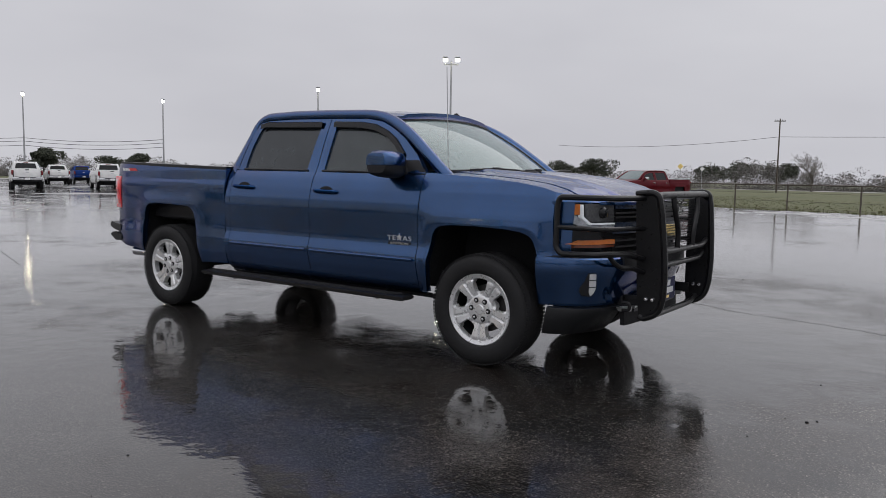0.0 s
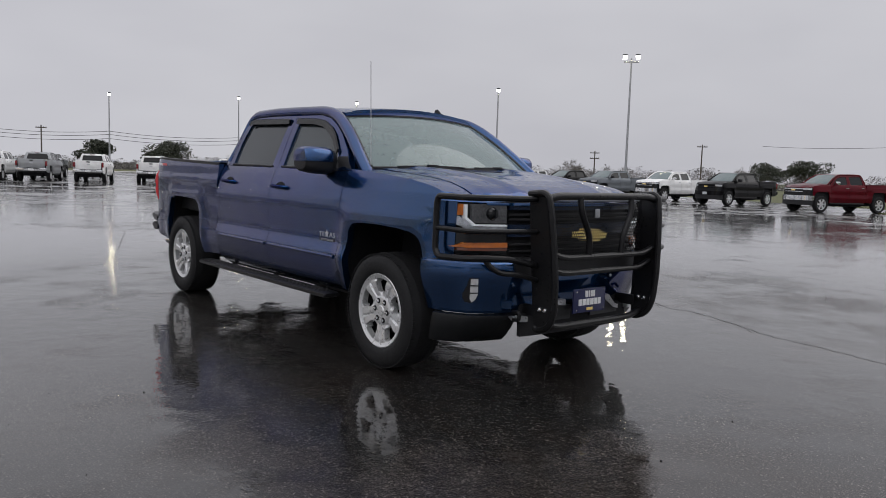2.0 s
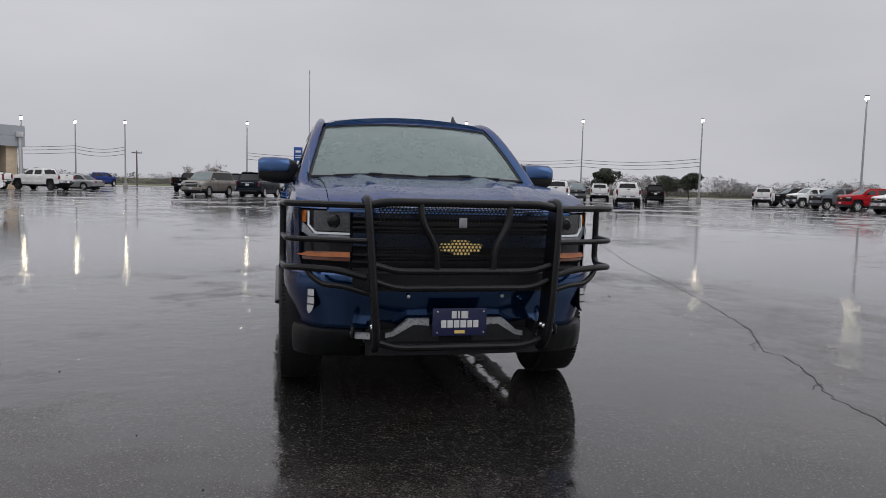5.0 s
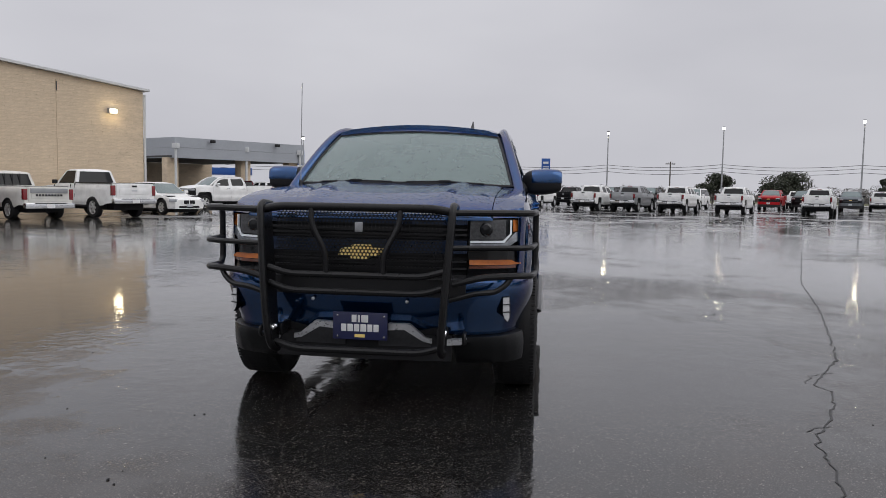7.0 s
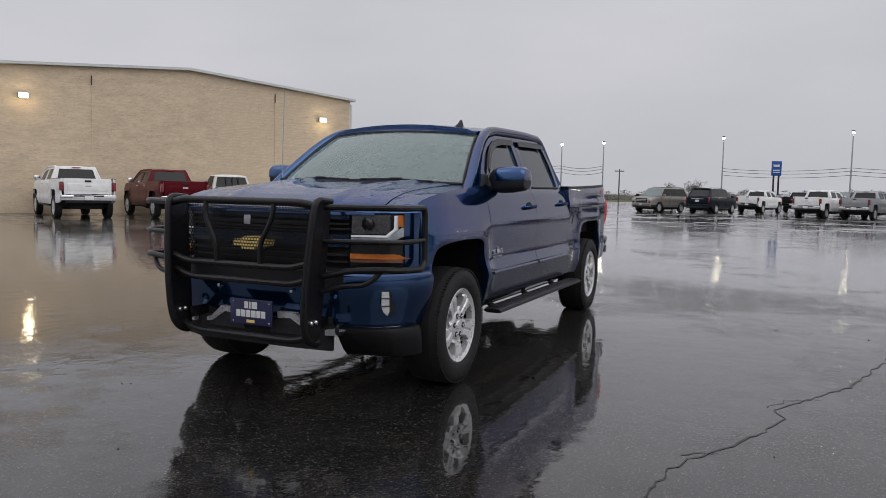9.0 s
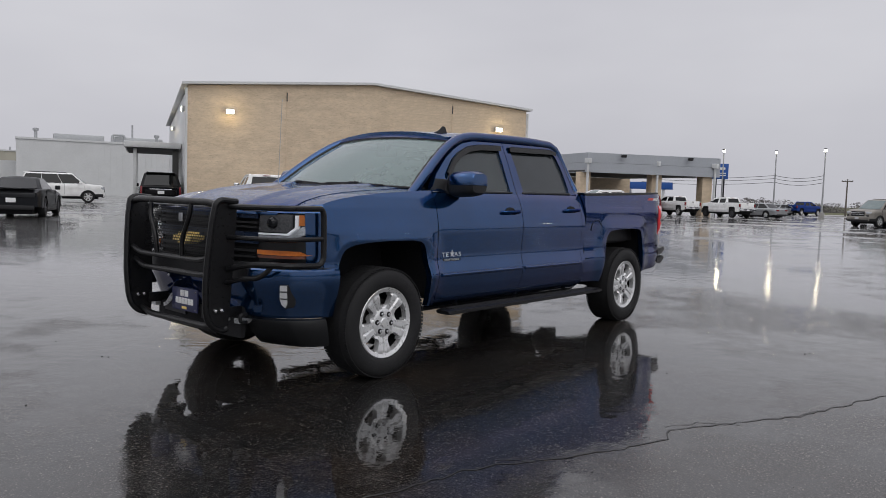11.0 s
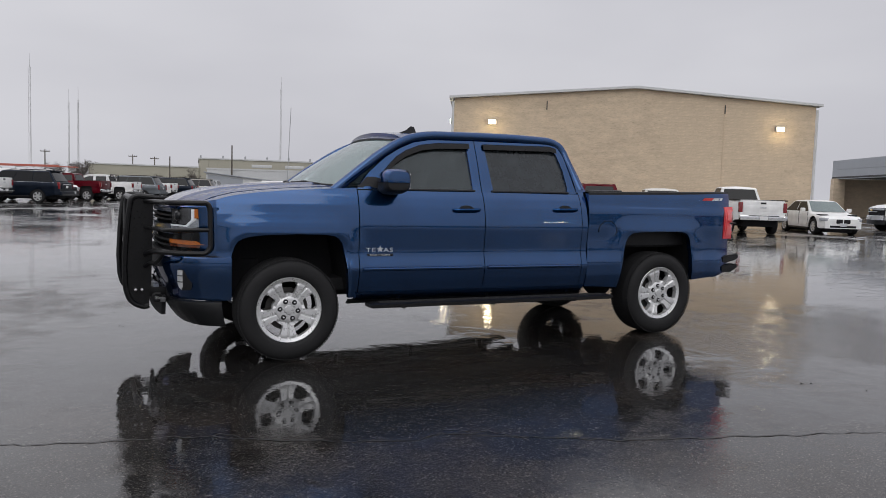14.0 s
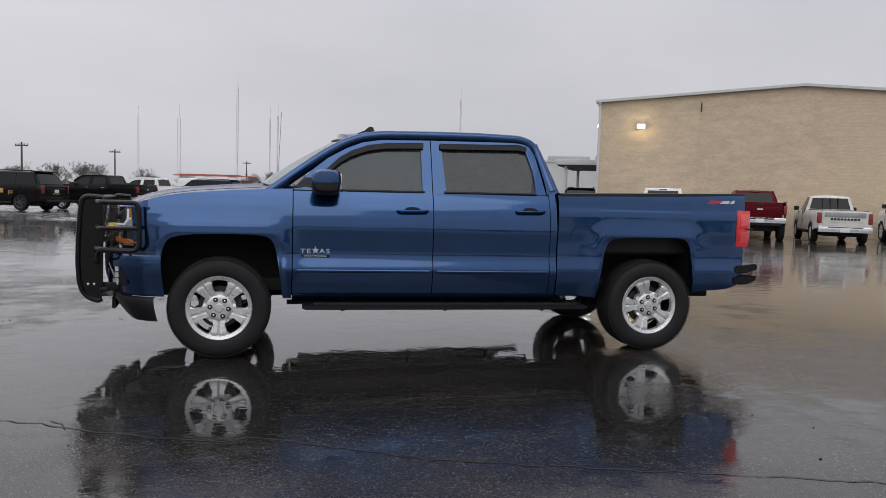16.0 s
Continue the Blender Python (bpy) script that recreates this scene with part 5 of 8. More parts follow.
part("rear_bumper", boxed((-2.80, 0, 0.70), (0.13, 1.15, 0.15), 0.02), M["steel_black"], truck)
part("exhaust_tip", tube(bmesh.new(), [(-2.1, -0.72, 0.47), (-2.52, -0.86, 0.50)], 0.045, 12), M["chrome"], truck)
part("hitch", boxed((-2.55, 0.0, 0.50), (0.5, 0.09, 0.07), 0.01), M["steel_black"], truck)

# ---- front ----

def front_sheet(y0, y1, z0, z1, k=12, m=6, push=0.0, lean=0.03, plan=fx_of):
    bm, rows = bmesh.new(), []
    for i in range(k + 1):
        y = y0 + (y1 - y0) * i / k
        rows.append([(plan(abs(y)) + push - lean * (z - 1.0), y, z) for z in np.linspace(z0 if not callable(z0) else z0(abs(y)), z1 if not callable(z1) else z1(abs(y)), m + 1)])
    sheet(bm, rows)
    return thicken(bm, (-0.03, 0, 0))


part("nose_lip", nose_shelf(), M["blue"], truck)
part("grille", front_sheet(-0.60, 0.60, 0.79, 1.165, push=-0.05), M["void"], truck, "black grille behind the guard mesh")
for z, hgt, mt in ((1.135, 0.035, "shaded_bar"), (0.99, 0.075, "shaded_bar"), (0.81, 0.035, "trim"), (1.06, 0.012, "trim"), (0.905, 0.012, "trim"), (0.865, 0.012, "trim"), (1.09, 0.012, "trim")):
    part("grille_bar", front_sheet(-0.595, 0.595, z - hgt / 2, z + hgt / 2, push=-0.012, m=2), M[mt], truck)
for side in (1, -1):
    part("lamp_surround", front_sheet(side * 0.60, side * 0.89, 0.80, 1.152, push=-0.03, k=16), M["lamp_black"], truck)
    part("fender_tip", front_sheet(side * 0.882, side * 0.928, 0.795, 1.164, push=-0.004, k=8, lean=-0.06), M["blue"], truck)
    hl = empty("headlamp", "", "")
    hl.parent = truck
    part("lens_box", front_sheet(side * 0.612, side * 0.812, 1.035, 1.150, push=-0.012), M["lamp_smoke"], hl, "smoked projector lamp box")
    bm = bmesh.new()
    lathe(bm, [(0.0, 0.02), (0.028, 0.015), (0.04, 0.0), (0.04, -0.02)], 20, "x")
    bmesh.ops.translate(bm, vec=(fx_of(0.68) - 0.016, side * 0.70, 1.093), verts=bm.verts)
    part("projector", bm, M["lamp_black"], hl)
    part("running_lamp", front_sheet(side * 0.612, side * 0.808, 1.016, 1.027, push=-0.005), M["drl"], hl, "pale running lamp strip")
    bm = bmesh.new()
    prism(bm, [(0.792, 1.016), (0.806, 1.016), (0.846, 1.062), (0.846, 1.146), (0.836, 1.146), (0.836, 1.068), (0.798, 1.028)], lambda y, z: (fx_of(y) - 0.003 - 0.03 * (z - 1), side * y, z), lambda y, z: (fx_of(y) - 0.03, side * y, z))
    part("running_lamp", bm, M["drl"], hl)
    part("clear_lens", front_sheet(side * 0.612, side * 0.890, lambda e: 0.980 + 0.05 * smooth01((e - 0.80) / 0.10), lambda e: 1.012 + 0.068 * smooth01((e - 0.80) / 0.08), push=-0.008), M["lamp_strip"], hl)
    bm = bmesh.new()
    prism(bm, [(0.853, 1.080), (0.880, 1.082), (0.908, 1.086), (0.908, 1.148), (0.880, 1.150), (0.852, 1.150)], lambda y, z: (fx_of(y) - 0.004 - 0.03 * (z - 1), side * y, z), lambda y, z: (fx_of(y) - 0.03, side * y, z))
    part("side_marker", bm, M["amber"], hl, "amber side marker")
    bm = bmesh.new()
    prism(bm, [(0.612, 0.888), (0.70, 0.887), (0.78, 0.886), (0.84, 0.885), (0.88, 0.886), (0.905, 0.889), (0.875, 0.898), (0.845, 0.914), (0.78, 0.916), (0.70, 0.917), (0.612, 0.918)], lambda y, z: (fx_of(y) - 0.002 - 0.03 * (z - 1), side * y, z), lambda y, z: (fx_of(y) - 0.03, side * y, z))
    part("turn_signal", bm, M["amber"], hl, "amber turn signal")
    part("reflector", front_sheet(side * 0.612, side * 0.875, 0.866, 0.883, push=-0.006, m=2), M["red_brown"], hl, "dark red-brown reflector strip")

# bumper swept round the nose
BPLAN = [(0.0, 2.735), (0.3, 2.728), (0.5, 2.71), (0.64, 2.68), (0.76, 2.63), (0.85, 2.56), (0.91, 2.47), (0.945, 2.39), (0.962, 2.325), (0.972, 2.272)]
bp_y = [y for y, _ in BPLAN]


def bumper_pts(k=34):
    s = np.cumsum([0] + [math.hypot(b[0] - a[0], b[1] - a[1]) for a, b in zip(BPLAN, BPLAN[1:])])
    return [(float(np.interp(q, s, [y for y, _ in BPLAN])), float(np.interp(q, s, [x for _, x in BPLAN]))) for q in np.linspace(0, s[-1], k)]


def swept(profile, mat, name, y_from=0.0, y_to=9.0, label=""):
    """profile: (z, outward, set back) rows or a function of the sideways distance."""
    pts = [p for p in bumper_pts() if y_from <= p[0] <= y_to]
    full = ([(-y, x) for y, x in reversed(pts)] + pts[(1 if y_from == 0 else 0):]) if y_from == 0 else None
    obs = []
    for chain in ([full] if full else [pts, [(-y, x) for y, x in pts]]):
        bm, rows = bmesh.new(), []
        for i, (y, x) in enumerate(chain):
            a, b = chain[max(i - 1, 0)], chain[min(i + 1, len(chain) - 1)]
            d = Vector((b[1] - a[1], b[0] - a[0])).normalized()
            nrm = Vector((d.y, -d.x))
            if nrm.x * 1.0 + nrm.y * y < 0:
                nrm = -nrm
            pr = profile(abs(y)) if callable(profile) else profile
            rows.append([(x + nrm.x * o - sum(back) * nrm.x, y + nrm.y * o, z) for z, o, *back in pr])
        sheet(bm, rows)
        obs.append(part(name, thicken(bm, (-0.03, 0, 0)), M[mat], truck, label))
    return obs


swept(lambda e: [(0.802, -0.05), (0.80, -0.012), (0.79, 0.0), (0.75, 0.006), (0.70, 0.0), (0.65, -0.014), (0.58, -0.042), (0.52, -0.066), (0.475 + 0.015 * smooth01((0.6 - e) / 0.2), -0.078)], "blue", "bumper_cover", label="blue front bumper cover")
swept([(0.470, -0.075), (0.465, -0.046), (0.44, -0.034, 0.010), (0.38, -0.030, 0.050), (0.32, -0.034, 0.095), (0.288, -0.040, 0.125), (0.282, -0.06, 0.135)], "air_plastic", "air_dam", 0.52, 0.958, label="black plastic air dam")
swept([(0.80, -0.06), (0.812, -0.03), (0.803, -0.014)], "trim", "bumper_step", 0.0)
bm = front_sheet(-0.52, 0.52, 0.33, 0.475, push=-0.04, plan=lambda e: lerp_table(e, [(y, x) for y, x in BPLAN]))
part("lower_intake", bm, M["void"], truck)
for side in (1, -1):
    bm = bmesh.new()
    prism(bm, [(side * 0.16, 0.505), (side * 0.25, 0.512), (side * 0.36, 0.444), (side * 0.41, 0.434), (side * 0.41, 0.462), (side * 0.37, 0.470), (side * 0.28, 0.545), (side * 0.16, 0.545)], lambda y, z: (2.742 - 0.05 * abs(y) - 0.1 * (0.54 - z), y, z), lambda y, z: (2.70 - 0.05 * abs(y), y, z))
    part("skid_trim", bm, M["badge"], truck, "bright skid plate strip")
    bm = bmesh.new()
    prism(bm, [(side * 0.10, 0.412), (side * 0.40, 0.412), (side * 0.40, 0.432), (side * 0.36, 0.442), (side * 0.255, 0.510), (side * 0.10, 0.504)], lambda y, z: (2.737 - 0.05 * abs(y) - 0.1 * (0.54 - z), y, z), lambda y, z: (2.69 - 0.05 * abs(y), y, z))
    part("skid_plate", bm, M["skid_grey"], truck, "dark grey skid plate")
    bm = bmesh.new()
    prism(bm, [(side * 0.50, 0.43), (side * 0.58, 0.435), (side * 0.61, 0.465), (side * 0.50, 0.462)], lambda y, z: (2.735 - 0.09 * abs(abs(y) - 0.4), y, z), lambda y, z: (2.68 - 0.09 * abs(abs(y) - 0.4), y, z))
    part("skid_trim", bm, M["badge"], truck)
    # fog lamp in its pocket
    fg = empty("fog_lamp", "", "")
    fg.parent = truck
    fogx = lambda y, z: lerp_table(abs(y), BPLAN) - 0.006
    bm = bmesh.new()
    prism(bm, [(0.807, 0.704), (0.847, 0.704), (0.850, 0.577), (0.839, 0.552), (0.819, 0.571), (0.807, 0.607)], lambda y, z: (fogx(y, z) + 0.012, side * y, z), lambda y, z: (fogx(y, z) - 0.05, side * y, z))
    part("bezel", bm, M["void"], fg)
    bm = bmesh.new()
    prism(bm, [(0.810, 0.70), (0.844, 0.70), (0.847, 0.58), (0.838, 0.558), (0.821, 0.577), (0.810, 0.61)], lambda y, z: (fogx(y, z) + 0.017, side * y, z), lambda y, z: (fogx(y, z) - 0.03, side * y, z))
    part("lens", bm, M["fog_lens"], fg, "clear fog lamp lens")
    for zz in (0.66, 0.615):
        part("divider", boxed((fogx(0.828, zz) + 0.014, side * 0.828, zz), (0.02, 0.05, 0.006), 0.001, Matrix.Rotation(side * 0.6, 4, "Z")), M["trim"], fg)
    part("tow_hook", tube(bmesh.new(), rounded([(2.70, side * 0.60, 0.50), (2.75, side * 0.60, 0.50), (2.75, side * 0.60, 0.45), (2.70, side * 0.60, 0.45)], 0.02), 0.012, 8), M["steel_black"], truck)

part("lower_grille", front_sheet(-0.60, 0.60, 0.706, 0.806, k=20, m=3, push=0.012, plan=lambda y: lerp_table(y, BPLAN)), M["trim"], truck, "black slot between grille and bumper")
for yy in (-0.286, 0.268):
    bm = bmesh.new()
    lathe(bm, [(0.0, 0.008), (0.009, 0.006), (0.011, 0.0)], 10, "x")
    bmesh.ops.translate(bm, vec=(2.742, yy, 0.677), verts=bm.verts)
    part("bumper_plug", bm, M["badge"], truck, "small bright bumper plug")

# show plate with plain bars for its writing
pl = part("front_plate", boxed((2.785, 0.006, 0.535), (0.012, 0.318, 0.158), 0.004), M["navy"], truck, "navy blue dealer plate with white lettering")
bm = bmesh.new()
place = lambda b, u, v, w, h: box(b, (2.7925, 0.006 + u, 0.535 + v), (0.004, w, h), 0.001)
text_bars(bm, [(0.043, [0.028, 0.012, 0.040])], place, 0.042, 0.008)
text_bars(bm, [(-0.010, [0.030, 0.032, 0.030, 0.034, 0.028, 0.030])], place, 0.042, 0.007)
part("lettering_bar", bm, M["paper_white"], pl)
part("emblem", boxed((2.793, 0.006, -0.056 + 0.535), (0.004, 0.06, 0.018), 0.001), M["gold"], pl)
for uy, uz in ((-0.13, 0.06), (0.14, 0.06), (0.14, -0.06), (-0.13, -0.06)):
    part("screw", boxed((2.793, 0.006 + uy, 0.535 + uz), (0.005, 0.01, 0.01), 0.002), M["chrome"], pl)

# gold emblem on the grille
bm = bmesh.new()
prism(bm, [(-0.118, -0.019), (-0.050, -0.019), (-0.047, -0.038), (0.044, -0.038), (0.048, -0.019), (0.104, -0.019), (0.118, 0.019), (0.050, 0.019), (0.047, 0.038), (-0.044, 0.038), (-0.048, 0.019), (-0.104, 0.019)], lambda y, z: (2.8142, y + 0.002, 0.961 + z), lambda y, z: (2.71, y + 0.005, 0.960 + z))
part("emblem", bm, M["gold"], truck, "gold grille emblem")

# ---- brush guard ----
guard = empty("brush_guard", "", "")
guard.parent = truck
UPR = [(2.745, 1.222), (2.86, 1.232), (2.90, 1.21), (2.918, 1.10), (2.935, 0.90), (2.944, 0.70), (2.936, 0.54), (2.915, 0.46), (2.872, 0.412), (2.80, 0.386), (2.772, 0.40), (2.758, 0.52), (2.752, 0.80), (2.748, 1.0)]
upr_y = lambda z: 0.484 + 0.058 * (z - 0.40) / 0.82
for side in (1, -1):
    bm = bmesh.new()
    prism(bm, UPR, lambda x, z: (x, side * (upr_y(z) - 0.005), z), lambda x, z: (x, side * (upr_y(z) + 0.005), z))
    u = part("upright", bm, M["steel_black"], guard, "black steel guard upright plate")
    bm = bmesh.new()
    rim = rounded([(x, side * upr_y(z), z) for x, z in UPR[:11]], 0.03, 3)
    tube(bm, rim, 0.021, 10)
    part("upright_tube", bm, M["steel_black"], u)
    for bx, bz in ((2.868, 0.522), (2.822, 0.522)):
        for s2 in (1, -1):
            bm = bmesh.new()
            lathe(bm, [(0.0, 0.016), (0.010, 0.014), (0.017, 0.004), (0.017, 0.0)], 12, "y")
            if s2 < 0:
                bmesh.ops.rotate(bm, matrix=Matrix.Rotation(math.pi, 3, "X"), verts=bm.verts)
            bmesh.ops.translate(bm, vec=(bx, side * upr_y(bz) + s2 * 0.006, bz), verts=bm.verts)
            part("bolt", bm, M["chrome"], u)
    # headlamp hoops
    hoop = rounded([(2.80, side * 0.545, 1.192), (2.765, side * 0.66, 1.192), (2.70, side * 0.90, 1.194), (2.655, side * 0.968, 1.194), (2.415, side * 0.985, 1.195), (2.398, side * 0.985, 1.15), (2.394, side * 0.985, 0.87), (2.43, side * 0.985, 0.832), (2.655, side * 0.965, 0.838), (2.71, side * 0.89, 0.842), (2.76, side * 0.70, 0.832), (2.80, side * 0.53, 0.792)], 0.055, 4)
    part("hoop", tube(bmesh.new(), hoop, 0.019, 10), M["steel_black"], guard, "black tube hoop round the headlamp")
    part("cross_tube", tube(bmesh.new(), rounded([(2.80, side * 0.53, 0.995), (2.70, side * 0.90, 0.998), (2.655, side * 0.966, 0.999), (2.398, side * 0.985, 1.003)], 0.05), 0.016, 10), M["steel_black"], guard)
    part("corner_tube", tube(bmesh.new(), rounded([(2.80, side * 0.515, 0.700), (2.775, side * 0.66, 0.742), (2.745, side * 0.77, 0.748), (2.72, side * 0.83, 0.79), (2.70, side * 0.86, 0.835)], 0.04), 0.016, 10), M["steel_black"], guard)
    part("inner_bar", tube(bmesh.new(), rounded([(2.892, side * 0.252, 1.212), (2.905, side * 0.248, 1.115), (2.908, side * 0.165, 0.965), (2.902, side * 0.160, 0.842)], 0.05), 0.019, 10, flat=0.8), M["steel_black"], guard)
    part("mount", boxed((2.72, side * 0.46, 0.50), (0.16, 0.02, 0.07), 0.005), M["steel_black"], guard)
part("top_bar", tube(bmesh.new(), rounded([(2.875, -0.535, 1.195), (2.885, -0.44, 1.214), (2.89, 0.44, 1.214), (2.875, 0.535, 1.195)], 0.08), 0.024, 12), M["steel_black"], guard)
part("cross_bar", tube(bmesh.new(), rounded([(2.90, -0.50, 0.872), (2.903, -0.38, 0.838), (2.905, 0.38, 0.838), (2.90, 0.50, 0.872)], 0.06), 0.019, 10), M["steel_black"], guard)
part("cross_bar", tube(bmesh.new(), rounded([(2.88, -0.50, 0.782), (2.885, -0.38, 0.742), (2.885, 0.38, 0.742), (2.88, 0.50, 0.782)], 0.06), 0.019, 10), M["steel_black"], guard)
part("bottom_bar", tube(bmesh.new(), rounded([(2.84, -0.48, 0.438), (2.84, -0.36, 0.402), (2.84, 0.36, 0.402), (2.84, 0.48, 0.438)], 0.06), 0.021, 10), M["steel_black"], guard)
# punched mesh: rings of hexagons
bm = bmesh.new()
cw, ch = 0.0215, 0.0186
for r in range(19):
    for c in range(-22, 23):
        y, z = (c + (0.5 if r % 2 else 0)) * cw, 0.855 + r * ch
        if abs(y) > 0.475 or (r % 6 == 3 and abs(c) % 15 == 14):
            continue
        o = [(2.815, y + 0.0124 * math.cos(a), z + 0.0124 * math.sin(a)) for a in (math.pi / 6 + k * math.pi / 3 for k in range(6))]
        q = [(2.815, y + 0.0083 * math.cos(a), z + 0.0083 * math.sin(a)) for a in (math.pi / 6 + k * math.pi / 3 for k in range(6))]
        sheet(bm, [o, q], wrap=True)
part("mesh_panel", bm, M["steel_black"], guard, "black punched steel mesh")
part("mesh_shield", boxed((2.822, 0.002, 1.103), (0.008, 0.046, 0.056), 0.006), M["badge_dull"], guard, "small silver shield badge")
# small bright spheres added for the row of bright holes in the mesh
bm = bmesh.new()
for k in range(44):
    bmesh.ops.create_uvsphere(bm, u_segments=8, v_segments=5, radius=0.0068, matrix=Matrix.Translation((2.822, -0.43 + 0.02 * k, 1.186)))
part("drip_row", bm, M["lamp_clear"], guard, "row of added bright spheres in place of the bright holes along the mesh top")

# ---- wheels ----
def tyre_mesh():
    bm = bmesh.new()
    w = 0.132
    prof = [(0.252, -w + 0.012), (0.262, -w + 0.002), (0.285, -w - 0.006), (0.325, -w - 0.008), (0.355, -w), (0.378, -w + 0.014), (0.388, -w + 0.034), (0.391, -0.05), (0.392, 0.0), (0.391, 0.05), (0.388, w - 0.034), (0.378, w - 0.014), (0.355, w), (0.325, w + 0.008), (0.285, w + 0.006), (0.262, w - 0.002), (0.252, w - 0.012)]
    lathe(bm, prof, 64)
    for k in range(92):
        a = 2 * math.pi * k / 92
        for yy, off, ww in ((-0.105, 0.0, 0.045), (0.105, 0.5, 0.045), (-0.045, 0.5, 0.04), (0.045, 0.0, 0.04), (0.0, 0.25, 0.03)):
            b = a + off * 2 * math.pi / 92
            r = 0.3885 if abs(yy) < 0.08 else 0.3835
            box(bm, (r * math.cos(b), yy, r * math.sin(b)), (0.007, ww, 0.017), 0, Matrix.Rotation(-b, 4, "Y"))
    return bm


def rim_mesh(spokes=5):
    """A cast wheel face: wide grooved spokes with windows between them, as a polar relief."""
    n, radii = 180, [0.034, 0.055, 0.080, 0.092, 0.100, 0.107, 0.114, 0.120, 0.126, 0.134, 0.145, 0.160, 0.175, 0.190, 0.200, 0.206, 0.213, 0.219, 0.227, 0.236, 0.246, 0.256]
    bm = bmesh.new()

    def depth(r, a):
        k = ((a / (2 * math.pi) * spokes) % 1.0) - 0.5
        ang = abs(k) * 2 * math.pi / spokes
        base = lerp_table(r, [(0.034, 0.106), (0.085, 0.106), (0.10, 0.098), (0.13, 0.104), (0.20, 0.116), (0.222, 0.112), (0.232, 0.118), (0.246, 0.124), (0.256, 0.114)])
        if 0.10 < r < 0.215:
            base -= 0.012 * smooth01(1 - abs(ang * r) / 0.011)
            base -= 0.016 * smooth01((ang * r - 0.045 - 0.12 * (r - 0.1)) / 0.02)
        return base

    def hole(r, a):
        k = ((a / (2 * math.pi) * spokes) % 1.0)
        ang = min(k, 1 - k) * 2 * math.pi / spokes
        wide = lerp_table(r, [(0.126, 0.030), (0.138, 0.044), (0.17, 0.052), (0.20, 0.060), (0.212, 0.060), (0.219, 0.050)])
        return 0.126 < r < 0.219 and ang * r < wide

    front = [[bm.verts.new((r * math.cos(2 * math.pi * j / n), depth(r, 2 * math.pi * j / n), r * math.sin(2 * math.pi * j / n))) for j in range(n)] for r in radii]
    keep = []
    for i in range(len(radii) - 1):
        for j in range(n):
            r, a = (radii[i] + radii[i + 1]) / 2, 2 * math.pi * (j + 0.5) / n
            if not hole(r, a):
                keep.append(bm.faces.new((front[i][j], front[i][(j + 1) % n], front[i + 1][(j + 1) % n], front[i + 1][j])))
    bmesh.ops.delete(bm, geom=[v for v in bm.verts if not v.link_faces], context="VERTS")
    rim_edges = [e for e in bm.edges if e.is_boundary]
    ext = bmesh.ops.extrude_edge_only(bm, edges=rim_edges)
    bmesh.ops.translate(bm, vec=(0, -0.045, 0), verts=[v for v in ext["geom"] if isinstance(v, bmesh.types.BMVert)])
    return bm


def barrel_mesh():
    bm = bmesh.new()
    lathe(bm, [(0.257, 0.118), (0.259, 0.105), (0.246, 0.07), (0.236, 0.0), (0.236, -0.11), (0.256, -0.125)], 48)
    return bm


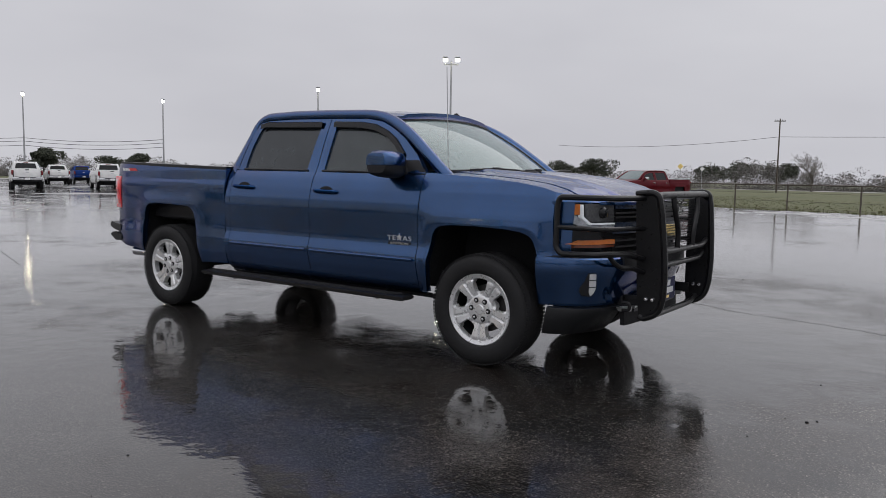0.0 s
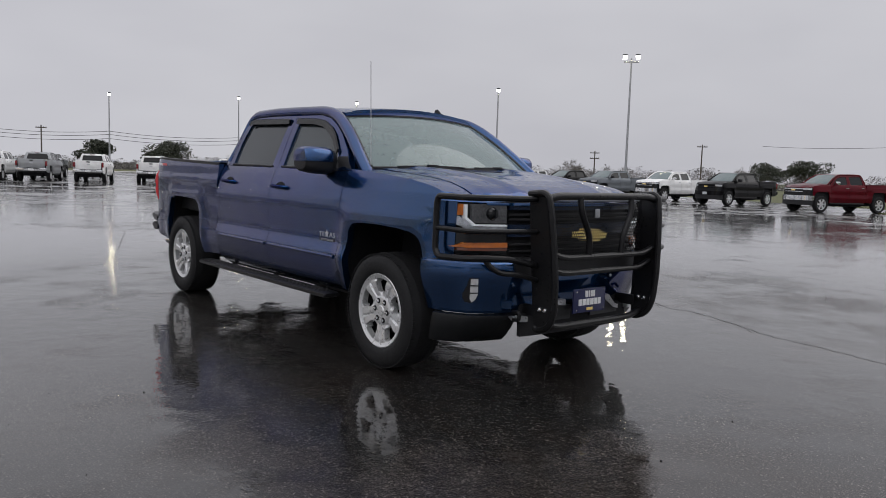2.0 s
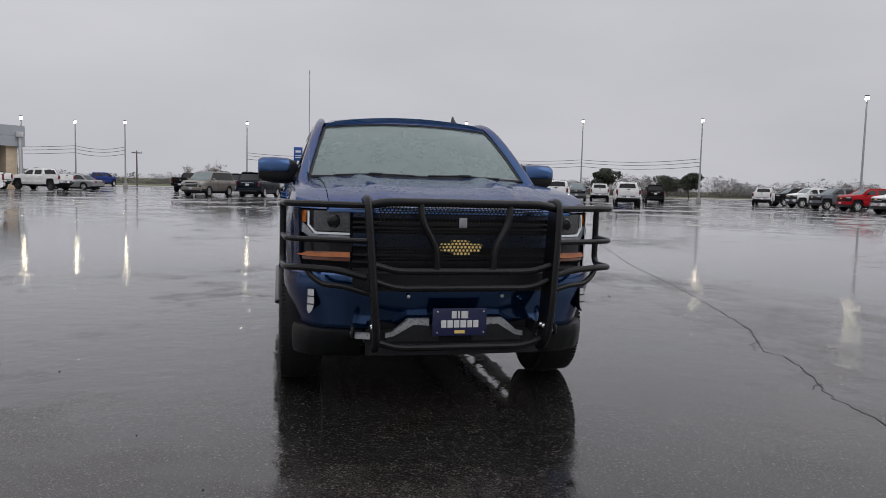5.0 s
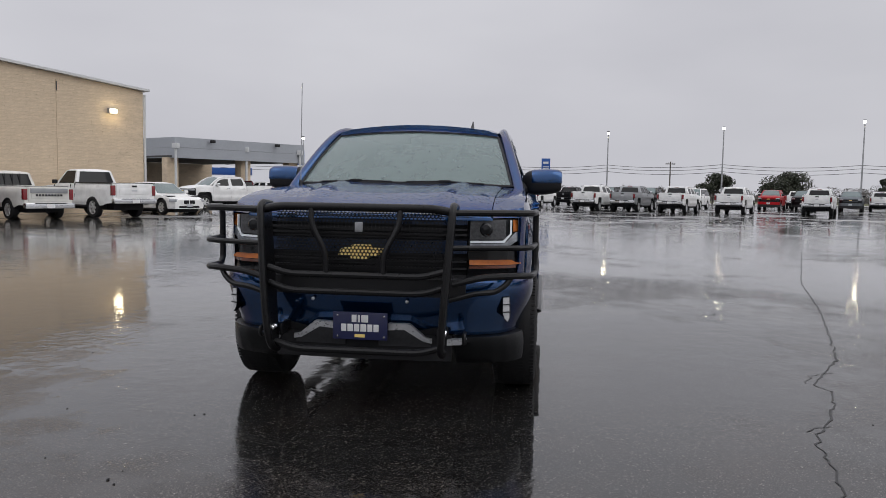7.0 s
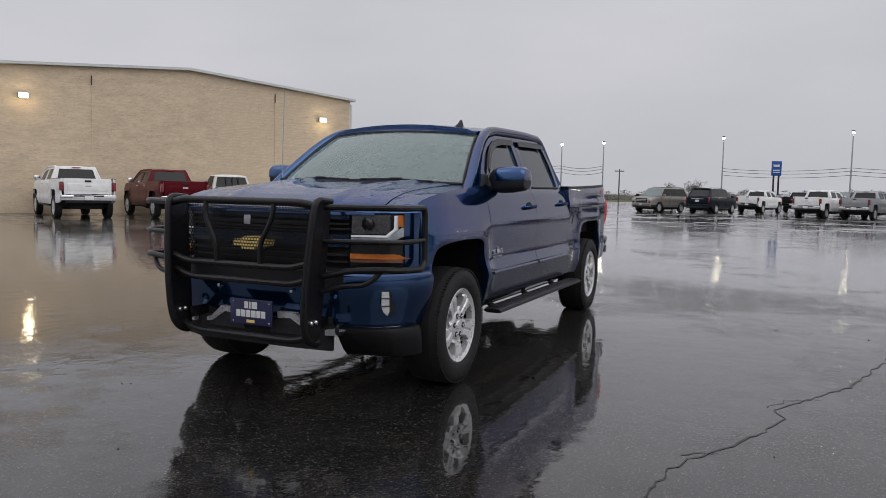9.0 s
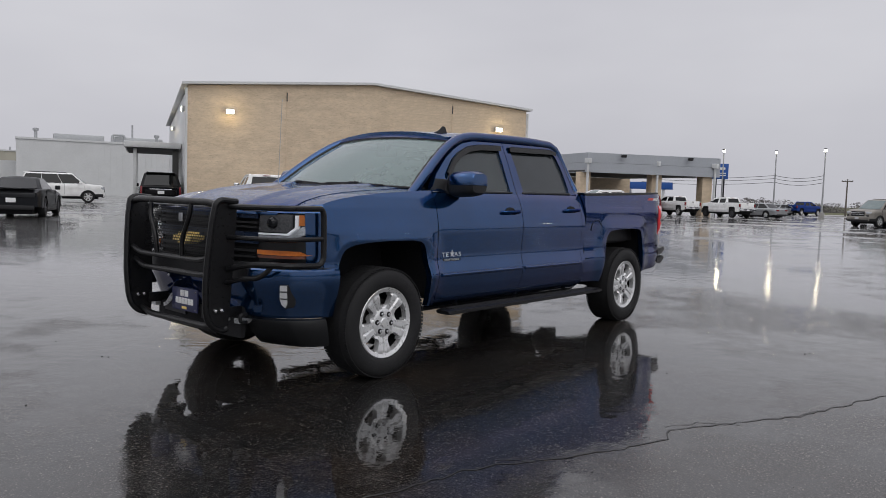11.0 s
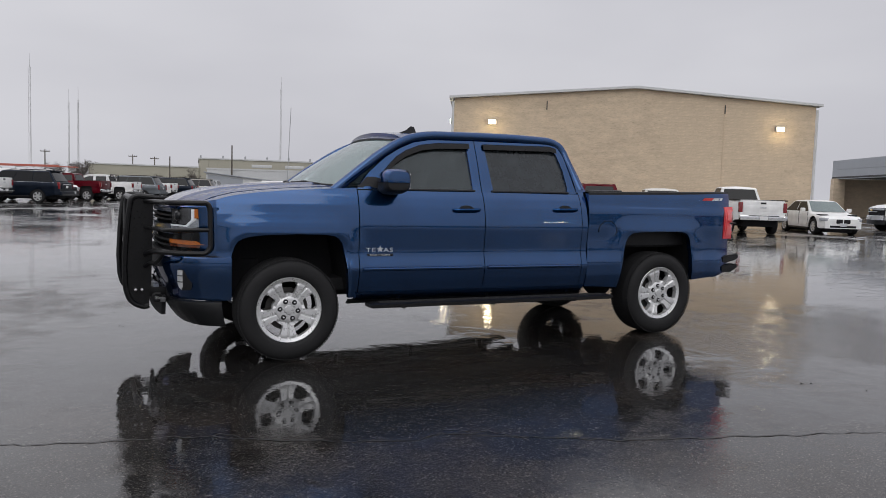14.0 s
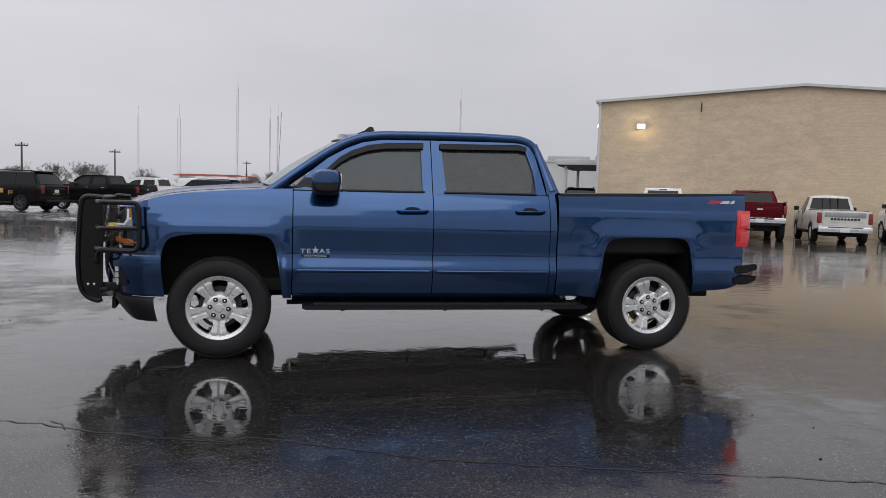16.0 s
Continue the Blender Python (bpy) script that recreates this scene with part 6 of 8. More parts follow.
def wheel(x, y, z, side, spin):
    w = empty("wheel", "", "")
    w.parent = truck
    w.matrix_local = Matrix.Translation((x, y, z)) @ Matrix.Rotation(0 if side > 0 else math.pi, 4, "Z") @ Matrix.Rotation(spin, 4, "Y")
    if "tyre" not in WHEEL:
        WHEEL["tyre"] = part("tyre", tyre_mesh(), M["rubber"], w, "black all-terrain tyre")
        WHEEL["rim"] = part("rim", rim_mesh(), M["alloy"], w, "five-spoke silver alloy rim", angle=25)
        # barrel coloured near-black for the shade between the spokes
        WHEEL["barrel"] = part("barrel", barrel_mesh(), M["void"], w)
        bm = bmesh.new()
        lathe(bm, [(0.0, 0.115), (0.030, 0.113), (0.037, 0.106), (0.037, 0.09)], 24)
        WHEEL["centre_cap"] = part("centre_cap", bm, M["alloy"], w)
        bm = bmesh.new()
        lathe(bm, [(0.0, 0.03), (0.165, 0.03), (0.165, 0.005), (0.0, 0.005)], 32)
        WHEEL["brake_disc"] = part("brake_disc", bm, M["brake"], w)
        bm = boxed((0.11, 0.025, 0.07), (0.09, 0.06, 0.14), 0.012, Matrix.Rotation(0.5, 4, "Y"))
        WHEEL["brake_caliper"] = part("brake_caliper", bm, M["brake"], w)
        bm = bmesh.new()
        lathe(bm, [(0.0, 0.124), (0.007, 0.122), (0.0095, 0.116), (0.0095, 0.095)], 10)
        bmesh.ops.translate(bm, vec=(0.0695, 0, 0), verts=bm.verts)
        WHEEL["lug_nut"] = part("lug_nut", bm, M["chrome"], w)
        # dark discs on the flat hub stand for the shade round sunken nuts
        bm = bmesh.new()
        lathe(bm, [(0.0, 0.1085), (0.019, 0.1085), (0.019, 0.102), (0.0, 0.1)], 14)
        bmesh.ops.translate(bm, vec=(0.0695, 0, 0), verts=bm.verts)
        WHEEL["lug_pocket"] = part("lug_pocket", bm, M["void"], w)
        first = 1
    else:
        first = 0
        for k in ("tyre", "rim", "barrel", "centre_cap", "brake_disc", "brake_caliper", "lug_nut", "lug_pocket"):
            ob = shared(k, WHEEL[k], w, Matrix())
            if "label" in WHEEL[k]:
                ob["label"] = WHEEL[k]["label"]
    for k in range(1, 6):
        shared("lug_nut", WHEEL["lug_nut"], w, Matrix.Rotation(k * math.pi / 3, 4, "Y"))
        shared("lug_pocket", WHEEL["lug_pocket"], w, Matrix.Rotation(k * math.pi / 3, 4, "Y"))
    return w


WHEEL = {}
wheel(AX_F, 0.862, Z_F, 1, 0.93)
wheel(AX_R, 0.858, Z_R, 1, 0.62)
wheel(AX_F, -0.862, Z_F, -1, 0.95)
wheel(AX_R, -0.858, Z_R, -1, 0.2)

# underbody
bm = bmesh.new()
for s in (1, -1):
    box(bm, (-0.1, s * 0.42, 0.50), (5.1, 0.09, 0.14), 0.01)
box(bm, (0.2, 0, 0.56), (3.4, 1.5, 0.10), 0.01)
box(bm, (2.3, 0, 0.6), (0.7, 1.0, 0.3), 0.02)
part("chassis", bm, M["void"], truck, "dark underbody frame")
bm = tube(bmesh.new(), [(AX_R, -0.8, Z_R), (AX_R, 0.8, Z_R)], 0.055, 10)
bmesh.ops.create_uvsphere(bm, u_segments=14, v_segments=10, radius=0.16, matrix=Matrix.Translation((AX_R, 0, Z_R)))
part("rear_axle", bm, M["void"], truck)
part("front_axle", tube(bmesh.new(), [(AX_F, -0.8, Z_F), (AX_F, 0.8, Z_F)], 0.05, 10), M["void"], truck)
part("spare_tyre", tube(bmesh.new(), [(-2.35 + 0.3 * math.cos(a), 0.3 * math.sin(a), 0.60) for a in np.linspace(0, 2 * math.pi, 25)], 0.09, 8), M["rubber"], truck)

# cabin
part("cabin_floor", boxed((0.2, 0, 0.66), (2.2, 1.55, 0.06), 0.01), M["cabin"], truck)
part("dashboard", boxed((1.22, 0, 1.20), (0.42, 1.56, 0.26), 0.08), M["cabin"], truck)
bm = bmesh.new()
tube(bm, [(0.88 + 0.06 * math.cos(a), 0.38 + 0.185 * math.sin(a), 1.22 + 0.175 * math.cos(a)) for a in np.linspace(0, 2 * math.pi, 33)], 0.016, 8)
box(bm, (0.92, 0.38, 1.21), (0.05, 0.15, 0.1), 0.02)
tube(bm, [(0.92, 0.38, 1.21), (1.12, 0.38, 1.15)], 0.03, 8)
part("steering_wheel", bm, M["trim"], truck)
for y in (0.39, -0.39):
    st = empty("front_seat", "", "")
    st.parent = truck
    part("cushion", boxed((0.45, y, 0.90), (0.55, 0.52, 0.18), 0.06), M["seat_cloth"], st)
    part("backrest", boxed((0.16, y, 1.22), (0.16, 0.50, 0.60), 0.06, Matrix.Rotation(-0.22, 4, "Y")), M["seat_cloth"], st)
    part("headrest", boxed((0.06, y, 1.585), (0.09, 0.27, 0.17), 0.04), M["seat_cloth"], st)
rs = empty("rear_seat", "", "")
rs.parent = truck
part("cushion", boxed((-0.45, 0, 0.92), (0.5, 1.4, 0.16), 0.05), M["seat_cloth"], rs)
part("backrest", boxed((-0.74, 0, 1.25), (0.14, 1.4, 0.58), 0.05, Matrix.Rotation(-0.15, 4, "Y")), M["seat_cloth"], rs)
for y in (0.42, -0.42):
    part("headrest", boxed((-0.80, y, 1.585), (0.08, 0.26, 0.14), 0.035), M["seat_cloth"], rs)
part("headliner", boxed((0.0, 0, 1.785), (1.35, 1.24, 0.02), 0.005), M["cabin"], truck)

# antennas and badges
bm = bmesh.new()
prism(bm, [(0.755, 0.0), (0.565, 0.0), (0.575, 0.03), (0.59, 0.068), (0.62, 0.072), (0.665, 0.035), (0.72, 0.012)], lambda x, z: (x, 0.428 - 0.011 * (1 - z / 0.09), 1.822 + z), lambda x, z: (x, 0.428 + 0.011 * (1 - z / 0.09), 1.822 + z))
part("roof_antenna", bm, M["trim"], truck, "black shark-fin roof antenna")
an = part("whip_antenna", tube(bmesh.new(), [(1.405, -0.80, 1.34), (1.39, -0.80, 1.75), (1.376, -0.80, 2.105)], 0.003, 6), M["galv"], truck)
bm = bmesh.new()
lathe(bm, [(0.0, 0.04), (0.012, 0.04), (0.022, 0.0), (0.0, 0.0)], 12, "z")
bmesh.ops.translate(bm, vec=(1.405, -0.80, 1.335), verts=bm.verts)
part("antenna_base", bm, M["trim"], an)


def lettering(word, size, m, mat, name, parent, depth=0.002, stretch_x=1.0, shear=0.0):
    cu = bpy.data.curves.new(name, "FONT")
    cu.body, cu.size, cu.extrude, cu.align_x, cu.align_y, cu.shear = word, size, depth, "CENTER", "CENTER", shear
    ob = new(name, cu)
    me = bpy.data.meshes.new_from_object(ob.evaluated_get(bpy.context.evaluated_depsgraph_get()))
    bpy.data.objects.remove(ob)
    me.materials.append(mat)
    ob = new(name, me)
    ob.parent = parent
    ob.matrix_local = m @ Matrix.Diagonal((stretch_x, 1, 1, 1))
    return ob


def star(bm, c, r, side):
    pts = [((r if k % 2 == 0 else r * 0.4) * math.sin(k * math.pi / 5), (r if k % 2 == 0 else r * 0.4) * math.cos(k * math.pi / 5)) for k in range(10)]
    prism(bm, pts, lambda u, v: (c[0] + u, c[1] + side * 0.001, c[2] + v), lambda u, v: (c[0] + u, c[1] + side * 0.006, c[2] + v))
    return bm


for side in (1, -1):
    bx, bz = 1.083, 0.838
    by = side * (half(bx, bz, DOOR) + 0.004)
    face = Matrix(((-side, 0, 0, 0), (0, 0, side, 0), (0, 1, 0, 0), (0, 0, 0, 1)))
    bg = empty("door_badge", "", "")
    bg.parent = truck
    for word, u in (("T", -0.098), ("E", -0.053), ("A", 0.053), ("S", 0.098)):
        lettering(word, 0.050, Matrix.Translation((bx - side * u, by, bz + 0.010)) @ face, M["badge"], "lettering", bg, stretch_x=1.45)
    part("star", star(bmesh.new(), (bx, by, bz + 0.018), 0.032, side), M["badge"], bg)
    bm = bmesh.new()
    box(bm, (bx, by - side * 0.002, bz - 0.028), (0.225, 0.005, 0.022), 0.002)
    part("strip", bm, M["lamp_black"], bg)
    lettering("EDITION", 0.021, Matrix.Translation((bx, by + side * 0.001, bz - 0.028)) @ face, M["badge"], "lettering", bg, stretch_x=2.1)
    # trim decal at the bed's rear, as plain slanted bars
    dc = empty("bed_decal", "", "")
    dc.parent = truck
    for u0, w, mt, z0, z1 in ((-2.345, 0.115, "badge_red", 1.318, 1.345), (-2.47, 0.075, "badge", 1.318, 1.345), (-2.565, 0.035, "badge", 1.318, 1.348)):
        bm = bmesh.new()
        prism(bm, [(u0, z1), (u0 - w, z1 + 0.001), (u0 - w + 0.025, z0 + 0.002), (u0 + 0.035, z0)], lambda x, z: (x, side * (half(x, z, BED) + 0.001), z), lambda x, z: (x, side * (half(x, z, BED) + 0.004), z))
        part("decal_bar", bm, M[mt], dc)


# ---- parked vehicles ----
def arch_low(x, sill, wheels, r):
    """The lower edge of a body side with round wheel openings."""
    z = sill
    for wx in wheels:
        d = abs(x - wx)
        if d < r:
            z = max(z, 0.36 + math.sqrt(max(0.0, r * r - d * d)) * 0.98)
    return z


SPECS = {
    # top: body top line from nose to tail; house: windscreen foot, head, rear head, rear foot, belt and roof heights
    "crew_pickup": dict(L=5.88, W=0.995, wb=3.60, nose=2.90, sill=0.46, tyre=0.40, top=[(2.90, 1.12), (2.80, 1.19), (2.2, 1.27), (1.45, 1.32), (1.3, 1.33), (-0.95, 1.35), (-1.0, 1.36), (-2.98, 1.40)], house=(1.45, 0.72, -0.80, -0.99, 1.33, 1.90, 0.90, 0.70), bed=(-1.03, -2.92), panes=2),
    "old_pickup": dict(L=5.4, W=0.96, wb=3.34, nose=2.55, sill=0.44, tyre=0.36, top=[(2.55, 1.02), (2.45, 1.08), (1.2, 1.15), (1.05, 1.18), (-0.10, 1.18), (-0.15, 1.18), (-2.85, 1.20)], house=(1.15, 0.55, -0.02, -0.16, 1.17, 1.76, 0.88, 0.70), bed=(-0.2, -2.8), panes=1),
    "regular_pickup": dict(L=5.7, W=1.0, wb=3.4, nose=2.70, sill=0.50, tyre=0.41, top=[(2.70, 1.12), (2.58, 1.20), (1.2, 1.30), (1.1, 1.33), (-0.30, 1.34), (-0.35, 1.35), (-3.0, 1.37)], house=(1.25, 0.60, -0.15, -0.33, 1.33, 1.93, 0.90, 0.72), bed=(-0.40, -2.95), panes=1),
    "suv": dict(L=5.3, W=0.99, wb=3.07, nose=2.45, sill=0.42, tyre=0.40, top=[(2.45, 0.98), (2.40, 1.10), (2.25, 1.16), (1.6, 1.205), (1.2, 1.225), (-2.45, 1.26), (-2.74, 1.20)], house=(1.34, 0.50, -2.20, -2.62, 1.22, 1.91, 0.92, 0.72), bed=None, panes=3),
    "sedan": dict(L=4.9, W=0.92, wb=2.95, nose=2.35, sill=0.28, tyre=0.34, top=[(2.35, 0.66), (2.25, 0.76), (1.1, 0.92), (0.95, 0.95), (-1.5, 0.99), (-2.2, 0.97), (-2.45, 0.85)], house=(1.05, 0.25, -1.0, -1.75, 0.95, 1.46, 0.82, 0.62), bed=None, panes=2),
    "coupe": dict(L=5.0, W=0.96, wb=2.95, nose=2.42, sill=0.28, tyre=0.36, top=[(2.42, 0.70), (2.3, 0.82), (0.9, 0.98), (0.7, 1.0), (-1.5, 1.03), (-2.3, 1.02), (-2.5, 0.9)], house=(0.75, -0.05, -1.0, -1.85, 1.0, 1.45, 0.84, 0.62), bed=None, panes=1),
    "cargo_van": dict(L=5.7, W=0.98, wb=3.43, nose=2.55, sill=0.42, tyre=0.36, top=[(2.55, 0.92), (2.45, 1.05), (1.9, 1.18), (1.75, 1.22), (-2.9, 1.24), (-3.0, 1.2)], house=(1.80, 1.05, -2.85, -2.97, 1.22, 2.06, 0.93, 0.80), bed=None, panes=1),
}
PARKED = {}
M["charcoal"] = car_paint("charcoal_paint", (0.018, 0.019, 0.022), 0.3, 0.35, drops=False)
M["gold_paint"] = plain("gold_lettering", (0.55, 0.36, 0.10), 0.4, vary=0.06)


def build_vehicle(kind, paint, chrome=True, rims="alloy", guard_black=False):
    """One parked vehicle at the origin, nose to +x."""
    s = SPECS[kind]
    W, nose, sill, tyre = s["W"], s["nose"], s["sill"], s["tyre"]
    tail = nose - s["L"]
    front = nose - (0.98 if kind != "sedan" else 0.84)
    wheels = (front, front - s["wb"])
    th = empty("car", "", "")
    dark = M["trim"]
    wide = lambda x: W * (1 - 0.16 * smooth01((x - nose + 0.55) / 0.55) ** 2 - 0.10 * smooth01((tail + 0.35 - x) / 0.35) ** 2)
    hi = lambda x: lerp_table(x, s["top"])
    lo = lambda x: arch_low(x, sill + 0.10 * smooth01((tail + 0.7 - x) / 0.5), wheels, tyre + 0.085)
    xs = sorted(set([round(v, 3) for v in np.linspace(tail, nose, 40)] + [round(w + k * (tyre + 0.085), 3) for w in wheels for k in (-1, -0.999, -0.94, -0.82, -0.6, -0.3, 0, 0.3, 0.6, 0.82, 0.94, 0.999, 1)]))
    bm, rows = bmesh.new(), []
    fr = (0.0, 0.10, 0.22, 0.36, 0.50, 0.62, 0.74, 0.86, 0.95, 1.0)
    bul = (0.965, 0.985, 0.995, 0.985, 0.982, 0.992, 0.995, 0.975, 0.955, 0.93)
    for x in xs:
        z0, z1, w = lo(x), hi(x), wide(x)
        col = []
        for f, b in zip(fr, bul):
            z = z0 + (z1 - z0) * f
            k = lerp_table((z - sill) / (z1 - sill), list(zip(fr, bul)))
            col.append((x, w * k, z))
        crown = 0.03 if x > s["house"][0] - 0.3 else 0.015
        top = [(x, w * 0.93 * k, z1 + crown * (1 - k * k)) for k in (0.85, 0.6, 0.3, 0.0)]
        half_ring = col + top
        rows.append(half_ring + [(p[0], -p[1], p[2]) for p in reversed(half_ring[:-1])])
    vs = sheet(bm, rows)
    bm.faces.new(vs[0]), bm.faces.new(vs[-1])
    part("body", bm, M[paint], th, angle=32)

    fx, hx, rx, bx, zb, zr, wb, wr = s["house"]
    bm, rows = bmesh.new(), []
    for t, zz, inset in ((0.0, 0.0, 0.0), (0.35, 0.35, 0.0), (0.7, 0.7, 0.0), (0.90, 0.90, 0.0), (0.97, 0.965, 0.03), (1.0, 1.0, 0.10)):
        z = zb - 0.02 + (zr - zb + 0.02) * zz
        w = wb + (wr - wb) * t - inset * 0.8
        a, b = fx + (hx - fx) * t - inset * 1.3, bx + (rx - bx) * t + inset * 1.3
        n = 6
        ring = [(a + 0.10 * (1 - v * v) * (1 - 0.5 * t), w * v, z + (0.035 * (1 - v * v) if t == 1 else 0)) for v in (-1, -0.6, -0.2, 0.2, 0.6, 1)]
        ring += [(a + (b - a) * k / n, w * 1.0, z) for k in range(1, n)]
        ring += [(b - 0.03 * (1 - v * v), w * v, z + (0.035 * (1 - v * v) if t == 1 else 0)) for v in (1, 0.6, 0.2, -0.2, -0.6, -1)]
        ring += [(b + (a - b) * k / n, -w, z) for k in range(1, n)]
        rows.append(ring)
    vs = sheet(bm, rows, wrap=True)
    bm.faces.new(vs[-1])
    part("cab" if s["bed"] else "roof", bm, M[paint], th, angle=32)

    def gh(t):
        return zb + (zr - zb) * t, wb + (wr - wb) * t, fx + (hx - fx) * t, bx + (rx - bx) * t

    def pane(name, quad, mat):
        bm = bmesh.new()
        q = [Vector(p) for p in quad]
        nrm = (q[1] - q[0]).cross(q[3] - q[0]).normalized()
        c = sum(q, Vector()) / 4
        if nrm.dot(c - Vector(((fx + bx) / 2, 0, zb))) < 0:
            nrm = -nrm
        k = 5
        for lift in (0.006,):
            sheet(bm, [[(q[0].lerp(q[1], i / k)).lerp(q[3].lerp(q[2], i / k), j / 3) + nrm * lift for i in range(k + 1)] for j in range(4)])
        thicken(bm, -nrm * 0.03)
        part(name, bm, mat, th)

    z0, w0, a0, b0 = gh(0.06)
    z1, w1, a1, b1 = gh(0.90)
    bow = 0.10
    bm = bmesh.new()
    sheet(bm, [[(a + bow * (1 - v * v) * (1 - 0.5 * t) + 0.012, w * v * 0.93, z + 0.008) for v in np.linspace(-1, 1, 9)] for t in (0.05, 0.5, 0.92) for z, w, a, b in (gh(t),)])
    part("windscreen", bm, M["car_glass_light"], th)
    bm = bmesh.new()
    rt0 = 0.14 if kind != "cargo_van" else 0.1
    sheet(bm, [[(b - 0.03 * (1 - v * v) - 0.012, w * v * 0.86, z) for v in np.linspace(-1, 1, 9)] for t in (rt0, 0.5, 0.86) for z, w, a, b in (gh(t),)])
    part("rear_window", bm, M["car_glass"], th)
    n = s["panes"]
    for side in (1, -1):
        cut = [(b0 + 0.10) + ((a0 - 0.16) - (b0 + 0.10)) * i / n for i in range(n + 1)]
        cut1 = [(b1 + 0.07) + ((a1 - 0.06) - (b1 + 0.07)) * i / n for i in range(n + 1)]
        if kind == "cargo_van":
            cut, cut1 = [a0 - 1.15, a0 - 0.16], [a1 - 0.62, a1 - 0.06]
        for i in range(len(cut) - 1):
            g = 0.035 if kind != "suv" else 0.014
            pane("side_window", [(cut[i] + g, side * (w0 + 0.002), z0), (cut[i + 1] - g, side * (w0 + 0.002), z0), (cut1[i + 1] - g, side * (w1 + 0.002), z1), (cut1[i] + g, side * (w1 + 0.002), z1)], M["car_glass"])
        bm = boxed((a0 - 0.28, side * (W + 0.10), zb + 0.09), (0.14, 0.19, 0.17), 0.04)
        part("door_mirror", bm, M["trim"] if s["bed"] else M[paint], th)
        for wx in wheels:
            key = (tyre, rims)
            wv = empty("wheel", "", "")
            wv.parent = th
            wv.matrix_local = Matrix.Translation((wx, side * (W - 0.13), tyre)) @ Matrix.Rotation(0 if side > 0 else math.pi, 4, "Z")
            if key not in PARKED:
                PARKED[key] = simple_wheel(tyre, rims, wv)
            else:
                for o in PARKED[key]:
                    shared(o.name.split(".")[0], o, wv, Matrix())
        # wheel wells
        for wx in wheels:
            part("wheel_well", boxed((wx, side * (W - 0.30), 0.62), (2 * (tyre + 0.07), 0.36, 0.5), 0.02), M["void"], th)

    zt = hi(tail + 0.05)
    bright = M["chrome"] if chrome else dark
    if kind in ("sedan", "coupe"):
        for side in (1, -1):
            hm = Matrix.Rotation(-side * 0.55, 4, "Z")
            part("headlamp", boxed((nose - 0.20, side * W * 0.72, 0.66), (0.34, 0.42, 0.13), 0.04, hm), M["lamp_clear"], th)
            if kind == "sedan":
                part("grille", boxed((nose + 0.0, side * 0.16, 0.58), (0.05, 0.27, 0.17), 0.04), M["void"], th)
        part("intake", boxed((nose - 0.02, 0, 0.36), (0.06, W * 1.2, 0.10), 0.02), M["void"], th)
        part("front_plate", boxed((nose + 0.03, 0, 0.44), (0.02, 0.3, 0.14), 0.005), M["badge"], th)
        if kind == "coupe":
            part("tail_lamp", boxed((tail - 0.005, 0, 0.80), (0.05, W * 1.65, 0.17), 0.03), M["lamp_black"], th)
            part("spoiler", boxed((tail + 0.20, 0, 1.05), (0.3, W * 1.5, 0.03), 0.01), M[paint], th)
            part("rear_plate", boxed((tail - 0.02, 0, 0.62), (0.02, 0.32, 0.16), 0.005), M["paper_white"], th)
        else:
            for side in (1, -1):
                part("tail_lamp", boxed((tail + 0.03, side * W * 0.66, 0.80), (0.08, 0.42, 0.14), 0.03), M["red_dark"], th)
        part("rear_valance", boxed((tail + 0.06, 0, 0.36), (0.16, W * 1.55, 0.16), 0.04), dark, th)
    else:
        zf = hi(nose - 0.05)
        g = part("grille", boxed((nose - 0.01, 0, zf - 0.20), (0.08, W * 1.02, 0.34), 0.03), M["void"], th)
        for dz in (-0.04, 0.06):
            part("grille_bar", boxed((nose + 0.035, 0, zf - 0.20 + dz), (0.02, W * 1.0, 0.035), 0.008), M[paint] if guard_black else bright, g)
        part("front_bumper", boxed((nose - 0.05, 0, 0.62), (0.20, W * 1.66, 0.24), 0.07), M[paint] if kind == "suv" else bright, th)
        part("air_dam", boxed((nose - 0.08, 0, 0.43), (0.18, W * 1.6, 0.14), 0.04), dark, th)
        part("front_plate", boxed((nose + 0.10, 0, 0.60), (0.015, 0.3, 0.15), 0.004), M["badge"], th)
        for side in (1, -1):
            part("headlamp", boxed((nose - 0.14, side * W * 0.70, zf - 0.12), (0.30, 0.36, 0.16), 0.04, Matrix.Rotation(-side * 0.30, 4, "Z")), M["lamp_clear"], th)
            part("fog_lamp", boxed((nose - 0.11, side * W * 0.70, zf - 0.33), (0.24, 0.30, 0.12), 0.03, Matrix.Rotation(-side * 0.30, 4, "Z")), M["lamp_black"], th)
        if s["bed"]:
            f0, f1 = s["bed"]
            part("bed_opening", boxed(((f0 + f1) / 2, 0, zt - 0.012), (f0 - f1, W * 1.60, 0.075), 0.01), M["void"], th)
            tg = part("tailgate", boxed((tail - 0.005, 0, zt - 0.28), (0.05, W * 1.52, 0.50), 0.02), M[paint], th)
            part("tailgate_panel", boxed((tail - 0.03, 0, zt - 0.30), (0.02, W * 1.30, 0.24), 0.012), M[paint], tg)
            part("tailgate_handle", boxed((tail - 0.035, 0, zt - 0.10), (0.02, 0.22, 0.07), 0.01), dark, tg)
            part("tailgate_emblem", boxed((tail - 0.043, 0, zt - 0.27), (0.012, 0.24, 0.06), 0.01), M["badge"], tg)
            part("rear_bumper", boxed((tail - 0.05, 0, zt - 0.68), (0.22, W * 1.86, 0.20), 0.04), bright, th)
